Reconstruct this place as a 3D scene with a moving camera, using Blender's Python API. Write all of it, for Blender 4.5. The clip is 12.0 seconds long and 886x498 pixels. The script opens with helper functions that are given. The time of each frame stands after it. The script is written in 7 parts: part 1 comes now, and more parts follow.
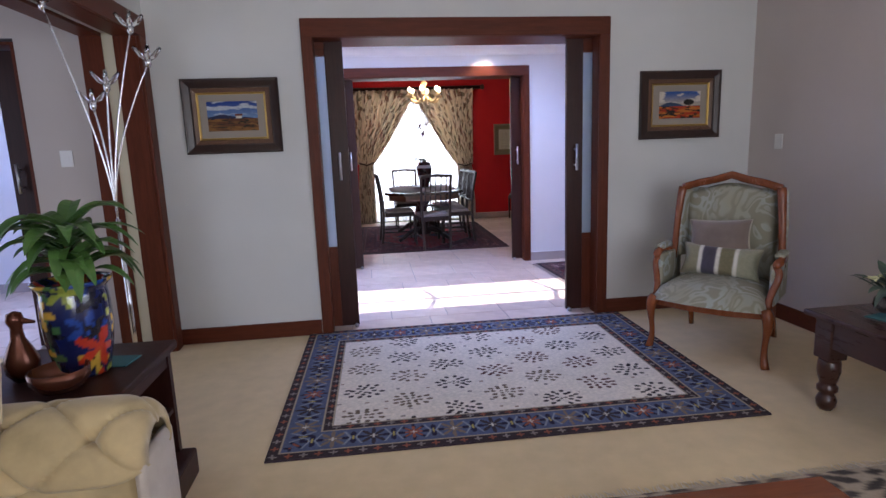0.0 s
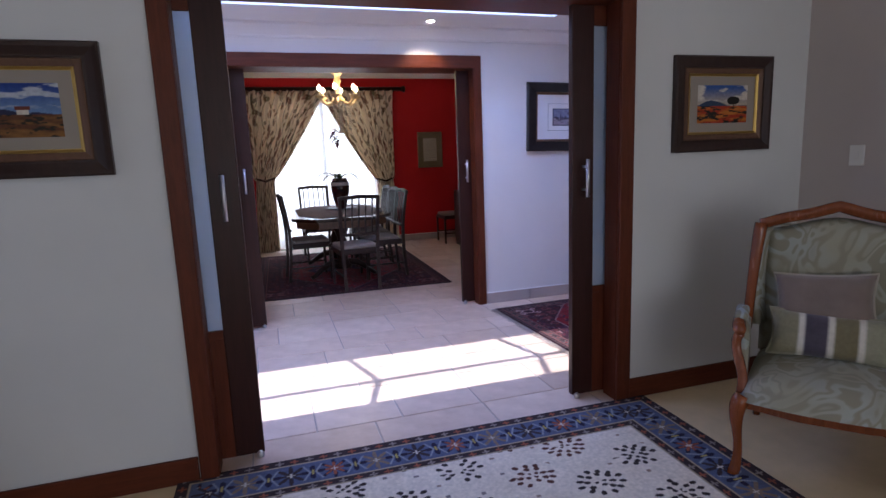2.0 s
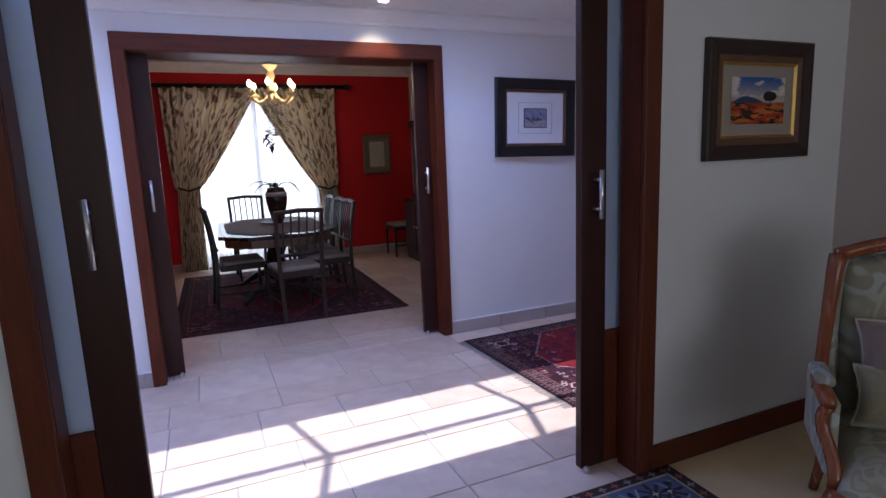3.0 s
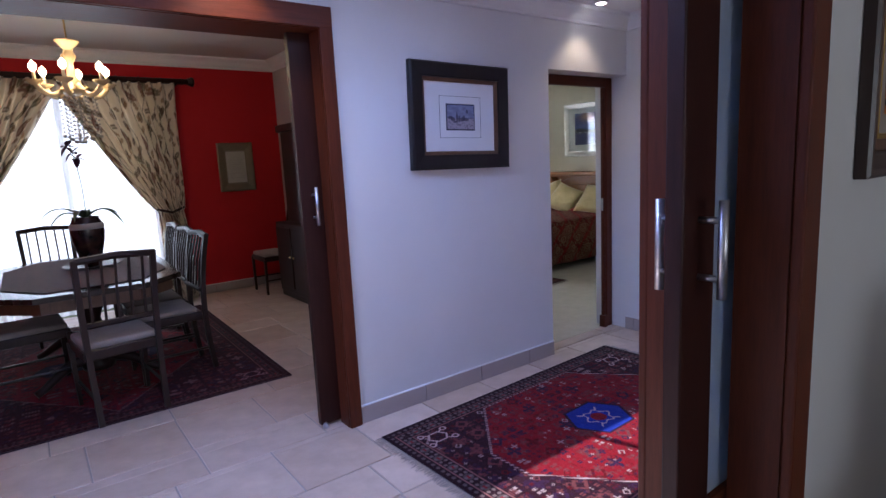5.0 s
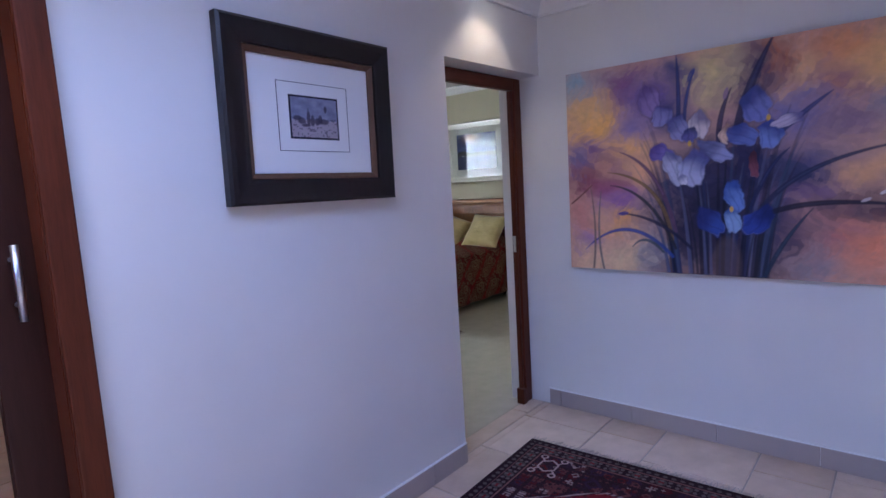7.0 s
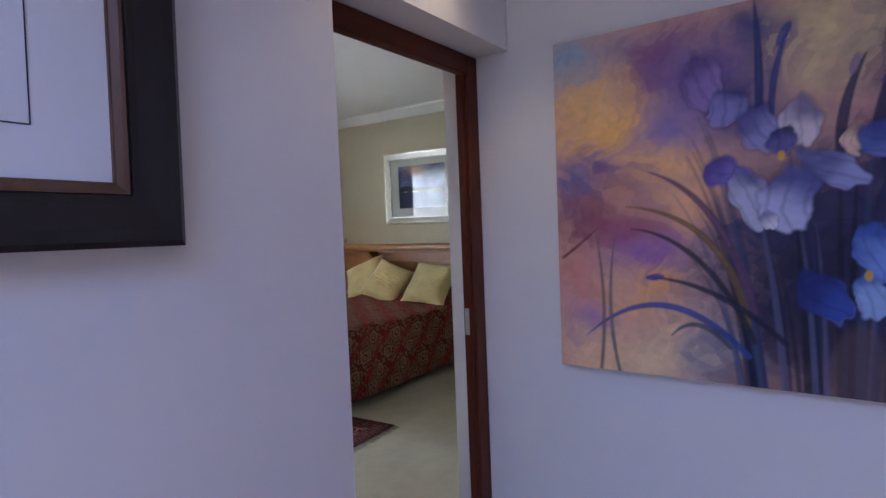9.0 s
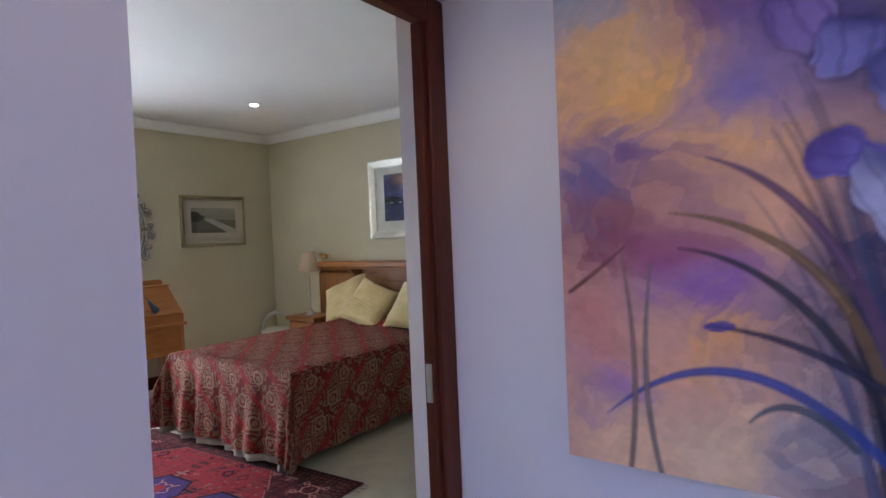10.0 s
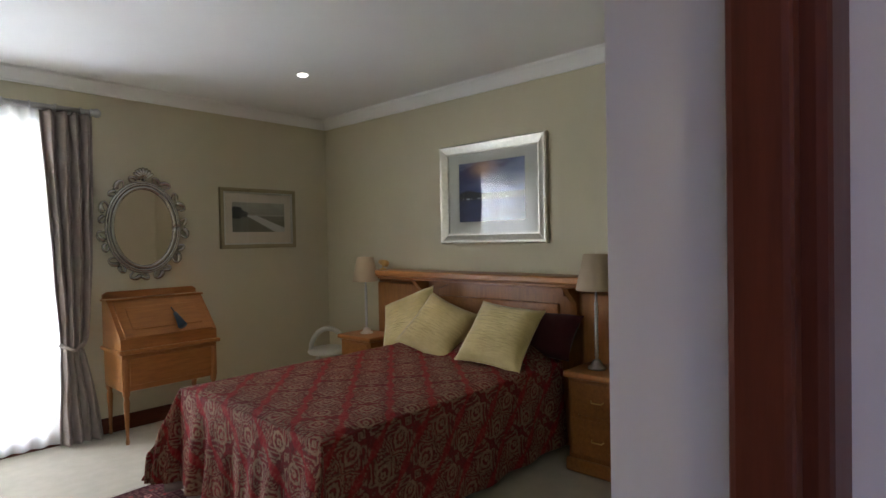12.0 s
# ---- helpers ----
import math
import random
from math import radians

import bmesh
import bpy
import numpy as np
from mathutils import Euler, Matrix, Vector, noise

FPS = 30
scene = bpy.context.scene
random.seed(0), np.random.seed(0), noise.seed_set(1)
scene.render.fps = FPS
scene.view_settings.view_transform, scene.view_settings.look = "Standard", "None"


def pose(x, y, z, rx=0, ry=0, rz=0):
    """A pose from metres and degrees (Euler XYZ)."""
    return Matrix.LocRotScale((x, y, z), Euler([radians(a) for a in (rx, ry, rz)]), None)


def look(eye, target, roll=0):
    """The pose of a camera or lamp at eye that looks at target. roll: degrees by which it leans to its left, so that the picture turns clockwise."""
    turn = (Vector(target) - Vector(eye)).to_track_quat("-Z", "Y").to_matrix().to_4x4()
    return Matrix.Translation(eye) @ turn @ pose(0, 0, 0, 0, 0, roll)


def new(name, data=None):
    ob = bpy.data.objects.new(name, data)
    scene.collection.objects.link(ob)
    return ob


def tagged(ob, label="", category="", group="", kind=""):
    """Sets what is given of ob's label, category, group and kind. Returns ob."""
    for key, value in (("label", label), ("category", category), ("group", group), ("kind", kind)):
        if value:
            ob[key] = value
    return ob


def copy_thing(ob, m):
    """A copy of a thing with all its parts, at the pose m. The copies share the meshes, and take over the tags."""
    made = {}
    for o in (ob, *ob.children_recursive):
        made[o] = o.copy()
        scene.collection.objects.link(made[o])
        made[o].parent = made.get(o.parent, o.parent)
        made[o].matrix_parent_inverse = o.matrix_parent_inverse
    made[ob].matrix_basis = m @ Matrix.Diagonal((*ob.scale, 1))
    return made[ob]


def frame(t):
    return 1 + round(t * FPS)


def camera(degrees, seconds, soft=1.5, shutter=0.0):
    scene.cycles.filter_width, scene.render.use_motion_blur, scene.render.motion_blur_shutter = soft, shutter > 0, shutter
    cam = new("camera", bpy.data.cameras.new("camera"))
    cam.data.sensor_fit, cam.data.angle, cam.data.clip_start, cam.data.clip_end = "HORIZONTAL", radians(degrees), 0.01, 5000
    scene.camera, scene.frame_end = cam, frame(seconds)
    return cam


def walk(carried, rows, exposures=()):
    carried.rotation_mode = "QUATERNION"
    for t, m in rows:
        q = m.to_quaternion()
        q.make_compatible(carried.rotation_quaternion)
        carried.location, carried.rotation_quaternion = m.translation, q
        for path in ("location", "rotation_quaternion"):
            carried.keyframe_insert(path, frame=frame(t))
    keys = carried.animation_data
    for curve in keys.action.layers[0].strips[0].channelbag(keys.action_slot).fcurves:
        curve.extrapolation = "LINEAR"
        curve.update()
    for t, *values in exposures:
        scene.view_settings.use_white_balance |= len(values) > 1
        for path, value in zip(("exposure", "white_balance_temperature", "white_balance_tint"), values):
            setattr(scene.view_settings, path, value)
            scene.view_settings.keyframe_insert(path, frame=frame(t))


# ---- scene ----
cam = camera(77.1, 12.0)
PATH = [
    (0, (0.962, 1.807, 1.338), (1.21, 3.76, 0.987), -2.1),
    (0.5, (0.919, 2.188, 1.347), (1.27, 4.127, 1.003), -2.2),
    (1, (0.912, 2.595, 1.357), (1.35, 4.516, 1.018), -2.2),
    (1.5, (0.916, 2.997, 1.374), (1.41, 4.906, 1.038), -2.2),
    (2, (0.941, 3.399, 1.394), (1.525, 5.283, 1.062), -2.2),
    (2.5, (0.995, 3.781, 1.416), (1.679, 5.631, 1.085), -2.3),
    (3, (1.062, 4.166, 1.426), (1.84, 5.979, 1.097), -2.3),
    (5, (1.457, 5.454, 1.454), (2.636, 7.038, 1.138), -2.9),
    (5.5, (1.632, 5.702, 1.451), (2.903, 7.216, 1.148), -3.2),
    (6, (1.827, 5.956, 1.457), (3.195, 7.39, 1.185), -3.3),
    (6.5, (2.06, 6.203, 1.438), (3.518, 7.548, 1.18), -3.3),
    (7, (2.308, 6.43, 1.445), (3.825, 7.71, 1.202), -3.4),
    (7.5, (2.569, 6.66, 1.464), (4.137, 7.881, 1.239), -3.4),
    (7.7, (2.684, 6.759, 1.457), (4.275, 7.951, 1.243), -3.2),
    (9.5, (3.769, 7.284, 1.408), (5.403, 8.435, 1.339), -2.4),
    (10, (4.078, 7.431, 1.411), (5.708, 8.589, 1.361), -2.4),
    (10.5, (4.314, 7.612, 1.417), (5.935, 8.783, 1.383), -2.1),
    (11, (4.533, 7.82, 1.416), (6.136, 9.016, 1.382), -1.8),
    (11.5, (4.749, 8.011, 1.431), (6.305, 9.268, 1.4), -1.4),
    (12, (4.917, 8.231, 1.44), (6.395, 9.578, 1.405), -1.1),
]
EXPOSURES = [(0.0, 1.40, 5700, 16), (1.2, 1.12, 5700, 16), (2.5, 0.62, 5600, 15), (3.0, 0.52, 5550, 15), (5.0, 0.72, 5450, 15), (5.5, 0.90, 5450, 15), (6.5, 1.18, 5400, 15), (7.0, 0.95, 5400, 12), (7.5, 0.58, 5400, 11), (9.5, 1.05, 5650, 13), (10.0, 1.18, 5650, 14), (10.5, 1.12, 5600, 13), (11.0, 0.95, 5600, 12), (11.5, 0.85, 5800, 13), (12.0, 0.70, 6050, 12)]
walk(cam, [(t, look(eye, target, roll)) for t, eye, target, roll in PATH], EXPOSURES)
SKY_W, DINING_W, BED_W, LIVING_W, REAR_W = 68, 26, 97, 13, 34

# ---- world, sun, large lights ----
SUN_WAY = Vector((0.40, -0.14, -1.0)).normalized()
world = bpy.data.worlds.new("sky")
scene.world = world
world.use_nodes = True
wn = world.node_tree
sky = wn.nodes.new("ShaderNodeTexSky")
sky.sky_type = 'NISHITA'
sky.sun_disc = False
sky.sun_elevation = math.asin(-SUN_WAY.z)
sky.sun_rotation = math.atan2(-SUN_WAY.x, -SUN_WAY.y)
wn.links.new(sky.outputs[0], wn.nodes["Background"].inputs[0])
wn.nodes["Background"].inputs[1].default_value = 0.12
sun_data = bpy.data.lights.new("sun", 'SUN')
sun_data.energy, sun_data.angle, sun_data.color = 5.0, radians(0.5), (1.0, 0.96, 0.9)
sun = new("sun", sun_data)
sun.matrix_world = look((0, 0, 20), Vector((0, 0, 20)) + SUN_WAY)


def area(name, eye, target, w, h, watts, color=(0.86, 0.92, 1.0)):
    d = bpy.data.lights.new(name, 'AREA')
    d.shape, d.size, d.size_y, d.energy, d.color = 'RECTANGLE', w, h, watts, color
    ob = new(name, d)
    ob.matrix_world = look(eye, target)
    return ob


area("skylight_daylight", (0.45, 7.21, 3.06), (0.45, 7.21, 0), 5.4, 0.7, SKY_W, (0.40, 0.52, 1.0))
area("dining_window_daylight", (1.85, 12.85, 1.25), (1.85, 5, 1.0), 1.7, 2.2, DINING_W, (0.95, 0.97, 1.0))
area("bedroom_window_daylight", (5.2, 13.45, 1.25), (5.2, 5, 1.0), 1.6, 2.3, BED_W, (0.93, 0.97, 1.0))
area("living_window_daylight", (4.05, 1.6, 1.5), (0, 2.6, 1.2), 2.0, 1.6, LIVING_W, (0.92, 0.94, 1.0))
# fill light from behind the view, through a rear window that is added
area("living_rear_fill", (1.6, -1.95, 1.4), (1.6, 5, 1.2), 2.6, 1.9, REAR_W, (1.0, 0.96, 0.92))
# added fill lamp: the passage has no window on this side
area("passage_fill_light", (-2.6, 4.6, 1.3), (0, 4.6, 1.2), 1.2, 1.9, 6, (0.8, 0.87, 1.0))


def spot(name, x, y, z, watts, angle=70, lean=(0, 0.10)):
    d = bpy.data.lights.new(name, 'SPOT')
    d.energy, d.spot_size, d.spot_blend, d.color, d.shadow_soft_size = watts, radians(angle), 0.6, (1.0, 0.76, 0.48), 0.03
    ob = new(name, d)
    ob.matrix_world = look((x, y, z), (x + lean[0], y + lean[1], z - 1))
    return ob


spot("downlight_beam", 2.29, 7.90, 2.43, 10, 90, (0, 0.3))
spot("downlight_beam", 4.74, 7.95, 2.43, 4.5, 100, (0, 0.05))
spot("downlight_beam", 7.285, 11.76, 2.66, 12, 90, (0, 0))


# ---- materials ----
def srgb(r, g, b):
    return tuple((c / 12.92 if c <= 0.04045 else ((c + 0.055) / 1.055) ** 2.4) for c in (r / 255, g / 255, b / 255))


class Mat:
    """A small builder round a Principled material."""

    def __init__(self, name, rough=0.6, metal=0.0, spec=0.5):
        self.m = bpy.data.materials.new(name)
        self.m.use_nodes = True
        self.t = self.m.node_tree
        self.b = self.t.nodes["Principled BSDF"]
        self.b.inputs["Roughness"].default_value = rough
        self.b.inputs["Metallic"].default_value = metal
        self.b.inputs["Specular IOR Level"].default_value = spec
        self.coord = self.t.nodes.new("ShaderNodeTexCoord")
        self.normal = None

    def node(self, kind, **inputs):
        n = self.t.nodes.new(kind)
        for k, v in inputs.items():
            n.inputs[k.replace("_", " ")].default_value = v
        return n

    def link(self, a, b):
        self.t.links.new(a, b)

    def mapped(self, scale=(1, 1, 1), space="Object"):
        mp = self.t.nodes.new("ShaderNodeMapping")
        mp.inputs["Scale"].default_value = scale
        self.link(self.coord.outputs[space], mp.inputs[0])
        return mp.outputs[0]

    def noise(self, scale, detail=4.0, stretch=(1, 1, 1), rough=0.55):
        n = self.node("ShaderNodeTexNoise", Scale=scale, Detail=detail, Roughness=rough)
        self.link(self.mapped(stretch), n.inputs["Vector"])
        return n.outputs["Fac"]

    def ramp(self, fac, stops):
        r = self.t.nodes.new("ShaderNodeValToRGB")
        e = r.color_ramp.elements
        while len(e) < len(stops):
            e.new(0.5)
        for el, (p, c) in zip(e, stops):
            el.position, el.color = p, (*c, 1)
        self.link(fac, r.inputs[0])
        return r.outputs[0]

    def mix(self, a, b, fac, mode='MIX'):
        n = self.t.nodes.new("ShaderNodeMix")
        n.data_type, n.blend_type = 'RGBA', mode
        for sock, v in ((n.inputs[0], fac), (n.inputs[6], a), (n.inputs[7], b)):
            if isinstance(v, (int, float)):
                sock.default_value = v
            elif isinstance(v, tuple):
                sock.default_value = (*v, 1)
            else:
                self.link(v, sock)
        return n.outputs[2]

    def color(self, c):
        if isinstance(c, tuple):
            self.b.inputs["Base Color"].default_value = (*c, 1)
        else:
            self.link(c, self.b.inputs["Base Color"])
        return self

    def bump(self, fac, strength=0.2, distance=0.01):
        n = self.node("ShaderNodeBump", Strength=strength, Distance=distance)
        self.link(fac, n.inputs["Height"])
        if self.normal:
            self.link(self.normal, n.inputs["Normal"])
        self.normal = n.outputs[0]
        self.link(self.normal, self.b.inputs["Normal"])
        return self

    def rough(self, fac, lo, hi):
        n = self.node("ShaderNodeMapRange", To_Min=lo, To_Max=hi)
        self.link(fac, n.inputs[0])
        self.link(n.outputs[0], self.b.inputs["Roughness"])
        return self


def scaled(c, k):
    return tuple(min(1.0, v * k) for v in c)


def plaster(name, c, var=0.05):
    m = Mat(name, 0.75, spec=0.25)
    m.color(m.ramp(m.noise(1.3, 5), [(0.3, scaled(c, 1 - var)), (0.7, scaled(c, 1 + var * 0.6))]))
    m.bump(m.noise(160, 2), 0.05, 0.002).bump(m.noise(5, 3), 0.05, 0.01)
    return m.m


def wood(name, c, gloss=0.32, stretch=(9, 9, 0.7), contrast=0.35, spec=0.5):
    m = Mat(name, gloss, spec=spec)
    f = m.noise(5, 8, stretch, 0.65)
    g = m.noise(26, 4, stretch, 0.6)
    base = m.ramp(f, [(0.28, scaled(c, 1 - contrast)), (0.5, c), (0.74, scaled(c, 1 + contrast))])
    m.color(m.mix(base, m.ramp(g, [(0.3, scaled(c, 0.55)), (0.6, scaled(c, 1.1))]), 0.3))
    m.rough(f, gloss - 0.06, gloss + 0.12).bump(g, 0.06, 0.002)
    return m.m


def fabric(name, c, c2=None, weave=420, rough=0.9, var=0.12, sheen=0.2):
    m = Mat(name, rough, spec=0.15)
    base = m.ramp(m.noise(9, 5), [(0.3, scaled(c, 1 - var)), (0.7, scaled(c2 or c, 1 + var))])
    m.color(base)
    m.b.inputs["Sheen Weight"].default_value = sheen
    m.bump(m.noise(weave, 2), 0.25, 0.002)
    return m.m


def metal(name, c, rough=0.25):
    m = Mat(name, rough, 1.0)
    n = m.noise(30, 3)
    m.color(m.ramp(n, [(0.3, scaled(c, 0.85)), (0.7, c)])).rough(n, rough - 0.05, rough + 0.12)
    return m.m


def painted(name, rough=0.8, weave=0, strength=0.2, sheen=0.0, spec=0.2, coat=0.0, mottle=0.6):
    """Takes the colours laid on the mesh as a woven or painted pattern."""
    m = Mat(name, rough, spec=spec)
    a = m.node("ShaderNodeAttribute")
    a.attribute_name = "Col"
    n = m.noise(60, 4)
    m.color(m.mix(a.outputs["Color"], m.ramp(n, [(0.3, (0.72, 0.72, 0.72)), (0.7, (1, 1, 1))]), mottle, 'MULTIPLY'))
    m.b.inputs["Sheen Weight"].default_value = sheen
    m.b.inputs["Coat Weight"].default_value = coat
    if weave:
        m.bump(m.noise(weave, 2), strength, 0.003)
    return m.m


def glow(name, c, power):
    m = Mat(name, 0.4)
    m.color(c)
    m.b.inputs["Emission Color"].default_value = (*c, 1)
    m.b.inputs["Emission Strength"].default_value = power
    return m.m


def sheer(name, c, share=0.35):
    m = Mat(name, 0.9)
    tl = m.node("ShaderNodeBsdfTranslucent", Color=(*c, 1))
    tr = m.node("ShaderNodeBsdfTransparent", Color=(1, 1, 1, 1))
    df = m.node("ShaderNodeBsdfDiffuse", Color=(*c, 1))
    a, b = m.t.nodes.new("ShaderNodeMixShader"), m.t.nodes.new("ShaderNodeMixShader")
    a.inputs[0].default_value, b.inputs[0].default_value = 0.35, share
    m.link(tl.outputs[0], a.inputs[1])
    m.link(df.outputs[0], a.inputs[2])
    m.link(a.outputs[0], b.inputs[1])
    m.link(tr.outputs[0], b.inputs[2])
    m.link(b.outputs[0], m.t.nodes["Material Output"].inputs[0])
    return m.m


def glass(name, rough=0.0, c=(1, 1, 1), ior=1.45):
    m = Mat(name, rough)
    m.color(c)
    m.b.inputs["Transmission Weight"].default_value = 1.0
    m.b.inputs["IOR"].default_value = ior
    return m.m


WHITE = plaster("white_wall_paint", (0.74, 0.72, 0.70))
LIVING_PAINT = plaster("living_wall_paint", (0.62, 0.62, 0.60))
CEIL = plaster("ceiling_paint", (0.80, 0.79, 0.78), 0.03)
TAUPE = plaster("taupe_wall_paint", (0.52, 0.46, 0.42))
RED = plaster("red_wall_paint", (0.50, 0.015, 0.018), 0.10)
CREAM = plaster("cream_wall_paint", (0.56, 0.51, 0.37))
MAHOGANY = wood("mahogany", (0.100, 0.024, 0.010), 0.40, spec=0.2)
MAHOGANY_DARK = wood("dark_mahogany", (0.034, 0.010, 0.007), 0.38, spec=0.25)
MAHOGANY_RAIL = wood("mahogany_rail", (0.100, 0.024, 0.010), 0.40, (0.7, 9, 9), spec=0.2)
CARPET = fabric("beige_carpet", srgb(206, 182, 138), weave=260, var=0.06)
CARPET_B = fabric("grey_beige_carpet", (0.43, 0.39, 0.31), weave=260, var=0.07)
STEEL = metal("brushed_steel", (0.62, 0.62, 0.64), 0.3)
CHROME = metal("chrome", (0.8, 0.8, 0.82), 0.1)
BRASS = metal("brass", (0.75, 0.52, 0.2), 0.3)
FROST = Mat("frosted_glass", 0.55)
FROST.color((0.55, 0.66, 0.80))
FROST.b.inputs["Transmission Weight"].default_value = 0.55
FROST = FROST.m
GLASS = glass("clear_glass")
RUG = painted("woven_rug", 0.95, 350, 0.5, 0.04, 0.08)
CANVAS = painted("painted_canvas", 0.6, 500, 0.12, 0, 0.25, 0.0, 0.2)
PRINT = painted("glazed_print", 0.5, 0, 0, 0, 0.5, 1.0)
CLOTH = painted("patterned_cloth", 0.85, 400, 0.3, 0.25)
CURTAIN = Mat("floral_curtain_cloth", 0.9, spec=0.1)
_a = CURTAIN.node("ShaderNodeAttribute")
_a.attribute_name = "Col"
CURTAIN.color(_a.outputs["Color"]).bump(CURTAIN.noise(380, 2), 0.2, 0.002)
_t = CURTAIN.node("ShaderNodeBsdfTranslucent")
CURTAIN.link(_a.outputs["Color"], _t.inputs[0])
_m = CURTAIN.t.nodes.new("ShaderNodeMixShader")
_m.inputs[0].default_value = 0.3
CURTAIN.link(CURTAIN.b.outputs[0], _m.inputs[1])
CURTAIN.link(_t.outputs[0], _m.inputs[2])
CURTAIN.link(_m.outputs[0], CURTAIN.t.nodes["Material Output"].inputs[0])
CURTAIN = CURTAIN.m
SPREAD = painted("woven_bedspread", 0.85, 300, 0.5, 0.0)
SHEER = sheer("white_sheer", (0.92, 0.92, 0.92), 0.25)
TILE = Mat("terracotta_cream_tile", 0.35)
_r = TILE.t.nodes.new("ShaderNodeObjectInfo").outputs["Random"]
_t = TILE.mix(TILE.ramp(_r, [(0.0, (0.56, 0.42, 0.32)), (0.5, (0.62, 0.48, 0.38)), (1.0, (0.68, 0.54, 0.44))]),
              TILE.ramp(TILE.noise(7, 6), [(0.3, (0.70, 0.66, 0.62)), (0.7, (1, 1, 1))]), 0.7, 'MULTIPLY')
TILE.color(_t).rough(TILE.noise(11, 4), 0.22, 0.45).bump(TILE.noise(18, 4), 0.12, 0.004)
TILE = TILE.m
GROUT = plaster("grout", (0.40, 0.36, 0.33), 0.15)
SKIRT_TILE = plaster("skirting_tile", (0.43, 0.36, 0.33), 0.12)


# ---- building helpers ----
def box(bm, x0, x1, y0, y1, z0, z1):
    v = [bm.verts.new(p) for p in ((x0, y0, z0), (x1, y0, z0), (x1, y1, z0), (x0, y1, z0), (x0, y0, z1), (x1, y0, z1), (x1, y1, z1), (x0, y1, z1))]
    for f in ((0, 3, 2, 1), (4, 5, 6, 7), (0, 1, 5, 4), (1, 2, 6, 5), (2, 3, 7, 6), (3, 0, 4, 7)):
        bm.faces.new([v[i] for i in f])
    return v


def rbox(x0, x1, y0, y1, z0, z1, r=0.01, seg=2):
    bm = bmesh.new()
    box(bm, x0, x1, y0, y1, z0, z1)
    bmesh.ops.bevel(bm, geom=bm.edges[:], offset=r, segments=seg, affect='EDGES', profile=0.5)
    return bm


def boxes(*rows, r=0.0):
    bm = bmesh.new()
    for row in rows:
        box(bm, *row)
    if r:
        bmesh.ops.bevel(bm, geom=bm.edges[:], offset=r, segments=1, affect='EDGES')
    return bm


def lathe(profile, seg=20, bm=None, at=(0, 0, 0)):
    """A turned shape from (radius, height) rows."""
    bm = bm or bmesh.new()
    rings = []
    for r, z in profile:
        rings.append([bm.verts.new((at[0] + r * math.cos(2 * math.pi * k / seg), at[1] + r * math.sin(2 * math.pi * k / seg), at[2] + z)) for k in range(seg)])
    for a, b in zip(rings, rings[1:]):
        for k in range(seg):
            bm.faces.new((a[k], a[(k + 1) % seg], b[(k + 1) % seg], b[k]))
    bm.faces.new(rings[0][::-1])
    bm.faces.new(rings[-1])
    return bm


def tube(points, radius, seg=8, bm=None, flat=1.0):
    """A round bar along points; radius is a number or one for each point."""
    bm = bm or bmesh.new()
    pts = [Vector(p) for p in points]
    rs = radius if isinstance(radius, (list, tuple)) else [radius] * len(pts)
    rings = []
    side = None
    for i, p in enumerate(pts):
        d = (pts[min(i + 1, len(pts) - 1)] - pts[max(i - 1, 0)]).normalized()
        if side is None:
            side = d.orthogonal().normalized()
        side = (side - d * side.dot(d)).normalized()
        up = d.cross(side)
        rings.append([bm.verts.new(p + rs[i] * (side * math.cos(2 * math.pi * k / seg) + up * flat * math.sin(2 * math.pi * k / seg))) for k in range(seg)])
    for a, b in zip(rings, rings[1:]):
        for k in range(seg):
            bm.faces.new((a[k], a[(k + 1) % seg], b[(k + 1) % seg], b[k]))
    bm.faces.new(rings[0][::-1])
    bm.faces.new(rings[-1])
    return bm


def prism(outline, lo, hi, axis="z", bm=None):
    """An outline of (a, b) rows drawn out along an axis."""
    bm = bm or bmesh.new()
    put = {"z": lambda a, b, c: (a, b, c), "y": lambda a, b, c: (a, c, b), "x": lambda a, b, c: (c, a, b)}[axis]
    lower = [bm.verts.new(put(a, b, lo)) for a, b in outline]
    upper = [bm.verts.new(put(a, b, hi)) for a, b in outline]
    n = len(outline)
    for k in range(n):
        bm.faces.new((lower[k], lower[(k + 1) % n], upper[(k + 1) % n], upper[k]))
    bm.faces.new(lower[::-1])
    bm.faces.new(upper)
    bmesh.ops.recalc_face_normals(bm, faces=bm.faces[:])
    return bm


def bez(p0, p1, p2, p3, n=10):
    a, b, c, d = (Vector(p) for p in (p0, p1, p2, p3))
    return [a * (1 - t) ** 3 + b * 3 * t * (1 - t) ** 2 + c * 3 * t * t * (1 - t) + d * t ** 3 for t in (k / n for k in range(n + 1))]


def part(name, bm, material, parent=None, label="", smooth=False):
    me = bpy.data.meshes.new(name)
    bmesh.ops.recalc_face_normals(bm, faces=bm.faces[:])
    bm.to_mesh(me)
    bm.free()
    if smooth:
        me.polygons.foreach_set("use_smooth", [True] * len(me.polygons))
    me.materials.append(material)
    ob = new(name, me)
    if parent:
        ob.parent = parent
    return tagged(ob, label)


def thing(name, label, category, m=None, group=""):
    ob = new(name)
    ob.empty_display_size = 0.1
    if m:
        ob.matrix_world = m
    return tagged(ob, label, category, group)


def setting(name, bm, material, label, category):
    return tagged(part(name, bm, material), label, category, kind="structure")


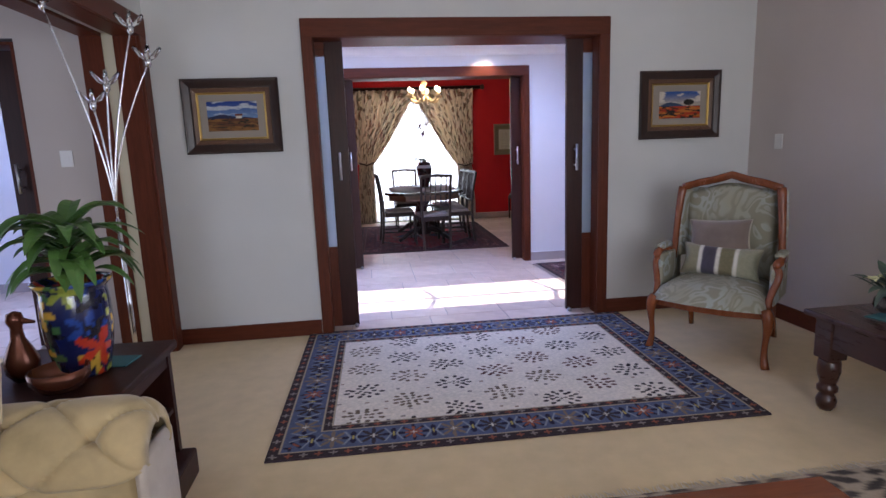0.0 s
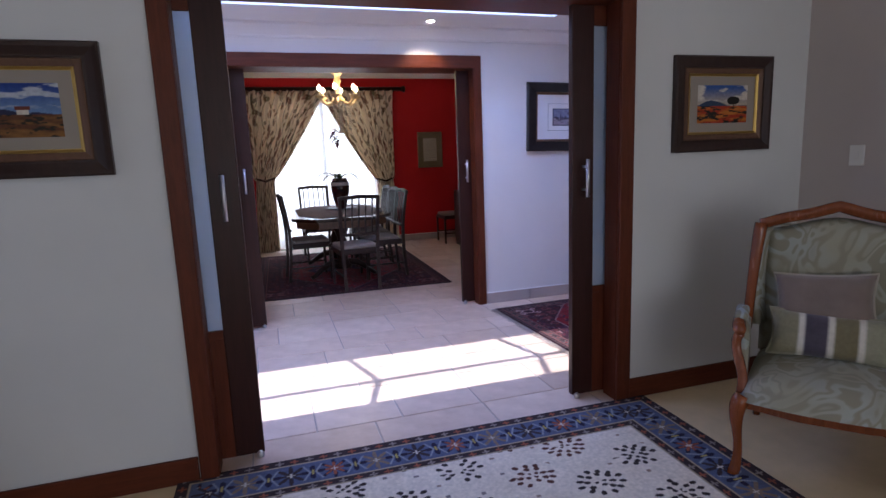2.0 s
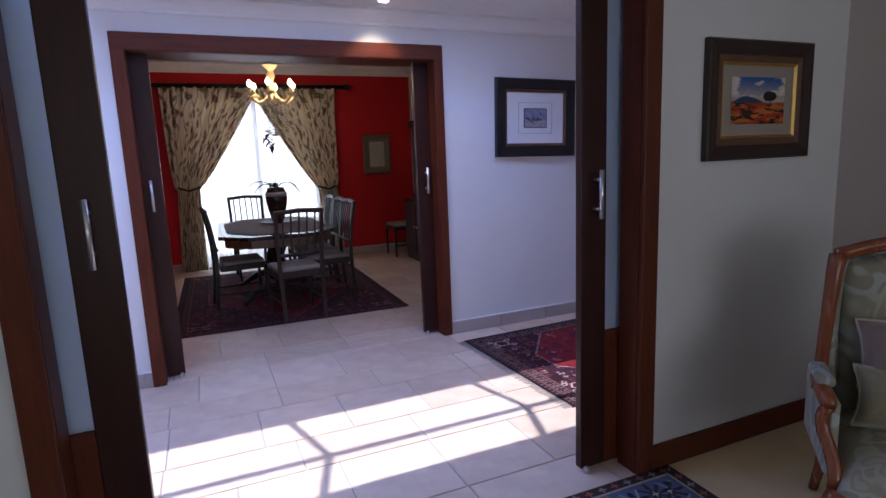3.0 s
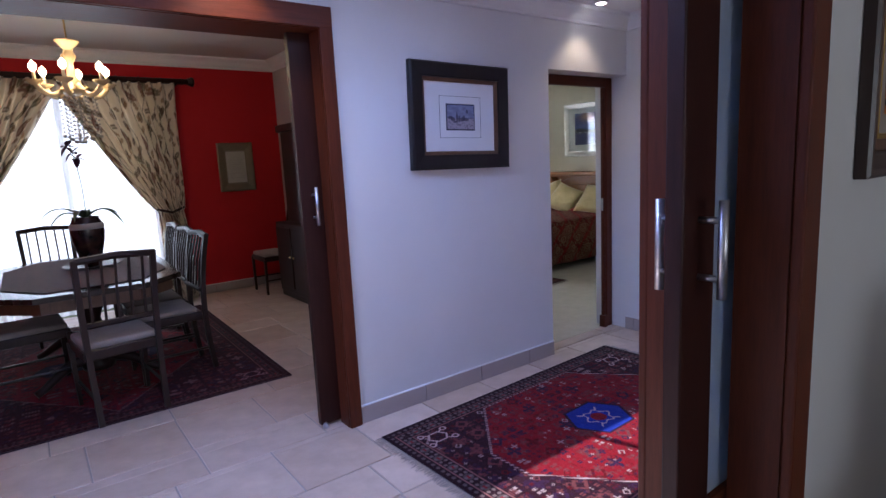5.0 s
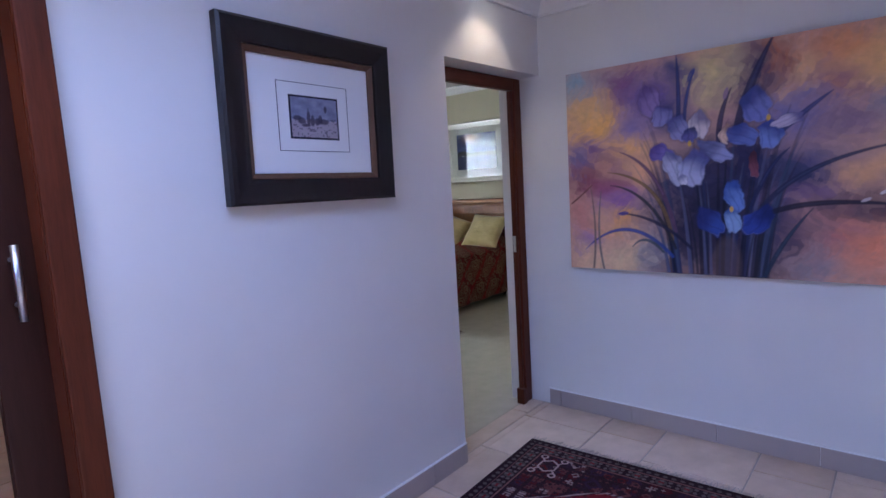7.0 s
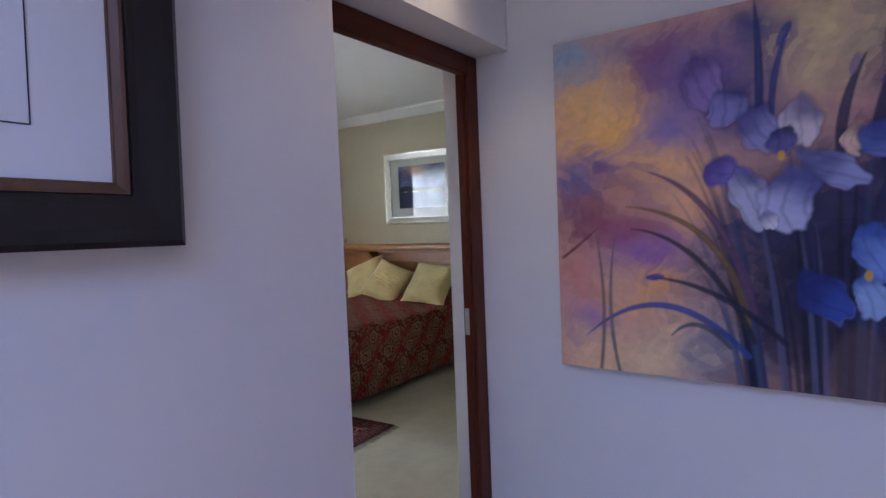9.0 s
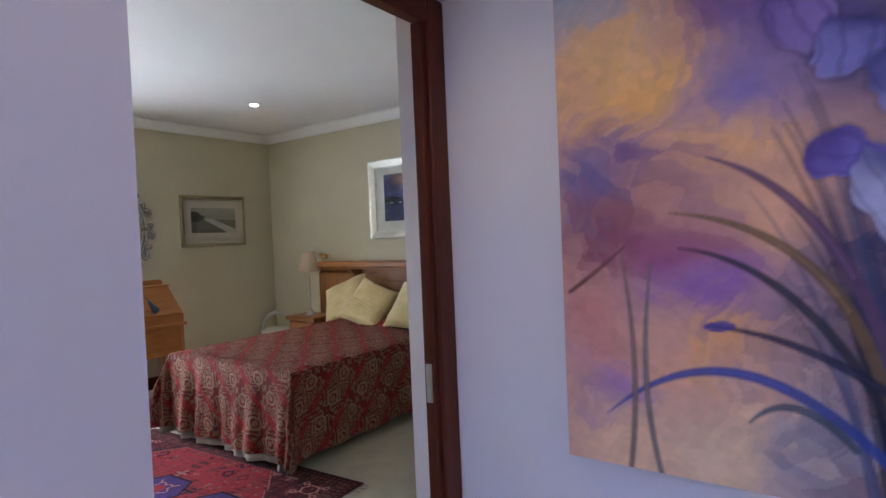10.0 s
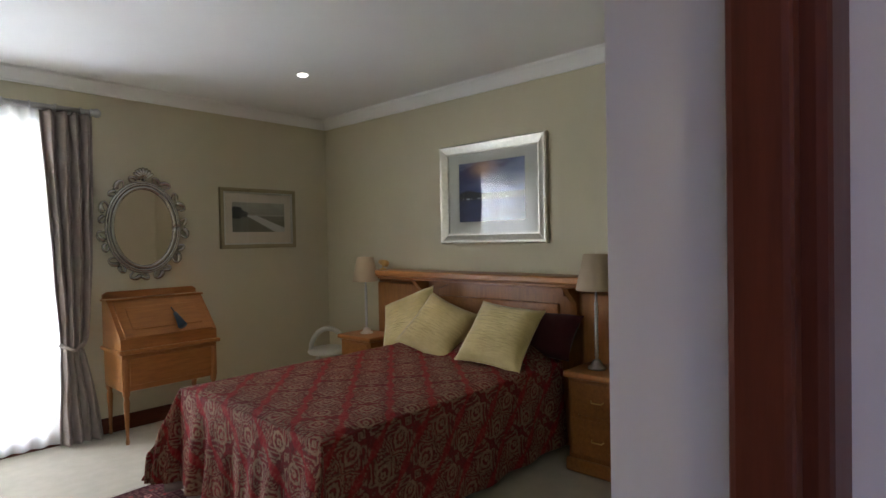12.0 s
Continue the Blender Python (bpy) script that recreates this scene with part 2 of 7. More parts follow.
def sheet(name, material, nu, nv, place, paint=None, parent=None, label="", thick=0.0, smooth=True):
    """A grid of nu by nv cells; place(u, v) gives x, y, z arrays and paint(u, v) the colours, both for u, v in 0..1."""
    u, v = np.meshgrid(np.linspace(0, 1, nu + 1), np.linspace(0, 1, nv + 1))
    u, v = u.ravel(), v.ravel()
    x, y, z = (np.broadcast_to(np.asarray(c, float), u.shape) for c in place(u, v))
    co = np.stack([x, y, z], 1)
    i = (np.arange(nv)[:, None] * (nu + 1) + np.arange(nu)[None, :]).ravel()
    quads = np.stack([i, i + 1, i + nu + 2, i + nu + 1], 1)
    me = bpy.data.meshes.new(name)
    me.vertices.add(len(co))
    me.vertices.foreach_set("co", co.ravel())
    me.loops.add(quads.size)
    me.loops.foreach_set("vertex_index", quads.ravel().astype(np.int32))
    me.polygons.add(len(quads))
    me.polygons.foreach_set("loop_start", np.arange(0, quads.size, 4, dtype=np.int32))
    me.polygons.foreach_set("use_smooth", np.full(len(quads), smooth))
    me.update(calc_edges=True)
    if paint:
        rgb = paint(u, v)
        at = me.color_attributes.new("Col", 'FLOAT_COLOR', 'POINT')
        at.data.foreach_set("color", np.concatenate([np.clip(rgb, 0, 1), np.ones((len(u), 1))], 1).astype(np.float32).ravel())
    me.materials.append(material)
    ob = new(name, me)
    if parent:
        ob.parent = parent
    if thick:
        md = ob.modifiers.new("thickness", 'SOLIDIFY')
        md.thickness, md.offset = thick, -1
    return tagged(ob, label)


# ---- pattern arithmetic: colours of woven and painted things ----
def lerp(a, b, k):
    return a + (b - a) * k[:, None]


def rgb(r, g, b):
    return np.array(srgb(r, g, b))


def lattice(ix, iy, seed):
    v = np.sin(ix * 127.1 + iy * 311.7 + seed * 74.7) * 43758.5453
    return v - np.floor(v)


def vnoise(x, y, seed=0):
    ix, iy = np.floor(x), np.floor(y)
    fx, fy = x - ix, y - iy
    fx, fy = fx * fx * (3 - 2 * fx), fy * fy * (3 - 2 * fy)
    a, b = lattice(ix, iy, seed), lattice(ix + 1, iy, seed)
    c, d = lattice(ix, iy + 1, seed), lattice(ix + 1, iy + 1, seed)
    return a + (b - a) * fx + (c - a) * fy + (a - b - c + d) * fx * fy


def fbm(x, y, seed=0, octaves=4):
    return sum(vnoise(x * 2 ** k, y * 2 ** k, seed + k) * 0.5 ** (k + 1) for k in range(octaves)) / (1 - 0.5 ** octaves)


def smooth01(x, lo, hi):
    t = np.clip((x - lo) / (hi - lo), 0, 1)
    return t * t * (3 - 2 * t)


def dab(col, mask, c):
    return lerp(col, np.broadcast_to(c, col.shape), np.clip(mask, 0, 1))


# ---- structure ----
LX0, LX1, LY0, WY1, WY1B = -0.47, 3.96, -2.0, 5.93, 6.26      # living room, and the wall towards the hall
HX0, HX1, WY2, WY2B = -3.0, 5.31, 8.14, 8.41                   # hall, and the wall towards dining room and bedroom
DX0, DX1, DY1 = -0.6, 4.15, 12.45                              # dining room
BX0, BX1, BY1 = 4.30, 8.38, 13.01                              # bedroom
LZ, HZ, DZ, BZ = 2.80, 2.455, 2.76, 2.68                        # ceilings

setting("ground", boxes((-60, 60, -60, 60, -0.5, -0.13)), plaster("garden_soil", (0.16, 0.19, 0.08), 0.3), "green garden ground round the house", "ground")
setting("floor_living", boxes((LX0, LX1, LY0, WY1, -0.12, 0.0)), CARPET, "plain beige fitted carpet in the sitting room", "floor")
setting("floor_passage", boxes((-3.0, LX0, 2.4, WY1, -0.12, 0.0)), CARPET, "plain beige carpet beyond the side opening", "floor")
setting("floor_bedroom", boxes((BX0, BX1, WY2 + 0.16, BY1, -0.12, 0.0)), CARPET_B, "grey beige fitted carpet in the bedroom", "floor")
floor_hall = setting("floor_hall", boxes((HX0, HX1, WY1, WY2, -0.12, -0.006), (HX0, BX0, WY2, WY2B, -0.12, -0.006), (BX0, HX1, WY2, WY2 + 0.16, -0.12, -0.006)), GROUT, "cream stone tile floor of the hall", "floor")
floor_dining = setting("floor_dining", boxes((DX0, DX1 + 0.15, WY2B, DY1, -0.12, -0.006)), GROUT, "cream stone tile floor of the dining room", "floor")

D1 = (0.63, 2.70, 2.15)
D2 = (0.73, 2.74, 2.15)
D3 = (4.425, 5.31, 2.03)
PK = 0.08
setting("wall_living_north", boxes((-0.81, D1[0] - PK, WY1, WY1B, 0, LZ), (D1[1] + PK, LX1 + 0.2, WY1, WY1B, 0, LZ), (D1[0] - PK, D1[1] + PK, WY1, WY1B, D1[2], LZ)), LIVING_PAINT, "off-white plaster wall with a wide opening", "wall")
setting("wall_hall_south", boxes((-1.28, -0.81, WY1B - 0.15, WY1B, 0, LZ), (HX0 - 0.2, -2.75, WY1B - 0.15, WY1B, 0, LZ), (-2.75, -1.28, WY1B - 0.15, WY1B, 2.15, LZ), (LX1 + 0.2, HX1 + 0.2, WY1B - 0.15, WY1B, 0, LZ)), WHITE, "white plaster hall wall", "wall")
setting("wall_living_east", boxes((LX1, LX1 + 0.2, LY0, 0.5, 0, LZ), (LX1, LX1 + 0.2, 2.7, WY1, 0, LZ), (LX1, LX1 + 0.2, 0.5, 2.7, 0, 0.7), (LX1, LX1 + 0.2, 0.5, 2.7, 2.3, LZ)), TAUPE, "pale taupe plaster wall with a window", "wall")
setting("wall_living_south", boxes((-0.81, 0.2, LY0 - 0.2, LY0, 0, LZ), (3.0, LX1 + 0.2, LY0 - 0.2, LY0, 0, LZ), (0.2, 3.0, LY0 - 0.2, LY0, 0, 0.4), (0.2, 3.0, LY0 - 0.2, LY0, 2.4, LZ)), LIVING_PAINT, "unseen off-white plaster wall with an added window", "wall")
LD = (3.55, 5.80, 2.15)
setting("wall_living_west", boxes((-0.81, LX0, LY0, LD[0], 0, LZ), (-0.81, LX0, LD[1], WY1, 0, LZ), (-0.81, LX0, LD[0], LD[1], LD[2], LZ)), LIVING_PAINT, "off-white plaster wall with a wide opening", "wall")
setting("wall_passage", boxes((-1.28, -0.81, WY1, WY1 + 0.12, 0, LZ), (-3.0, -2.75, WY1, WY1 + 0.12, 0, LZ), (-2.75, -1.28, WY1, WY1 + 0.12, 2.15, LZ), (-3.1, -3.0, 2.4, WY1, 0, LZ), (-3.0, -0.81, 2.3, 2.4, 0, LZ)), TAUPE, "taupe plaster walls of the side passage", "wall")
setting("wall_hall_north", boxes((HX0 - 0.2, D2[0] - PK, WY2, WY2B, 0, LZ), (D2[1] + PK, D3[0], WY2, WY2B, 0, LZ), (D2[0] - PK, D2[1] + PK, WY2, WY2B, D2[2], LZ), (D3[0], D3[1], WY2, WY2B, D3[2], LZ), (D3[1], BX1 + 0.2, WY2, WY2B, 0, LZ)), WHITE, "white plaster hall wall with two openings", "wall")
setting("wall_hall_east", boxes((HX1, HX1 + 0.2, WY1B, WY2, 0, LZ)), WHITE, "white plaster wall at the end of the hall", "wall")
setting("wall_hall_west", boxes((HX0 - 0.2, HX0, WY1B, WY2, 0, LZ)), WHITE, "white plaster wall at the far end of the hall", "wall")
setting("wall_dining_north", boxes((DX0 - 0.2, 0.98, DY1, DY1 + 0.25, 0, DZ + 0.1), (2.74, DX1 + 0.15, DY1, DY1 + 0.25, 0, DZ + 0.1), (0.98, 2.74, DY1, DY1 + 0.25, 2.35, DZ + 0.1)), RED, "deep red painted dining room wall", "wall")
setting("wall_dining_west", boxes((DX0 - 0.2, DX0, WY2B, DY1, 0, DZ + 0.1)), RED, "deep red painted dining room wall", "wall")
setting("wall_dining_east", boxes((DX1, DX1 + 0.15, WY2B, BY1, 0, DZ + 0.1)), plaster("pale_wall_paint", (0.55, 0.50, 0.46)), "pale plaster wall of the dining room", "wall")
setting("wall_bedroom_west", boxes((BX0, BX0 + 0.02, WY2B, BY1, 0, BZ)), CREAM, "cream painted bedroom wall", "wall")
setting("wall_bedroom_north", boxes((BX0 - 0.15, 4.5, BY1, BY1 + 0.25, 0, BZ + 0.1), (5.96, BX1 + 0.2, BY1, BY1 + 0.25, 0, BZ + 0.1), (4.5, 5.96, BY1, BY1 + 0.25, 2.3, BZ + 0.1)), CREAM, "cream painted bedroom wall with a tall window", "wall")
setting("wall_bedroom_east", boxes((BX1, BX1 + 0.2, WY2B, BY1, 0, BZ + 0.1)), CREAM, "cream painted bedroom wall", "wall")
setting("wall_bedroom_south", boxes((HX1 + 0.03, BX1, WY2B, WY2B + 0.02, 0, BZ), (BX0 + 0.02, D3[0] - 0.02, WY2B, WY2B + 0.02, 0, BZ), (D3[0] - 0.02, HX1, WY2B, WY2B + 0.02, D3[2], BZ)), CREAM, "cream painted bedroom wall round the door", "wall")

setting("ceiling_living", boxes((-3.1, LX1 + 0.2, LY0 - 0.2, WY1, LZ, LZ + 0.1)), CEIL, "white plaster sitting room ceiling", "ceiling")
SK0, SK1, SKX0, SKX1 = 6.76, 7.60, -2.4, 3.25
setting("ceiling_hall", boxes((HX0, HX1, WY1B, SK0, HZ, HZ + 0.1), (HX0, HX1, SK1, WY2, HZ, HZ + 0.1), (HX0, SKX0, SK0, SK1, HZ, HZ + 0.1), (SKX1, HX1, SK0, SK1, HZ, HZ + 0.1)), CEIL, "white plaster hall ceiling with a long rooflight", "ceiling")
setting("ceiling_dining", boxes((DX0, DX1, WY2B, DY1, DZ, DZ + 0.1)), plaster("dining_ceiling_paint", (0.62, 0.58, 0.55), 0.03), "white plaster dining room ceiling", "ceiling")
setting("ceiling_bedroom", boxes((BX0, BX1, WY2B, BY1, BZ, BZ + 0.1)), CEIL, "white plaster bedroom ceiling", "ceiling")
roof = boxes((-5, 10, -3.5, SK0 - 0.02, 2.96, 3.05), (-5, 10, SK1 + 0.02, 14, 2.96, 3.05), (-5, SKX0 - 0.02, SK0 - 0.02, SK1 + 0.02, 2.96, 3.05), (SKX1 + 0.02, 10, SK0 - 0.02, SK1 + 0.02, 2.96, 3.05))
setting("roof", roof, plaster("roof_sheet", (0.3, 0.28, 0.26)), "flat roof over the rooms", "roof")
setting("rooflight_shaft", boxes((SKX0 - 0.02, SKX1 + 0.02, SK0 - 0.02, SK0, HZ + 0.1, 3.10), (SKX0 - 0.02, SKX1 + 0.02, SK1, SK1 + 0.02, HZ + 0.1, 3.10), (SKX0 - 0.02, SKX0, SK0, SK1, HZ + 0.1, 3.10), (SKX1, SKX1 + 0.02, SK0, SK1, HZ + 0.1, 3.10)), CEIL, "white lined shaft of the rooflight", "rooflight")
# ridge rooflight: bars on two slopes
rooflight = thing("rooflight", "pitched glazed rooflight with slim bars", "rooflight")
tagged(rooflight, kind="structure")
YM, ZE, ZR = 7.20, 3.10, 3.40
part("ridge_bar", boxes((SKX0, SKX1, YM - 0.02, YM + 0.02, ZR - 0.02, ZR + 0.02)), CEIL, rooflight)
BARX = [-2.11 + 1.13 * k for k in range(5)]
for bx in BARX:
    for ys in (SK0, SK1):
        part("glazing_bar", tube([(bx, ys, ZE), (bx, YM, ZR)], 0.022, 6), CEIL, rooflight)

# windows
def window(name, label, x0, x1, y, z0, z1, along="x", bars=2):
    w = tagged(thing(name, label, "window"), kind="structure")
    def b(a0, a1, c0, c1, e0, e1):
        return boxes((a0, a1, c0, c1, e0, e1)) if along == "x" else boxes((c0, c1, a0, a1, e0, e1))
    t = 0.05
    part("window_frame", b(x0, x1, y, y + t, z0, z0 + 0.06), MAHOGANY, w)
    part("window_frame", b(x0, x1, y, y + t, z1 - 0.06, z1), MAHOGANY, w)
    for k in range(bars + 1):
        xx = x0 + (x1 - x0 - 0.06) * k / bars
        part("window_frame", b(xx, xx + 0.06, y, y + t, z0 + 0.06, z1 - 0.06), MAHOGANY, w)
    p = part("pane", b(x0, x1, y + 0.02, y + 0.026, z0, z1), GLASS, w)
    p.visible_shadow = False
    return w


window("window_1", "tall dining room window in a dark wooden frame", 0.98, 2.74, DY1 + 0.12, 0.0, 2.35)
window("window_2", "tall bedroom window in a dark wooden frame", 4.5, 5.96, BY1 + 0.12, 0.0, 2.3)
window("window_3", "sitting room window in a dark wooden frame", 0.5, 2.7, LX1 + 0.02, 0.7, 2.3, "y")
# never in view; added as an opening for the rear fill light
window("added_rear_window", "wide unseen window in a dark wooden frame, added to light the sitting room", 0.2, 3.0, LY0 - 0.1, 0.4, 2.4, "x", 3)


# cornices: stepped cove, and skirtings
def cornice(name, label, rows, size=0.10, material=CEIL):
    """rows of (x0, y0, x1, y1, inward x, inward y, ceiling height)"""
    bm = bmesh.new()
    prof = [(0, 0), (size, 0), (size, -0.02), (size * 0.8, -0.03), (size * 0.55, -0.05), (size * 0.35, -size * 0.72), (0.022, -size * 0.85), (0.018, -size), (0, -size)]
    for x0, y0, x1, y1, ix, iy, z in rows:
        a = [bm.verts.new((x0 + ix * p, y0 + iy * p, z + q)) for p, q in prof]
        b = [bm.verts.new((x1 + ix * p, y1 + iy * p, z + q)) for p, q in prof]
        n = len(prof)
        for k in range(n):
            bm.faces.new((a[k], a[(k + 1) % n], b[(k + 1) % n], b[k]))
        bm.faces.new(a)
        bm.faces.new(b)
    return setting(name, bm, material, label, "cornice")


cornice("trim_hall_cornice", "white moulded hall cornice", [(HX0, WY2, HX1, WY2, 0, -1, HZ), (HX1, WY2, HX1, WY1B, -1, 0, HZ), (HX0, WY1B, HX1, WY1B, 0, 1, HZ)])
cornice("trim_dining_cornice", "white moulded dining room cornice", [(DX0, DY1, DX1, DY1, 0, -1, DZ), (DX1, DY1, DX1, WY2B, -1, 0, DZ)], 0.12)
cornice("trim_bedroom_cornice", "white moulded bedroom cornice", [(BX0, BY1, BX1, BY1, 0, -1, BZ), (BX1, BY1, BX1, WY2B, -1, 0, BZ)], 0.095)
cornice("trim_living_cornice", "white moulded sitting room cornice", [(LX0, WY1, LX1, WY1, 0, -1, LZ), (LX1, WY1, LX1, LY0, -1, 0, LZ)], 0.1)

SK = 0.115
setting("baseboard_living", boxes((LX0, 0.545, WY1 - 0.018, WY1, 0, SK), (2.785, LX1, WY1 - 0.018, WY1, 0, SK), (LX1 - 0.018, LX1, LY0, WY1 - 0.018, 0, SK), r=0.004), MAHOGANY_RAIL, "dark mahogany skirting board", "skirting")
setting("baseboard_bedroom", boxes((BX0 + 0.02, BX1, BY1 - 0.016, BY1, 0, 0.12), (BX1 - 0.016, BX1, WY2B + 0.02, BY1 - 0.016, 0, 0.12), r=0.004), MAHOGANY_RAIL, "dark mahogany bedroom skirting board", "skirting")
skirt = thing("baseboard_hall", "grey beige tile skirting along hall and dining room", "skirting")
tagged(skirt, kind="structure")


def tile_skirt(x0, x1, y, along="x", step=0.45, d=0.012, h=0.10):
    e0, e1 = (y - d * 0.8, y) if d > 0 else (y, y - d * 0.8)
    part("caulk_bead", boxes((x0, x1, e0, e1, h, h + 0.006)) if along == "x" else boxes((e0, e1, x0, x1, h, h + 0.006)), CEIL, skirt, "white caulk line")
    k = x0
    while k < x1 - 0.01:
        e = min(k + step, x1)
        part("skirting_tile", rbox(k + 0.001, e - 0.002, *((y - d, y) if d > 0 else (y, y - d)), 0.0, h, 0.002, 1) if along == "x" else rbox(*((y - d, y) if d > 0 else (y, y - d)), k + 0.001, e - 0.002, 0.0, h, 0.002, 1), SKIRT_TILE, skirt)
        k = e


tile_skirt(2.815, 4.425, WY2)
tile_skirt(HX0, 0.69, WY2)
tile_skirt(WY1B, WY2, HX1, "y")
tile_skirt(DX0, 1.0, DY1)
tile_skirt(2.74, DX1, DY1)
tile_skirt(WY2B, DY1, DX1, "y")


# ---- wide openings: architraves, linings and sliding leaves ----
def lining(name, label, x0, x1, head, y0, y1, outer0, outer1, top, slot, front=True, back=True):
    d = tagged(thing(name, label, "door frame"), kind="structure")
    t = 0.02
    for xa, xb, oa, ob_ in ((x0 - PK, x0, outer0, x0 - 0.002), (x1, x1 + PK, x1 + 0.002, outer1)):
        part("jamb_lining", boxes((xa + 0.001, xb - 0.001, y0 + 0.001, slot - 0.03, 0, head)), MAHOGANY, d)
        part("jamb_lining", boxes((xa + 0.001, xb - 0.001, slot + 0.03, y1 - 0.001, 0, head)), MAHOGANY, d)
        if front:
            part("architrave", rbox(oa, ob_, y0 - 0.024, y0, 0, head + 0.0, 0.005), MAHOGANY, d)
        if back:
            part("architrave", rbox(oa, ob_, y1, y1 + 0.024, 0, head + 0.0, 0.005), MAHOGANY, d)
    part("head_lining", boxes((x0, x1, y0 - 0.001, y1 + 0.001, head - t, head)), MAHOGANY_RAIL, d)
    if front:
        part("head_architrave", rbox(outer0, outer1, y0 - 0.026, y0, head - t + 0.002, top, 0.005), MAHOGANY_RAIL, d)
    if back:
        part("head_architrave", rbox(outer0, outer1, y1, y1 + 0.026, head - t + 0.002, top, 0.005), MAHOGANY_RAIL, d)
    return d


def bar_handle(parent, x, y0, side, z0, z1):
    """A steel pull bar on two stand-offs; side is -1 or 1 along y."""
    h = part("handle", tube([(x, y0 + side * 0.050, z0), (x, y0 + side * 0.050, z1)], 0.010, 14), STEEL, parent, "brushed steel bar handle", True)
    for zz in (z0 + (z1 - z0) * 0.2, z1 - (z1 - z0) * 0.2):
        part("stand_off", tube([(x, y0, zz), (x, y0 + side * 0.042, zz)], 0.007, 10), STEEL, h, "", True)


def leaf(name, label, edge, way, y, height, z0=0.012):
    """A sliding leaf run mostly into its pocket; edge is its meeting edge and way points into the pocket."""
    d = tagged(thing(name, label, "sliding door"), kind="structure")
    t, s, EXT = 0.020, 0.13, 0.275
    def xs(a, b):
        return tuple(sorted((edge + way * a, edge + way * b)))
    part("stile", rbox(*xs(0, s), y - t, y + t, z0, height, 0.004), MAHOGANY_DARK, d)
    part("bottom_panel", boxes((*xs(s, EXT), y - t + 0.003, y + t - 0.003, z0, 0.60)), MAHOGANY, d, "mahogany bottom panel")
    part("middle_rail", rbox(*xs(s, EXT), y - t, y + t, 0.60, 0.64, 0.003), MAHOGANY_RAIL, d)
    part("top_rail", rbox(*xs(s, EXT), y - t, y + t, height - 0.10, height, 0.003), MAHOGANY_RAIL, d)
    part("glass_panel", boxes((*xs(s, EXT), y - 0.006, y + 0.006, 0.64, height - 0.10)), FROST, d, "frosted glass panel")
    for side in (-1, 1):
        bar_handle(d, edge + way * 0.065, y + side * t, side, 1.144, 1.346)
    part("floor_guide", lathe([(0.004, 0), (0.016, 0.0), (0.016, 0.02), (0.006, 0.03)], 12, at=(edge + way * 0.02, y - t - 0.016, 0.001)), STEEL, d, "small steel floor guide", True)
    return d


lining("door_1_frame", "wide dark mahogany door surround in the sitting room", *D1, WY1, WY1B, 0.55, 2.785, 2.258, 6.072)
lining("door_2_frame", "wide dark mahogany door surround of the dining room", *D2, WY2, WY2B, 0.65, 2.815, 2.238, 8.27)
leaf("door_1", "sliding door pushed into its pocket, dark stile and frosted glass", 0.822, -1, 6.072, 2.13)
leaf("door_2", "sliding door pushed into its pocket, dark stile and frosted glass", 2.503, 1, 6.072, 2.13)
leaf("door_3", "dining room sliding door pushed into its pocket, dark wood", 0.84, -1, 8.27, 2.13)
leaf("door_4", "dining room sliding door pushed into its pocket, dark wood", 2.625, 1, 8.27, 2.13)

# side opening of the sitting room
d5 = tagged(thing("door_5_frame", "dark mahogany surround of the side opening", "door frame"), kind="structure")
for xa, xb in ((-0.812, -0.68), (-0.61, LX0 + 0.001)):
    part("jamb_lining", boxes((xa, xb, LD[1] - 0.02, LD[1], 0, LD[2])), MAHOGANY, d5)
    part("jamb_lining", boxes((xa, xb, LD[0], LD[0] + 0.02, 0, LD[2])), MAHOGANY, d5)
    part("head_lining", boxes((xa, xb, LD[0], LD[1], LD[2] - 0.02, LD[2])), MAHOGANY, d5)
part("pocket_strip", boxes((-0.68, -0.61, LD[1] - 0.012, LD[1], 0, LD[2])), CREAM, d5, "cream painted pocket strip")
part("architrave", rbox(LX0, LX0 + 0.024, LD[1] - 0.018, LD[1] + 0.09, 0, LD[2], 0.005), MAHOGANY, d5)
part("architrave", rbox(LX0, LX0 + 0.024, LD[0] - 0.09, LD[0] + 0.018, 0, LD[2], 0.005), MAHOGANY, d5)
part("head_architrave", rbox(LX0, LX0 + 0.026, LD[0] - 0.09, LD[1] + 0.09, LD[2] - 0.018, LD[2] + 0.11, 0.005), MAHOGANY_RAIL, d5)
d6 = tagged(thing("door_6_frame", "dark mahogany surround between passage and hall", "door frame"), kind="structure")
for xa, xb in ((-1.30, -1.279), (-2.751, -2.73)):
    part("jamb_lining", boxes((xa, xb, WY1 - 0.002, WY1B + 0.002, 0, 2.13)), MAHOGANY, d6)
part("head_lining", boxes((-2.73, -1.30, WY1 - 0.002, WY1B + 0.002, 2.11, 2.13)), MAHOGANY_RAIL, d6)
leaf("door_6", "sliding door of the passage, dark stile and frosted glass", -1.50, 1, WY1 + 0.16, 2.10)
psw = thing("light_switch", "white plastic light switch on the taupe passage wall", "switch", pose(-1.06, WY1, 1.37))
part("plate", rbox(-0.04, 0.04, -0.009, -0.001, -0.055, 0.055, 0.004), CEIL, psw)
part("rocker", rbox(-0.012, 0.012, -0.013, -0.009, -0.02, 0.02, 0.0015), CEIL, psw)

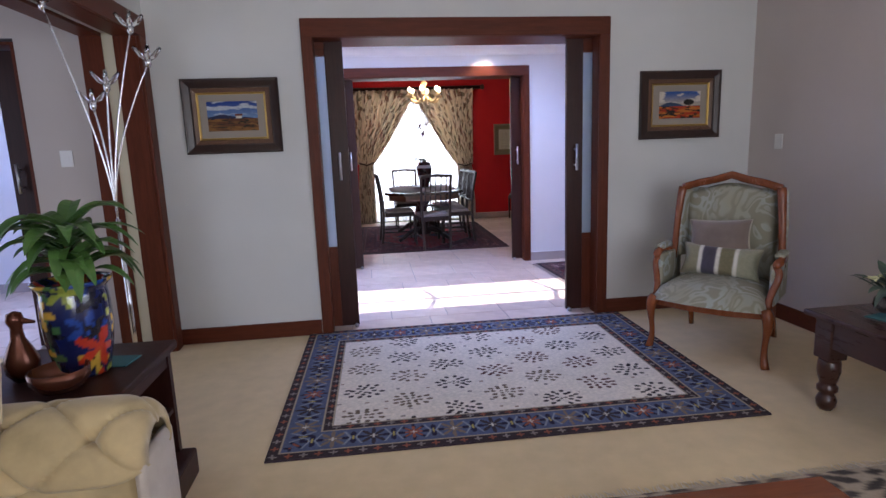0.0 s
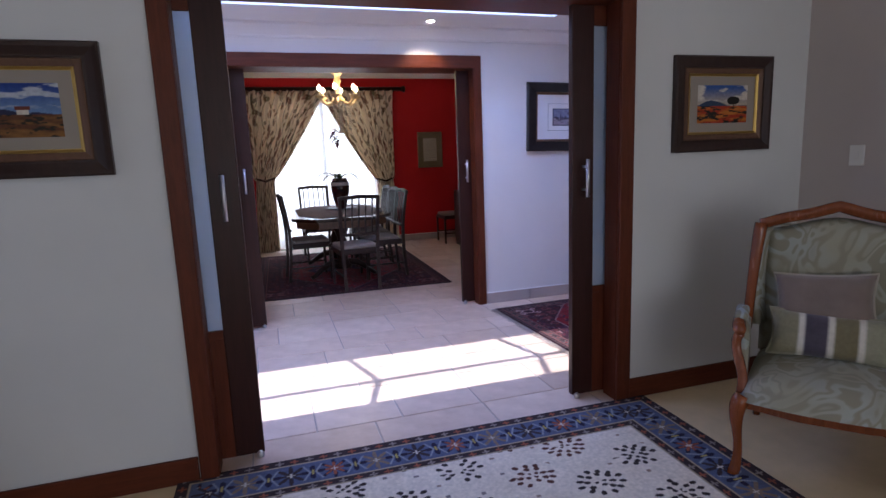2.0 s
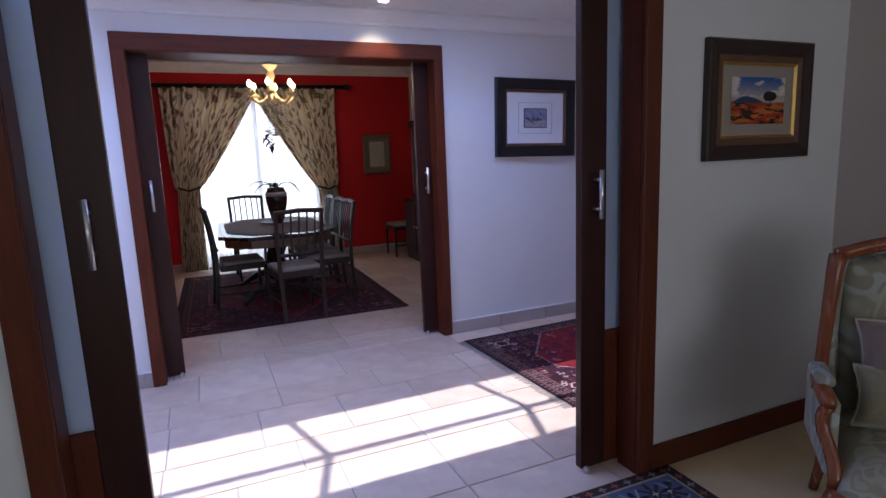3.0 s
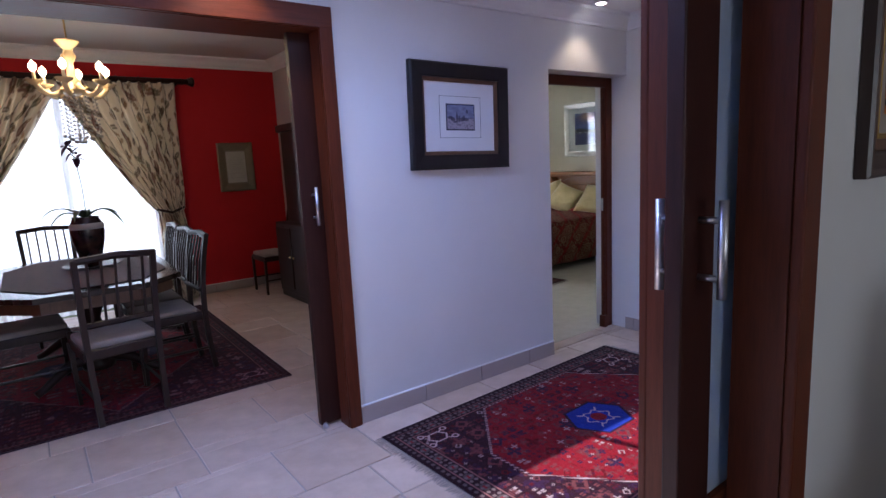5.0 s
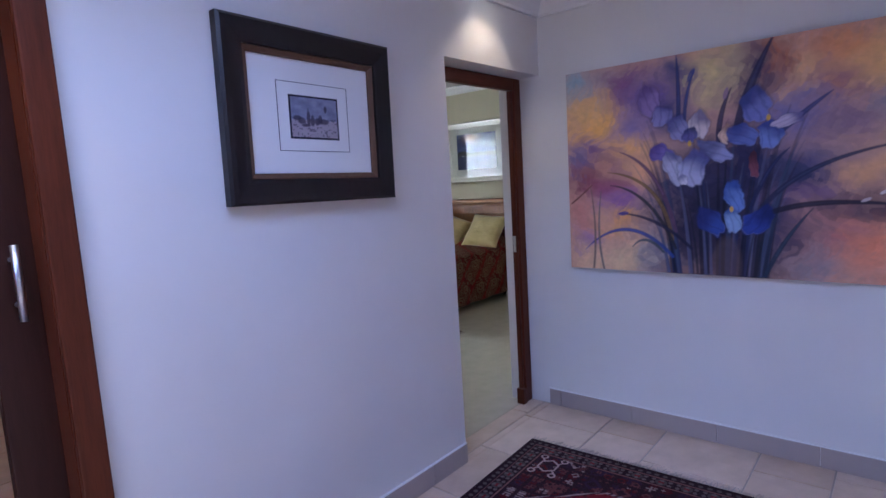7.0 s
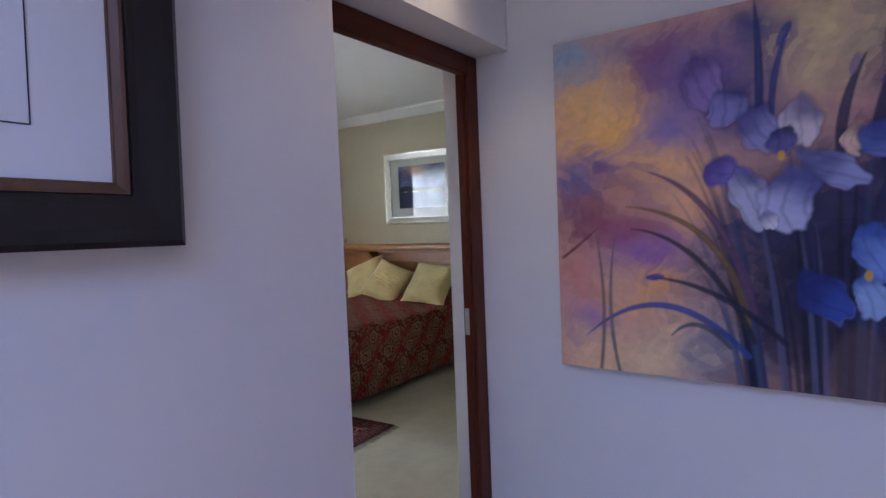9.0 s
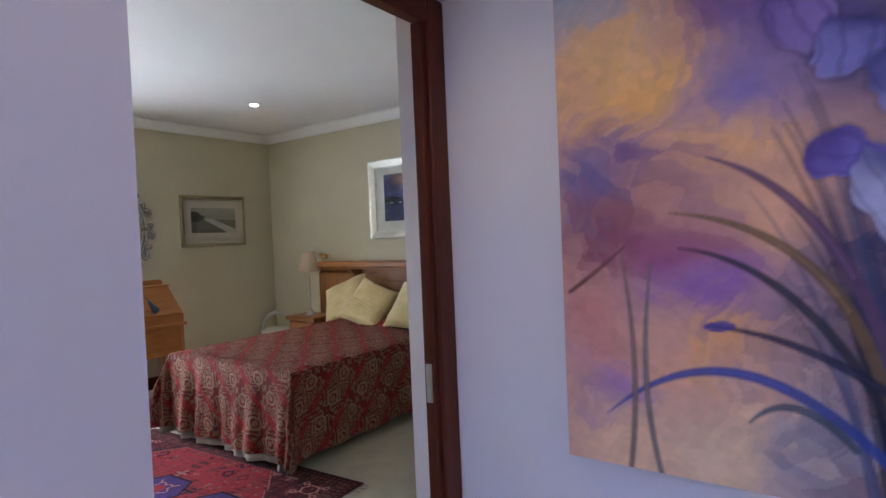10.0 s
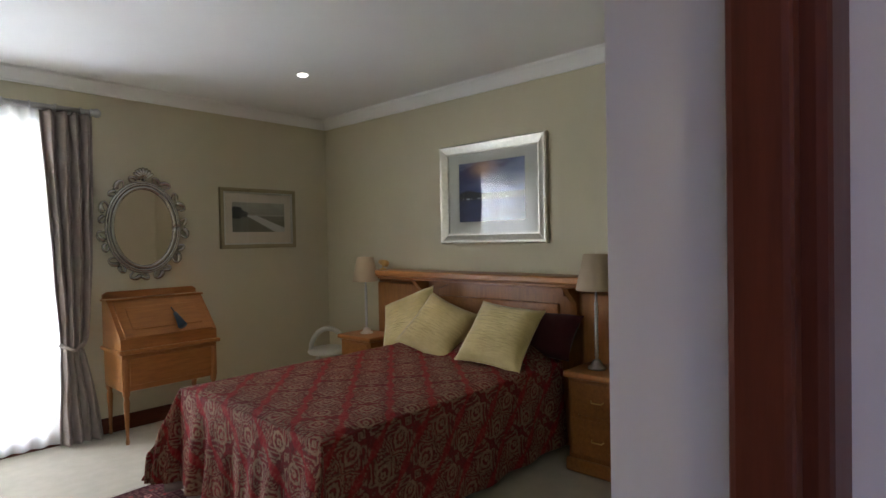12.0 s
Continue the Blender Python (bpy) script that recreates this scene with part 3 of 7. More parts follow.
# bedroom doorway
d7 = tagged(thing("door_7_frame", "mahogany door frame set back in the bedroom doorway", "door frame"), kind="structure")
FY0, FY1 = 8.272, 8.314
part("frame_post", rbox(5.235, HX1 - 0.002, FY0, FY1, 0, D3[2] - 0.003, 0.006), MAHOGANY, d7)
part("stop", rbox(5.213, 5.235, FY0 + 0.012, FY1 - 0.001, 0.0, 1.955, 0.004), MAHOGANY, d7)
part("frame_post", rbox(D3[0] + 0.002, 4.454, FY0, FY1, 0, D3[2] - 0.003, 0.006), MAHOGANY, d7)
part("frame_head", rbox(4.454, 5.235, FY0, FY1, 1.955, D3[2] - 0.003, 0.006), MAHOGANY_RAIL, d7)
part("plinth_block", rbox(5.195, 5.236, FY0 - 0.006, FY1 + 0.004, 0, 0.10, 0.003), MAHOGANY, d7)
part("strike_plate", boxes((5.2105, 5.213, FY0 + 0.016, FY0 + 0.034, 0.98, 1.08)), STEEL, d7, "worn metal strike plate")
setting("wall_bedroom_reveal", boxes((5.262, HX1, FY1 + 0.002, WY2B - 0.012, 0, D3[2])), WHITE, "white plaster door reveal", "wall")


def downlight(x, y, z, label):
    d = thing("downlight", label, "ceiling light", pose(x, y, z), "recessed downlights")
    part("rim", lathe([(0.035, -0.001), (0.045, -0.001), (0.048, -0.006), (0.036, -0.008)], 20), CEIL, d, "white rim", True)
    part("lamp_face", lathe([(0.002, -0.0085), (0.034, -0.0085), (0.030, -0.012), (0.002, -0.013)], 20), GLOW_LAMP, d, "glowing lamp face")


GLOW_LAMP = glow("lamp_glow", (1.0, 0.93, 0.82), 14)
downlight(2.29, 7.85, HZ, "round recessed downlight in the hall ceiling")
downlight(4.76, 7.955, HZ, "round recessed downlight in the hall ceiling")
downlight(7.285, 11.76, BZ, "round recessed downlight in the bedroom ceiling")


# ---- pictures and paintings ----
def ring(w, h, width, d0, d1, bm=None, lip=0.0):
    """A mitred frame, w by h outside, width wide; its front falls from d1 at the outer edge by lip at the inner one. Front faces -y."""
    bm = bm or bmesh.new()
    def rect(hw, hh, y):
        return [bm.verts.new((sx * hw, y, sz * hh)) for sx, sz in ((-1, -1), (1, -1), (1, 1), (-1, 1))]
    mid = width * 0.35
    loops = [rect(w / 2, h / 2, -d0), rect(w / 2, h / 2, -d1 * 0.8), rect(w / 2 - width * 0.12, h / 2 - width * 0.12, -d1), rect(w / 2 - mid, h / 2 - mid, -d1 + lip * 0.2),
             rect(w / 2 - width * 0.85, h / 2 - width * 0.85, -d1 + lip), rect(w / 2 - width, h / 2 - width, -d1 + lip), rect(w / 2 - width, h / 2 - width, -d0)]
    for a, b in zip(loops, loops[1:] + loops[:1]):
        for k in range(4):
            bm.faces.new((a[k], a[(k + 1) % 4], b[(k + 1) % 4], b[k]))
    return bm


def flat(w, h, y, thick=0.003):
    return boxes((-w / 2, w / 2, -y - thick, -y, -h / 2, h / 2))


def picture(label, m, w, h, rings, mount, pw, ph, paint, nu, nv, up=0.0, glazed=False, lines=()):
    """rings: (width, front depth, lip, material, part name) from the outside in."""
    p = thing("framed_picture", label, "picture", m, "framed pictures")
    cw, ch = w, h
    for width, d1, lip, material, name in rings:
        part(name, ring(cw, ch, width, 0.002, d1, lip=lip), material, p)
        cw, ch = cw - 2 * width, ch - 2 * width
    part("backing", flat(cw + 0.01, ch + 0.01, 0.002), mount, p)
    part("mount", flat(cw, ch, 0.006), mount, p, "plain picture mount")
    for lw, lh, t, lm in lines:
        part("ruled_line", ring(lw, lh, t, 0.0095, 0.0104), lm, p, "thin dark ruled line")
    sheet("image", PRINT if glazed else CANVAS, nu, nv, lambda u, v: ((u - 0.5) * pw, -0.0105 + 0 * u, (v - 0.5) * ph + up), paint, p, "printed image" if glazed else "painted image")
    if glazed:
        g = part("glass", boxes((-cw / 2, cw / 2, -0.0145, -0.013, -ch / 2, ch / 2)), GLASS, p, "clear picture glass")
        g.visible_shadow = False
    return p


def landscape(sky_hi, sky_lo, cloud, hill, ground_a, ground_b, dark, tree=None, horizon=0.45, seed=1, house=None):
    def paint(u, v):
        n = fbm(u * 6, v * 6, seed)
        col = lerp(np.broadcast_to(rgb(*sky_lo), (len(u), 3)), np.broadcast_to(rgb(*sky_hi), (len(u), 3)), smooth01(v, horizon, 1))
        col = dab(col, smooth01(fbm(u * 4, v * 9, seed + 7), 0.5, 0.62) * smooth01(v, horizon + 0.08, horizon + 0.2), rgb(*cloud))
        ridge = horizon + 0.07 * (fbm(u * 5, 0 * v, seed + 3) - 0.2) + 0.12 * np.exp(-((u - 0.3) / 0.22) ** 2)
        col = dab(col, (v < ridge) * 1.0, rgb(*hill))
        g = lerp(np.broadcast_to(rgb(*ground_a), col.shape), np.broadcast_to(rgb(*ground_b), col.shape), smooth01(fbm(u * 3 + v * 4, v * 11, seed + 5), 0.35, 0.65))
        col = np.where((v < horizon)[:, None], g, col)
        col = dab(col, smooth01(fbm(u * 9, v * 22, seed + 9), 0.58, 0.66) * (v < horizon), rgb(*dark))
        if tree:
            tx, tz, r = tree
            d = np.hypot((u - tx) / 1.2, (v - tz) * 1.0) + 0.05 * (n - 0.5)
            col = dab(col, d < r, rgb(*dark))
            col = dab(col, (abs(u - tx) < 0.008) & (v < tz) & (v > horizon - 0.1), rgb(*dark))
        if house:
            col = dab(col, (abs(u - house[0]) < 0.06) & (abs(v - house[1]) < 0.05), rgb(235, 225, 205))
            col = dab(col, (abs(u - house[0]) < 0.075) & (abs(v - house[1] - 0.07) < 0.03), rgb(120, 60, 45))
        return col * (0.55 + 0.3 * fbm(u * 30, v * 20, seed + 2))[:, None]
    return paint


GOLD = metal("old_gold_leaf", (0.62, 0.42, 0.13), 0.38)
FRAME_DARK = wood("dark_frame_wood", (0.030, 0.014, 0.010), 0.3)
FRAME_BROWN = wood("brown_frame_wood", (0.115, 0.055, 0.028), 0.4)
FRAME_BLACK = wood("black_frame_wood", (0.012, 0.009, 0.010), 0.3)
SILVER_LEAF = metal("silver_leaf", (0.66, 0.64, 0.56), 0.36)
MOUNT_BEIGE = plaster("beige_mount", (0.30, 0.26, 0.215), 0.04)
MOUNT_WHITE = plaster("white_mount", (0.78, 0.78, 0.78), 0.02)
PA = landscape((40, 70, 150), (120, 150, 195), (205, 210, 220), (45, 50, 85), (105, 65, 40), (150, 105, 50), (50, 45, 35), None, 0.42, 4, (0.62, 0.47))
PB = landscape((55, 100, 175), (205, 190, 170), (235, 225, 210), (60, 80, 110), (185, 60, 30), (215, 130, 45), (45, 40, 35), (0.72, 0.60, 0.11), 0.45, 11)
OUTER = [(0.062, 0.035, 0.012, FRAME_DARK, "outer_frame"), (0.030, 0.024, 0.006, FRAME_BROWN, "inner_frame"), (0.014, 0.020, 0.008, GOLD, "gold_slip")]
picture("cottage landscape painting in a dark frame with gold slip", pose(0.05, WY1, 1.62), 0.645, 0.505, OUTER, MOUNT_BEIGE, 0.335, 0.20, PA, 120, 72)
picture("red veld landscape painting in a dark frame with gold slip", pose(3.355, WY1, 1.612), 0.65, 0.505, OUTER, MOUNT_BEIGE, 0.335, 0.20, PB, 120, 72)


def sepia(u, v):
    n = fbm(u * 8, v * 8, 21)
    col = lerp(np.broadcast_to(rgb(150, 155, 180), (len(u), 3)), np.broadcast_to(rgb(110, 112, 140), (len(u), 3)), n)
    col = dab(col, v < 0.42 + 0.05 * n, rgb(165, 155, 165))
    for cx, cz, rw, rh in ((0.36, 0.50, 0.04, 0.2), (0.45, 0.42, 0.05, 0.14), (0.55, 0.40, 0.06, 0.10), (0.72, 0.42, 0.11, 0.09), (0.12, 0.48, 0.09, 0.06), (0.22, 0.42, 0.08, 0.09), (0.62, 0.46, 0.05, 0.12), (0.74, 0.74, 0.03, 0.10), (0.30, 0.30, 0.10, 0.04)):
        col = dab(col, smooth01(1.2 - np.hypot((u - cx) / rw, (v - cz) / rh) + 0.7 * (n - 0.5), 0, 0.5) * 0.8, rgb(60, 55, 75))
    return dab(col, smooth01(fbm(u * 24, v * 24, 5), 0.55, 0.7) * (v < 0.5) * 0.7, rgb(75, 68, 88))


INK = plaster("ink", (0.03, 0.03, 0.05), 0.1)
picture("small sepia engraving with white mount in a black frame", pose(3.632, WY2, 1.703, 0, 1.0, 0), 0.752, 0.617,
        [(0.085, 0.042, 0.010, FRAME_BLACK, "outer_frame"), (0.022, 0.026, 0.010, FRAME_BROWN, "inner_frame")], MOUNT_WHITE, 0.208, 0.142, sepia, 110, 76, 0, False,
        [(0.318, 0.245, 0.002, INK), (0.222, 0.156, 0.008, INK)])


def seashore(u, v):
    n = fbm(u * 7, v * 7, 31)
    col = lerp(np.broadcast_to(rgb(150, 146, 130), (len(u), 3)), np.broadcast_to(rgb(176, 172, 156), (len(u), 3)), smooth01(v, 0.5, 1) * n * 1.6)
    col = dab(col, v < 0.60, rgb(126, 122, 108))
    col = dab(col, smooth01(0.04 - abs(v - 0.57 + 0.0 * u), 0, 0.03), rgb(176, 172, 156))
    col = dab(col, (v < 0.36 + 0.25 * (1 - u) ** 2) , rgb(112, 110, 92))
    path = 0.42 + 1.15 * (0.5 - v)
    col = dab(col, smooth01(0.16 * (0.75 - v) + 0.10 - abs(u - path), 0, 0.06) * (v < 0.55), rgb(205, 204, 196))
    col = dab(col, (np.hypot((u - 0.08) / 0.14, (v - 0.66) / 0.20) + 0.5 * (n - 0.5) < 1) * 1.0, rgb(42, 42, 34))
    return dab(col, (np.hypot((u - 0.22) / 0.07, (v - 0.6) / 0.10) + 0.6 * (n - 0.5) < 1) * 1.0, rgb(52, 52, 42))


def blue_bay(u, v):
    n = fbm(u * 5, v * 7, 41)
    col = lerp(np.broadcast_to(rgb(66, 84, 150), (len(u), 3)), np.broadcast_to(rgb(30, 45, 110), (len(u), 3)), v)
    col = dab(col, smooth01(fbm(u * 3, v * 5, 44), 0.45, 0.7) * smooth01(v, 0.45, 0.7), rgb(110, 122, 165))
    col = dab(col, np.exp(-((u - 0.38) / 0.2) ** 2 - ((v - 0.9) / 0.15) ** 2) * 0.8, rgb(206, 160, 120))
    col = dab(col, (v < 0.47 + 0.06 * np.exp(-((u - 0.15) / 0.15) ** 2)) * 1.0, rgb(22, 28, 50))
    col = dab(col, (v < 0.37) * 1.0, rgb(34, 44, 92))
    col = dab(col, smooth01(n, 0.55, 0.7) * (v < 0.36) * 0.5, rgb(62, 74, 128))
    return dab(col, (abs(v - 0.385) < 0.012) & (fbm(u * 30, 0 * v, 3) > 0.62), rgb(215, 220, 235))


def letter(u, v):
    col = np.broadcast_to(rgb(206, 200, 190), (len(u), 3)) * (0.92 + 0.1 * fbm(u * 5, v * 5, 3))[:, None]
    line = (np.mod(v * 14, 1) < 0.32) & (abs(u - 0.5) < 0.34) & (abs(v - 0.5) < 0.36) & (lattice(np.floor(u * 22), np.floor(v * 14), 2) > 0.25)
    return dab(col, line * 0.30, rgb(90, 84, 84))


TAN_MOUNT = plaster("tan_mount", (0.66, 0.58, 0.47), 0.04)
picture("grey seashore print in a narrow tarnished silver frame", pose(7.608, BY1, 1.667), 0.765, 0.55,
        [(0.034, 0.030, 0.006, metal("tarnished_gilt", (0.40, 0.34, 0.22), 0.42), "outer_frame"), (0.016, 0.024, 0.006, SILVER_LEAF, "inner_frame")], TAN_MOUNT, 0.53, 0.27, seashore, 120, 64, 0.01, True)
picture("blue bay seascape under glass in a broad silver frame", pose(BX1, 10.865, 1.80, 0, 0, -90), 1.03, 0.80,
        [(0.082, 0.040, 0.020, SILVER_LEAF, "frame")], plaster("grey_mount", (0.62, 0.62, 0.56), 0.03), 0.64, 0.47, blue_bay, 130, 94, 0.01, True)
picture("pale certificate in a wide grey gilt frame on the red wall", pose(3.582, DY1, 1.495), 0.42, 0.58,
        [(0.095, 0.028, 0.012, metal("grey_gilt", (0.30, 0.26, 0.18), 0.5), "frame")], MOUNT_BEIGE, 0.245, 0.37, letter, 50, 76, 0, True)


# large iris canvas: a field of brushed colour, then blades, stems and blooms
def curve_dist(u, v, pts):
    """Distance to a bent line given as a quadratic curve, and the share of the way along it."""
    (x0, y0), (x1, y1), (x2, y2) = pts
    best, where = np.full(u.shape, 9.0), np.zeros(u.shape)
    for k in range(111):
        t = k / 110
        x = x0 * (1 - t) ** 2 + 2 * x1 * t * (1 - t) + x2 * t * t
        y = y0 * (1 - t) ** 2 + 2 * y1 * t * (1 - t) + y2 * t * t
        d = np.hypot((u - x) * 1.42, v - y)
        where, best = np.where(d < best, t, where), np.minimum(d, best)
    return best, where


def iris_ground(u, v):
    col = np.broadcast_to(rgb(206, 160, 140), (len(u), 3)).copy()
    blobs = [(0.02, 0.96, 0.09, 0.12, (140, 178, 200)), (0.14, 0.93, 0.08, 0.08, (176, 160, 170)), (0.12, 0.72, 0.10, 0.12, (250, 190, 74)), (0.06, 0.80, 0.06, 0.08, (226, 180, 120)), (0.22, 0.90, 0.06, 0.10, (140, 84, 130)), (0.30, 0.82, 0.08, 0.14, (112, 88, 160)),
             (0.23, 0.68, 0.07, 0.09, (136, 120, 180)), (0.20, 0.58, 0.09, 0.05, (250, 190, 110)), (0.05, 0.56, 0.07, 0.06, (96, 102, 170)), (0.12, 0.58, 0.04, 0.05, (110, 84, 150)), (0.09, 0.47, 0.09, 0.07, (128, 62, 84)), (0.15, 0.42, 0.06, 0.06, (160, 84, 116)), (0.20, 0.36, 0.08, 0.06, (150, 100, 168)),
             (0.27, 0.48, 0.06, 0.06, (240, 180, 130)), (0.03, 0.30, 0.05, 0.10, (214, 140, 130)), (0.05, 0.17, 0.03, 0.05, (140, 104, 196)), (0.14, 0.22, 0.08, 0.05, (236, 176, 130)), (0.10, 0.05, 0.10, 0.08, (240, 196, 150)), (0.22, 0.05, 0.09, 0.09, (236, 204, 156)), (0.22, 0.26, 0.05, 0.03, (246, 176, 80)),
             (0.31, 0.08, 0.05, 0.12, (140, 146, 166)), (0.34, 0.30, 0.05, 0.14, (150, 130, 140)), (0.42, 0.18, 0.08, 0.24, (36, 38, 74)), (0.55, 0.16, 0.10, 0.24, (30, 34, 70)), (0.55, 0.42, 0.14, 0.16, (40, 44, 92)), (0.42, 0.42, 0.06, 0.12, (60, 62, 110)), (0.66, 0.24, 0.06, 0.20, (44, 54, 98)),
             (0.36, 0.74, 0.04, 0.10, (60, 66, 120)), (0.40, 0.92, 0.04, 0.10, (56, 66, 128)), (0.47, 0.88, 0.04, 0.12, (226, 206, 140)), (0.53, 0.90, 0.03, 0.12, (196, 178, 140)), (0.60, 0.86, 0.05, 0.16, (48, 48, 92)), (0.67, 0.90, 0.04, 0.07, (176, 92, 60)), (0.74, 0.84, 0.05, 0.07, (250, 204, 140)),
             (0.83, 0.94, 0.07, 0.08, (236, 150, 90)), (0.80, 0.80, 0.06, 0.06, (170, 110, 112)), (0.92, 0.86, 0.08, 0.10, (246, 190, 110)), (0.72, 0.70, 0.08, 0.08, (110, 112, 176)), (0.84, 0.66, 0.08, 0.07, (140, 112, 140)), (0.96, 0.68, 0.05, 0.08, (110, 130, 170)), (0.74, 0.50, 0.10, 0.08, (76, 84, 140)),
             (0.86, 0.46, 0.08, 0.05, (236, 176, 120)), (0.72, 0.36, 0.08, 0.06, (150, 110, 150)), (0.88, 0.32, 0.12, 0.07, (44, 44, 74)), (0.80, 0.20, 0.08, 0.07, (170, 110, 120)), (0.92, 0.14, 0.11, 0.12, (240, 140, 100)), (0.76, 0.06, 0.06, 0.09, (150, 140, 150)), (0.53, 0.66, 0.05, 0.06, (214, 160, 150)), (0.50, 0.26, 0.13, 0.26, (26, 30, 62)), (0.59, 0.52, 0.08, 0.14, (34, 38, 82)), (0.70, 0.44, 0.06, 0.08, (40, 50, 92))]
    for x, y, rw, rh, c in blobs:
        col = dab(col, np.exp(-((u - x) / rw) ** 2 - ((v - y) / rh) ** 2) * 0.96, rgb(*c))
    return col


def brushed(u, v, seed, size, way, loose):
    """Colour of the ground laid on in short flat strokes of one tone each."""
    ca, sa = math.cos(way), math.sin(way)
    bend = 0.35 * size * (fbm(u * 6, v * 6, seed) - 0.5) * 4
    p, q = ((u * 1.42) * ca + v * sa) / (size * 2.6), (-(u * 1.42) * sa + v * ca + bend) / size
    j = np.floor(q)
    p = p + lattice(j, j * 0 + 3, seed + 1)
    i = np.floor(p)
    cp, cq = (i + 0.5 - lattice(j, j * 0 + 3, seed + 1)) * size * 2.6, (j + 0.5) * size - bend
    x, y = (cp * ca - cq * sa) / 1.42, cp * sa + cq * ca
    g = iris_ground(x + loose * (lattice(i, j, seed + 4) - 0.5), y + loose * (lattice(i, j, seed + 5) - 0.5))
    return g * (0.84 + 0.30 * lattice(i, j, seed + 6))[:, None]


def iris_paint(u, v):
    wu, wv = u + 0.11 * (fbm(u * 9, v * 7, 61) - 0.5), v + 0.13 * (fbm(u * 7, v * 9, 62) - 0.5)
    col = iris_ground(wu, wv)
    for seed, size, way, loose, share in ((5, 0.050, 0.9, 0.14, 0.28), (15, 0.026, -0.5, 0.12, 0.35), (25, 0.016, 1.2, 0.09, 0.35)):
        lay_ = smooth01(fbm(u * 7 + seed, v * 7, seed + 9), 0.42, 0.56)
        col = dab(col, lay_ * share, brushed(wu, wv, seed, size, way, loose))
    # upright stems and blades of the clump
    for k in range(46):
        r, q = lattice(np.array([k * 1.0]), np.array([3.0]), 8)[0], lattice(np.array([k * 1.0]), np.array([9.0]), 8)[0]
        x0 = 0.36 + 0.30 * r
        d, t = curve_dist(u, v, ((x0, -0.05), (x0 + 0.06 * (r - 0.5), 0.25 + 0.2 * q), (x0 + 0.24 * (r - 0.5), 0.36 + 0.36 * q)))
        w = 0.009 * (1 - 0.75 * t) * (0.6 + 0.9 * q)
        col = dab(col, smooth01(w - d, -0.003, 0.003) * 0.75 * (1 - 0.6 * t), rgb(*((18, 20, 44), (36, 50, 92), (22, 30, 46), (96, 100, 134), (14, 16, 34), (60, 76, 110))[k % 6]))
    blades = [((0.37, 0.16), (0.34, 0.46), (0.15, 0.49), 0.011, (124, 98, 60)), ((0.38, 0.20), (0.33, 0.52), (0.195, 0.585), 0.012, (104, 72, 104)), ((0.38, 0.12), (0.30, 0.40), (0.16, 0.425), 0.009, (44, 48, 60)),
              ((0.43, 0.12), (0.32, 0.28), (0.19, 0.285), 0.009, (34, 36, 70)), ((0.37, 0.08), (0.22, 0.32), (0.06, 0.10), 0.011, (48, 76, 160)), ((0.34, 0.10), (0.28, 0.20), (0.235, 0.12), 0.008, (70, 86, 100)),
              ((0.09, 0.0), (0.11, 0.2), (0.085, 0.42), 0.006, (128, 106, 96)), ((0.13, 0.0), (0.10, 0.18), (0.125, 0.40), 0.006, (120, 112, 110)), ((0.01, 0.34), (0.05, 0.38), (0.09, 0.43), 0.004, (110, 66, 60)),
              ((0.60, 0.22), (0.68, 0.50), (0.99, 0.55), 0.013, (44, 52, 88)), ((0.62, 0.26), (0.74, 0.36), (1.0, 0.30), 0.014, (34, 34, 58)), ((0.64, 0.0), (0.68, 0.16), (0.76, 0.30), 0.011, (40, 60, 84)), ((0.60, 0.30), (0.64, 0.48), (0.70, 0.55), 0.010, (36, 46, 92)),
              ((0.56, 0.62), (0.58, 0.80), (0.66, 1.02), 0.024, (42, 44, 86)), ((0.51, 0.60), (0.51, 0.72), (0.545, 0.82), 0.014, (52, 48, 84)), ((0.39, 0.68), (0.395, 0.84), (0.385, 1.0), 0.012, (44, 56, 116)), ((0.41, 0.70), (0.41, 0.82), (0.44, 0.92), 0.009, (56, 70, 130)), ((0.68, 0.62), (0.74, 0.70), (0.80, 0.76), 0.012, (60, 66, 120))]
    for *pts, w0, c in blades:
        d, t = curve_dist(u, v, pts)
        w = 0.72 * w0 * (np.sin(np.pi * np.clip(0.30 + 0.70 * t, 0, 1)) ** 0.8) + 0.0015
        col = dab(col, smooth01(w - d, -0.003, 0.003) * 0.88, rgb(*c) * (0.62 + 0.4 * fbm(u * 40, v * 40, 7))[:, None])
        col = dab(col, smooth01(w * 0.35 - d, -0.002, 0.002) * 0.3 * (t > 0.3), rgb(*c) * 1.9 + 0.03)

    def petal(col, x, y, a, rw, rh, c, rim, k):
        """A lobe with a ruffled edge, dark at its throat and pale along its lip."""
        ca, sa = math.cos(a), math.sin(a)
        px, py = (u - x) * 1.42 + 0.05 * (fbm(u * 13, v * 13, 33 + k) - 0.5), v - y + 0.05 * (fbm(u * 13, v * 13, 55 + k) - 0.5)
        qx, qy = px * ca + py * sa, -px * sa + py * ca
        ang = np.arctan2(qy / rh, qx / rw)
        e = np.hypot(qx / rw, qy / rh) / (1 + 0.07 * np.sin(5 * ang + k) + 0.03 * np.sin(9 * ang + 2 * k))
        body = smooth01(1 - e, -0.04, 0.14)
        fall = np.clip(0.5 - qy / rh * 0.5, 0, 1)
        tone = lerp(np.broadcast_to(rgb(*c) * 0.72, col.shape), np.broadcast_to(rgb(*rim), col.shape), smooth01(fall + 0.8 * (fbm(u * 12, v * 12, k) - 0.5), 0.10, 0.75))
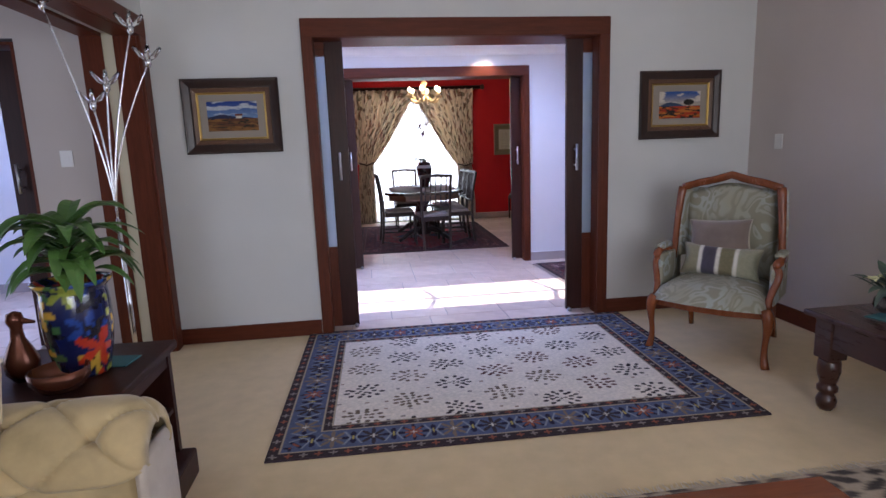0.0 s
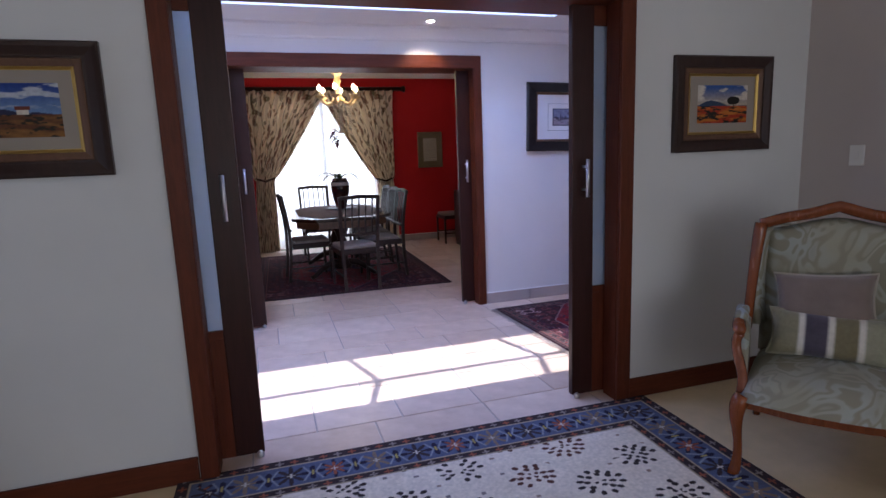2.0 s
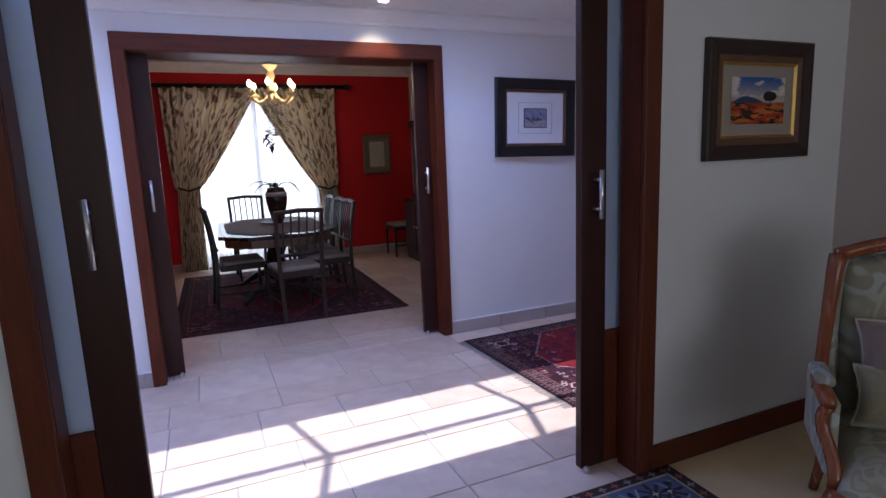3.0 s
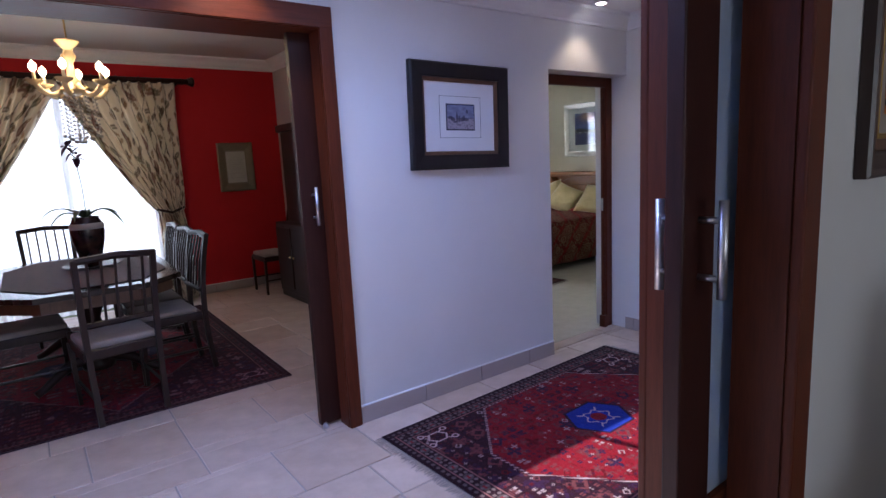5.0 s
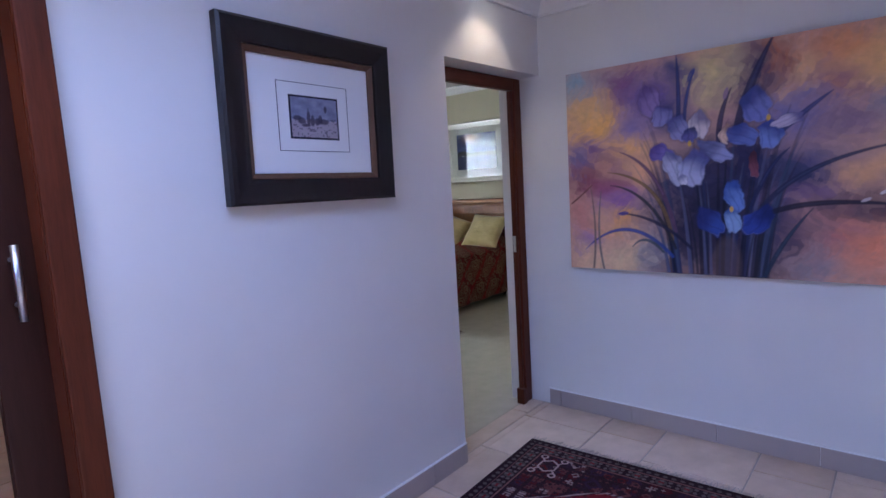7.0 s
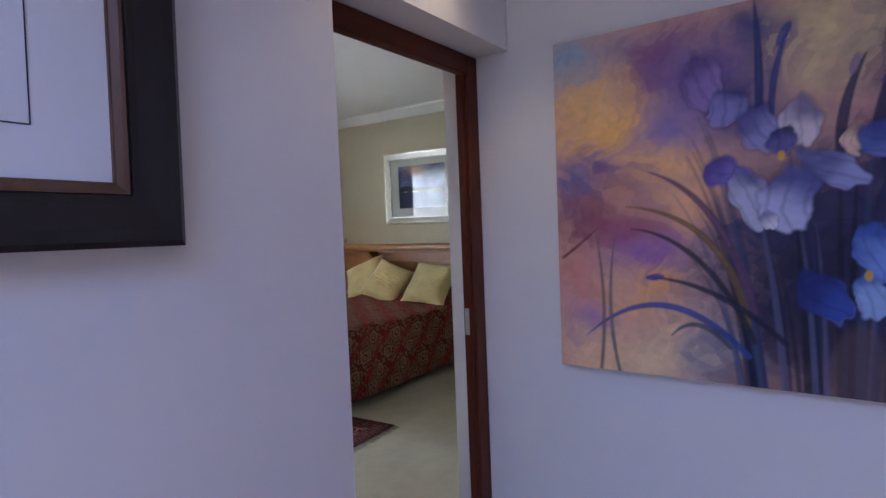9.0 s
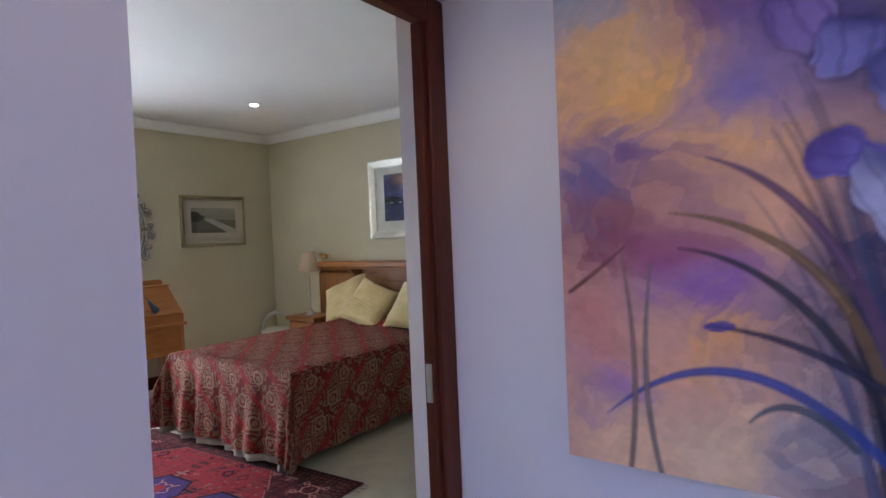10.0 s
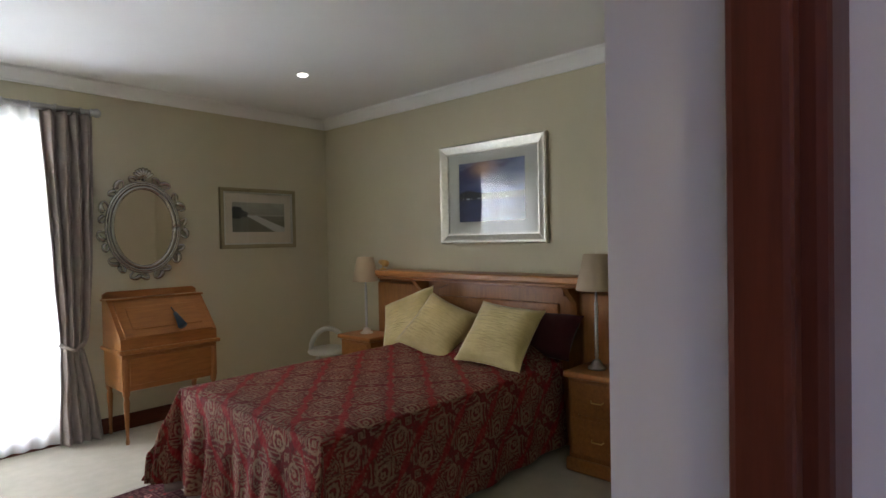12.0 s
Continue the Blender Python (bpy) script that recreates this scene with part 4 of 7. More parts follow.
        tone = dab(tone, smooth01(np.sin(qx / rw * 9 + 2 * qy / rh + 4 * fbm(u * 9, v * 9, k + 3)), 0.5, 0.95) * 0.30, rgb(*c) * 0.5)
        col = dab(col, smooth01(1.12 - e, -0.04, 0.10) * 0.28, rgb(34, 38, 84))
        col = dab(col, body * 0.92, tone)
        return dab(col, smooth01(0.06 - abs(e - 0.93), 0, 0.05) * body * smooth01(fall, 0.45, 0.9) * 0.14, rgb(206, 204, 226))

    VIO, PALE, BLU, DEEP = (104, 108, 168), (186, 188, 216), (56, 84, 176), (40, 54, 138)
    petals = [(0.30, 0.82, 0.4, 0.060, 0.075, (112, 84, 150), (150, 124, 186)), (0.33, 0.74, -0.3, 0.05, 0.05, (90, 84, 156), (140, 136, 196)), (0.335, 0.57, 1.0, 0.035, 0.055, (92, 74, 170), (124, 110, 200)),
              (0.395, 0.67, 0.3, 0.050, 0.065, (92, 92, 160), (146, 146, 200)), (0.455, 0.68, -0.25, 0.045, 0.065, (150, 140, 180), (226, 212, 214)), (0.425, 0.63, 0.0, 0.03, 0.04, (50, 48, 110), (96, 92, 160)),
              (0.375, 0.50, 0.35, 0.048, 0.085, VIO, PALE), (0.50, 0.555, 1.05, 0.040, 0.085, VIO, (160, 164, 212)), (0.435, 0.49, -0.1, 0.060, 0.085, (104, 108, 180), (190, 192, 226)), (0.405, 0.43, 0.5, 0.024, 0.020, (160, 160, 205), (226, 226, 240)),
              (0.535, 0.63, 0.1, 0.022, 0.055, (196, 150, 130), (236, 200, 170)), (0.61, 0.74, 0.2, 0.060, 0.070, (74, 84, 160), (120, 128, 200)), (0.58, 0.62, 0.9, 0.040, 0.060, (70, 84, 168), (110, 126, 200)), (0.65, 0.61, 0.1, 0.055, 0.065, (64, 84, 176), (124, 146, 216)), (0.70, 0.66, -1.2, 0.030, 0.065, (130, 120, 180), (206, 190, 214)),
              (0.61, 0.49, 0.1, 0.020, 0.055, (96, 42, 60), (140, 70, 84)), (0.555, 0.36, 0.15, 0.034, 0.070, (62, 96, 190), (120, 150, 220)), (0.49, 0.24, 0.8, 0.048, 0.075, DEEP, BLU), (0.62, 0.25, -0.7, 0.052, 0.080, (30, 48, 130), (50, 74, 170)), (0.55, 0.25, 0.0, 0.032, 0.055, (70, 110, 200), (150, 180, 226))]
    for k, (x, y, a, rw, rh, c, rim) in enumerate(petals):
        col = petal(col, x, y, a, rw, rh, c, rim, k * 3)
    for x, y in ((0.425, 0.60), (0.645, 0.68), (0.548, 0.30)):
        col = dab(col, smooth01(1 - np.hypot((u - x) * 1.42 / 0.010, (v - y) / 0.016), 0, 0.4) * 0.9, rgb(226, 176, 40))
    for x, y, a, l, c in ((0.205, 0.285, 0.1, 0.030, (70, 62, 150)), (0.43, 0.90, 1.1, 0.035, (60, 72, 140)), (0.53, 0.80, 1.3, 0.03, (150, 120, 150)), (0.92, 0.36, 0.5, 0.02, (220, 210, 210)), (0.88, 0.33, 0.4, 0.02, (206, 190, 190))):
        px, py = (u - x) * 1.42, v - y
        col = dab(col, smooth01(1 - np.hypot((px * math.cos(a) + py * math.sin(a)) / l, (py * math.cos(a) - px * math.sin(a)) / (l * 0.35)), 0, 0.25) * 0.85, rgb(*c))
    col = dab(col, smooth01(1 - np.hypot((u - 0.535) / 0.05, (v - 0.05) / 0.15), 0, 0.3) * 0.55, rgb(96, 78, 82))
    streak = fbm(u * 60 + v * 30, v * 60 - u * 22, 90)
    grey = (col @ np.array((0.30, 0.55, 0.15)))[:, None]
    return (col * 0.92 + grey * np.array((0.085, 0.08, 0.075))) * (0.92 + 0.2 * streak)[:, None]


IY0, IY1, IZ0, IZ1 = 6.38, 7.942, 0.897, 1.997
iris = thing("iris_canvas", "large unframed canvas of blue irises on a warm ground", "painting", pose(HX1, (IY0 + IY1) / 2, (IZ0 + IZ1) / 2, 0, 0, -90))
part("stretcher", boxes((-(IY1 - IY0) / 2, (IY1 - IY0) / 2, -0.045, -0.002, -(IZ1 - IZ0) / 2, (IZ1 - IZ0) / 2)), plaster("canvas_edge", (0.30, 0.24, 0.24), 0.2), iris, "painted canvas edge")
sheet("canvas_face", CANVAS, 420, 296, lambda u, v: ((u - 0.5) * (IY1 - IY0), -0.0465 + 0 * u, (v - 0.5) * (IZ1 - IZ0)), iris_paint, iris, "oil painting of blue irises")


# ---- rugs ----
def cell(x, n):
    return np.floor(x * n), np.mod(x * n, 1) - 0.5


def flower(px, py, petals, r):
    a, d = np.arctan2(py, px), np.hypot(px, py)
    return d < r * (0.62 + 0.38 * np.cos(petals * a))


def rug(name, label, m, w, h, paint, nu, nv, fringe=None, z=0.010):
    r = thing(name, label, "rug", m)
    part("pile_edge", boxes((-w / 2, w / 2, -h / 2, h / 2, 0.0005, z - 0.002)), fabric("rug_binding", (0.05, 0.03, 0.04)), r, "dark bound edge")
    sheet("woven_face", RUG, nu, nv, lambda u, v: ((u - 0.5) * w, (v - 0.5) * h, z + 0.0016 * (fbm(u * 9, v * 9, 2) - 0.5)), paint, r, "woven patterned face")
    if fringe:
        bm = bmesh.new()
        rnd = random.Random(5)
        n = int(h / 0.012)
        for sx in (-1, 1):
            for k in range(n):
                y = -h / 2 + (k + 0.5) * h / n
                e = rnd.uniform(0.035, 0.06)
                tube([(sx * w / 2, y, z * 0.6), (sx * (w / 2 + e * 0.5), y + rnd.uniform(-0.006, 0.006), 0.005), (sx * (w / 2 + e), y + rnd.uniform(-0.012, 0.012), 0.003)], [0.0028, 0.0026, 0.0012], 4, bm)
        tagged(part("fringe", bm, fringe, r, "short knotted fringe"), kind="stuff")
    return r


CREAM_C, BLUE_C, NAVY_C, RUST_C = rgb(226, 214, 196), rgb(98, 108, 136), rgb(40, 36, 58), rgb(150, 84, 60)


def cream_rug(u, v):
    W, H = 2.42, 1.79
    x, y = u * W, v * H
    edge = np.minimum(np.minimum(x, W - x), np.minimum(y, H - y))
    col = np.broadcast_to(CREAM_C, (len(u), 3)) * (0.93 + 0.12 * fbm(u * 14, v * 10, 4))[:, None]
    # sprigs: two rings of small leaves round a few dots, in staggered columns
    fx_, fy_ = (x - 0.28) / (W - 0.56) * 7, (y - 0.28) / (H - 0.56) * 4
    i = np.floor(fx_)
    px = (np.mod(fx_, 1) - 0.5) * (W - 0.56) / 7
    yy = fy_ + 0.25 - 0.5 * np.mod(i, 2)
    j, py = np.floor(yy), (np.mod(yy, 1) - 0.5) * (H - 0.56) / 4
    px, py = px + 0.03 * (lattice(i, j, 12) - 0.5), py + 0.03 * (lattice(i, j, 13) - 0.5)
    pick = lattice(i, j, 3)[:, None]
    pal = np.where(pick > 0.72, rgb(92, 58, 50), np.where(pick > 0.25, rgb(58, 50, 50), rgb(112, 96, 80)))
    d, a = np.hypot(px, py * 1.2), np.arctan2(py * 1.2, px) + 6.28 * lattice(i, j, 14)
    for radius, n, long_, wide_, seed_ in ((0.092, 12, 0.018, 0.0125, 21), (0.056, 8, 0.016, 0.0125, 22), (0.022, 4, 0.012, 0.010, 23)):
        k = a * n / 6.2832
        near = (np.mod(k, 1) - 0.5) * 6.2832 / n * radius
        m = np.hypot((d - radius - 0.02 * (lattice(np.floor(k), i + 7 * j, seed_) - 0.5)) / long_, near / wide_) < 1
        col = np.where((m & (lattice(np.floor(k), i + 5 * j, seed_ + 5) > 0.12))[:, None], pal, col)
    jx, gx = cell(x, 8.5)
    jy, gy = cell(y, 8.5)
    tiny = (np.maximum(abs(gx + 0.6 * (lattice(jx, jy, 5) - 0.5)), abs(gy + 0.6 * (lattice(jx, jy, 6) - 0.5)) * 1.2) < 0.085) & (lattice(jx, jy, 7) > 0.35) & (d > 0.125)
    col = dab(col, tiny * 0.8, np.where((lattice(jx, jy, 9) > 0.5)[:, None], rgb(84, 74, 80), rgb(130, 100, 84)))
    # border bands
    band = lambda a, b: (edge >= a) & (edge < b)
    col = np.where(band(0, 0.28)[:, None], BLUE_C * 0.74, col)
    along = np.where(np.minimum(x, W - x) < np.minimum(y, H - y), y, x)
    across = edge - 0.145
    for n, c, r, pet, ph in ((5.2, NAVY_C, 0.080, 8, 0.0), (5.2, RUST_C, 0.056, 8, 0.0), (5.2, CREAM_C * 0.8, 0.018, 4, 0.0), (5.2, NAVY_C, 0.055, 4, 0.5), (5.2, rgb(178, 160, 90), 0.02, 4, 0.5)):
        k = np.floor(along * n + ph)
        f = (np.mod(along * n + ph, 1) - 0.5) / n
        alt = np.where((np.mod(k, 3) > 1.5)[:, None], rgb(58, 48, 52), rgb(126, 108, 92))
        cc = np.where((np.mod(k, 3) > 0.5)[:, None], alt if r > 0.05 and pet == 8 else np.broadcast_to(c, alt.shape), c)
        col = np.where((flower(f, across, pet, r) & band(0.06, 0.23))[:, None], cc, col)
    fy = (np.mod(along * 5.2 + 0.5, 1) - 0.5) / 5.2
    wish = (abs(abs(fy) - 0.5 * abs(across) - 0.012) < 0.005) & (abs(across) < 0.06)
    col = np.where((wish & band(0.06, 0.23))[:, None], rgb(136, 142, 152), col)
    for a, b in ((0.0, 0.055), (0.235, 0.28)):
        col = np.where(band(a, b)[:, None], rgb(58, 46, 48), col)
        f = (np.mod(along * 15, 1) - 0.5) / 15
        col = np.where((flower(f, edge - (a + b) / 2, 4, 0.02) & band(a, b))[:, None], np.where((np.mod(np.floor(along * 15), 2) > 0.5)[:, None], RUST_C, rgb(140, 128, 120)), col)
    for a in (0.056, 0.231, 0.279):
        col = np.where(band(a - 0.004, a + 0.004)[:, None], rgb(196, 178, 150) * 0.7, col)
    return col * (0.88 + 0.2 * vnoise(x * 90, y * 90, 3))[:, None]


rug("patterned_rug", "cream rug with scattered sprigs and a blue border", pose(1.651, 5.03, 0, 0, 0, -0.8), 2.42, 1.79, cream_rug, 500, 370)


def tribal(W, H, field, dark, panel, motif, seed, medallions=3):
    """A red tribal carpet: dark outer field, hooked motifs, a red hexagonal centre and small medallions."""
    def paint(u, v):
        x, y = (u - 0.5) * W, (v - 0.5) * H
        ex, ey = W / 2 - abs(x), H / 2 - abs(y)
        edge = np.minimum(ex, ey)
        along = np.where(ex < ey, y, x)
        col = np.broadcast_to(dark, (len(u), 3)).copy()
        hexa = np.maximum(np.maximum(abs(y) - (H / 2 - 0.13), abs(x) - (W / 2 - 0.30)), (abs(y) + 1.23 * abs(x) - 1.23 * (W / 2 - 0.30) - 0.125 * H / 1.32) / 1.58)
        col = np.where((hexa < 0)[:, None], field, col)
        # field of small devices
        for n, r, s in ((7.5, 0.36, 1), (15, 0.34, 2), (30, 0.30, 3)):
            i, fx = cell(x, n)
            j, fy = cell(y, n)
            pick = lattice(i, j, seed + s)
            kind = lattice(i, j, seed + s + 20)
            d = np.maximum(abs(fx), abs(fy))
            dd = abs(fx) + abs(fy)
            shape = np.where(kind > 0.66, (dd < r) & (dd > r * 0.55), np.where(kind > 0.33, (d < r) & (abs(np.mod(abs(fx) * 8, 1) - 0.5) > 0.22) & (abs(fy) > 0.08), flower(fx, fy, 4, r)))
            pal = np.where((pick > 0.91)[:, None], motif * 0.7, np.where((pick > 0.60)[:, None], field * 0.55 + np.array((0.035, 0.03, 0.028)), np.where((pick > 0.35)[:, None], rgb(50, 26, 50), field * 0.55)))
            col = np.where((shape & (pick > 0.22))[:, None], pal * 0.9, col)
        line = abs(hexa) < 0.007
        dash = np.mod((x + y) * 34, 1) > 0.5
        col = np.where(line[:, None], np.where(dash[:, None], motif * 0.75, rgb(60, 20, 34)), col)
        for k in range(medallions):
            cx = (k - (medallions - 1) / 2) * W * 0.24
            q = np.maximum(abs(x - cx) * 0.87 + abs(y) * 0.5 - 0.17, abs(y) - 0.15)
            col = np.where((q < 0)[:, None], panel, col)
            col = np.where((abs(q) < 0.008)[:, None], rgb(40, 20, 40), col)
            px, py = x - cx, y
            hookd = abs(np.hypot(px, py * 1.1) - 0.075 - 0.012 * np.cos(6 * np.arctan2(py, px)))
            arm = (abs(abs(px) - abs(py) * 0.9) < 0.006) & (np.hypot(px, py) < 0.12) & (np.hypot(px, py) > 0.08)
            col = np.where(((hookd < 0.005) | arm)[:, None], motif, col)
            col = np.where((np.hypot(px, py) < 0.045)[:, None], field, col)
        # corner hooks
        for sx in (-1, 1):
            for sy in (-1, 1):
                px, py = x - sx * (W / 2 - 0.22), y - sy * (H / 2 - 0.21)
                hookd = abs(np.maximum(abs(px) * 0.8 + abs(py) * 0.5, abs(py)) - 0.045)
                curl = abs(np.hypot(abs(px) - 0.075, abs(py) - 0.055) - 0.016)
                arm = (abs(abs(px) - 0.03 - (abs(py) - 0.03)) < 0.006) & (abs(py) < 0.055) & (abs(py) > 0.03)
                col = np.where(((hookd < 0.0045) | (curl < 0.0045) | arm)[:, None], motif, col)
        band = lambda a, b: (edge >= a) & (edge < b)
        col = np.where(band(0, 0.13)[:, None], dark * 0.8, col)
        for n, o, r, c in ((9, 0.085, 0.026, motif * 0.16), (9, 0.085, 0.012, field), (27, 0.100, 0.010, motif * 0.30), (27, 0.070, 0.010, motif * 0.30), (26, 0.03, 0.011, motif * 0.22)):
            f = (np.mod(along * n, 1) - 0.5) / n
            col = np.where((np.hypot(f, edge - o) < r)[:, None], c, col)
        col = np.where((band(0.050, 0.056) | band(0.118, 0.125))[:, None], rgb(150, 100, 96) * 0.6, col)
        return col * (0.86 + 0.26 * vnoise(x * 95, y * 95, seed))[:, None]
    return paint


FRINGE = fabric("rug_fringe_wool", (0.40, 0.34, 0.30), weave=300)
rug("tribal_rug", "deep red tribal rug with a blue medallion on hall tiles", pose(3.834, 7.285, 0, 0, 0, 2.0), 2.0, 1.32, tribal(2.0, 1.32, rgb(112, 16, 26), rgb(42, 17, 26), rgb(30, 44, 124), rgb(176, 150, 146), 3, 1), 440, 300, FRINGE)
rug("dining_rug", "dark red and navy carpet under the dining table", pose(1.785, 10.53, 0, 0, 0, -1.2), 2.10, 2.75, tribal(2.14, 2.75, rgb(120, 14, 32), rgb(52, 13, 26), rgb(50, 34, 70), rgb(150, 110, 116), 17, 2), 260, 330)
rug("bedside_rug", "red and navy tribal rug on the bedroom carpet", pose(5.687, 10.683, 0, 0, 0, 93.3), 2.10, 1.22, tribal(2.06, 1.22, rgb(150, 42, 50), rgb(78, 26, 38), rgb(70, 50, 110), rgb(190, 130, 120), 29), 360, 220, FRINGE)


# ---- soft furnishings ----
def cushion(name, label, m, w, h, d, material, nu=22, paint=None, category="cushion", piping=None, pinch=0.10):
    """A stuffed square cushion standing in its own x-z plane, plump in the middle and drawn in at the corners."""
    c = thing(name, label, category, m)
    def shape(sign):
        def place(u, v):
            a, b = 2 * u - 1, 2 * v - 1
            fat = ((1 - a ** 4) * (1 - b ** 4)).clip(0) ** 0.55
            k = 1 - pinch * (1 - abs(b) ** 2) * abs(a) ** 3
            q = 1 - pinch * (1 - abs(a) ** 2) * abs(b) ** 3
            wr = 0.012 * (fbm(u * 6, v * 6, 9) - 0.5) * fat
            return a * w / 2 * k, sign * (d / 2 * fat + wr), b * h / 2 * q + h / 2
        return place
    for sign in (-1, 1):
        sheet("cover", material, nu, nu, shape(sign), paint, c)
    if piping:
        edge = []
        for k in range(65):
            s = k / 16
            side, f = int(s) % 4, s - int(s)
            a, b = ((2 * f - 1, -1), (1, 2 * f - 1), (1 - 2 * f, 1), (-1, 1 - 2 * f))[side]
            edge.append((a * w / 2 * (1 - pinch * (1 - b * b) * abs(a) ** 3), 0, b * h / 2 * (1 - pinch * (1 - a * a) * abs(b) ** 3) + h / 2))
        part("piping", tube(edge, 0.006, 6), piping, c, "corded edge", True)
    return c


def drape(name, label, top_x0, top_x1, y, z_top, tie, z_tie, tie_w, foot_x0, foot_x1, z_foot, material, paint=None, folds=9, depth=0.045, nu=150, nv=90, inner="right", tieback=None):
    """A curtain hung from z_top, caught in at a tie-back and falling to the floor. inner: the side of it that swings in."""
    c = thing(name, label, "curtain")
    def place(u, v):
        z = z_foot + (z_top - z_foot) * v
        up = np.clip((z - z_tie) / (z_top - z_tie), 0, 1)
        low = np.clip((z_tie - z) / (z_tie - z_foot), 0, 1)
        e = up ** 0.85 if inner == "none" else np.where(up > 0, up, 0)
        swing = e ** 0.86
        plain = e ** 0.3
        lo = np.where(z >= z_tie, tie - tie_w / 2 + (top_x0 - tie + tie_w / 2) * (plain if inner == "right" else swing), tie - tie_w / 2 + (foot_x0 - tie + tie_w / 2) * low ** 0.7)
        hi = np.where(z >= z_tie, tie + tie_w / 2 + (top_x1 - tie - tie_w / 2) * (swing if inner == "right" else plain), tie + tie_w / 2 + (foot_x1 - tie - tie_w / 2) * low ** 0.7)
        wob = u + 0.018 * np.sin(7 * v + 9 * u)
        d = depth * (0.55 + 0.45 * np.abs(z - z_tie) / (z_top - z_tie)).clip(0.4, 1)
        yy = y + d * np.sin(2 * np.pi * folds * wob) * (0.75 + 0.5 * fbm(u * 5, v * 2, 3)) + 0.012 * np.sin(30 * v + 20 * u) * (1 - v)
        return lo + (hi - lo) * u, yy, z
    sheet("cloth", material, nu, nv, place, paint, c, "", 0.003)
    if tieback:
        part("tieback", tube([(tie - tie_w / 2 - 0.012, y, z_tie + 0.03), (tie, y - depth - 0.018, z_tie - 0.015), (tie + tie_w / 2 + 0.012, y, z_tie + 0.03)], 0.014, 8), tieback, c, "corded tie-back", True)
    return c


def net(name, label, x0, x1, y, z0, z1, folds=14, category="sheer curtain"):
    c = thing(name, label, category)
    sheet("net", SHEER, 160, 8, lambda u, v: (x0 + (x1 - x0) * u, y + 0.02 * np.sin(2 * np.pi * folds * u + 0.6 * v), z0 + (z1 - z0) * v), None, c)
    part("heading_tape", boxes((x0, x1, y - 0.006, y + 0.006, z1, z1 + 0.03)), plaster("white_tape", (0.7, 0.7, 0.7)), c, "white heading tape")
    return c


def rod(name, label, x0, x1, y, z, r, material, wall_y):
    c = thing(name, label, "curtain rod")
    part("pole", tube([(x0, y, z), (x1, y, z)], r, 14), material, c, "", True)
    for x, s in ((x0, -1), (x1, 1)):
        f = lathe([(r * 0.6, 0), (r * 1.5, 0.008), (r * 1.2, 0.02), (r * 1.7, 0.035), (r * 1.75, 0.05), (r * 1.2, 0.068), (r * 0.3, 0.075)], 14)
        bmesh.ops.transform(f, matrix=pose(x, y, z, 0, 90 * s, 0), verts=f.verts[:])
        part("finial", f, material, c, "turned finial", True)
    for x in (x0 + 0.12, (x0 + x1) / 2, x1 - 0.12):
        part("bracket", tube([(x, y, z - r), (x, wall_y, z - r - 0.01)], 0.012, 8), material, c, "", True)
    for k in range(12):
        x = x0 + 0.06 + (x1 - x0 - 0.12) * k / 11
        part("curtain_ring", tube([(x, y + (r + 0.008) * math.cos(a), z + (r + 0.008) * math.sin(a)) for a in (j * math.pi / 6 for j in range(13))], 0.004, 5), material, c, "", True)
    return c


# ---- dining room ----
BLACK_WOOD = wood("black_stained_wood", (0.026, 0.013, 0.011), 0.36, spec=0.3)
SEAT_CLOTH = fabric("grey_seat_cloth", (0.30, 0.26, 0.23), weave=320)


def floral(u, v):
    x, y = u * 1.9, v * 2.4
    col = np.broadcast_to(rgb(244, 234, 216), (len(u), 3)) * (0.9 + 0.2 * fbm(u * 8, v * 8, 1))[:, None]
    for n, r, s, c in ((5, 0.40, 1, rgb(126, 66, 52)), (6, 0.34, 2, rgb(104, 96, 66)), (8, 0.36, 3, rgb(84, 60, 46)), (10, 0.34, 4, rgb(150, 118, 84))):
        i, fx = cell(x + 0.02 * np.sin(y * 20), n)
        j, fy = cell(y + 0.5 / n * np.mod(i, 2), n * 0.8)
        fx, fy = fx + 0.4 * (lattice(i, j, s) - 0.5), fy + 0.4 * (lattice(i, j, s + 5) - 0.5)
        a = lattice(i, j, s + 9) * 6.28
        qx, qy = fx * np.cos(a) + fy * np.sin(a), -fx * np.sin(a) + fy * np.cos(a)
        m = (np.hypot(qx / 0.42, qy / 0.17) < 1) & (lattice(i, j, s + 14) > 0.62)
        vein = abs(qy) < 0.022
        col = dab(col, m * (0.8 - 0.35 * vein), c)
    vine = abs(np.mod(x * 5 + 0.22 * np.sin(y * 13), 1) - 0.5) < 0.04
    return dab(col, vine * 0.6, rgb(84, 66, 50))


rod("dining_curtain_rod", "dark wooden curtain pole with turned finials", 0.62, 3.10, 12.30, 2.46, 0.030, BLACK_WOOD, DY1)
drape("dining_curtain", "cream floral curtain tied back beside the window", 0.70, 1.92, 12.31, 2.44, 0.93, 1.12, 0.26, 0.74, 1.06, 0.02, CURTAIN, floral, 11, 0.05, 200, 150, "right", BLACK_WOOD)
drape("dining_curtain", "cream floral curtain tied back beside the window", 1.80, 2.96, 12.31, 2.44, 2.77, 1.04, 0.26, 2.66, 2.96, 0.02, CURTAIN, floral, 11, 0.05, 200, 150, "left", BLACK_WOOD)
net("dining_sheer", "white sheer curtain over the bright dining window", 0.95, 2.78, 12.41, 0.03, 2.40, 18)


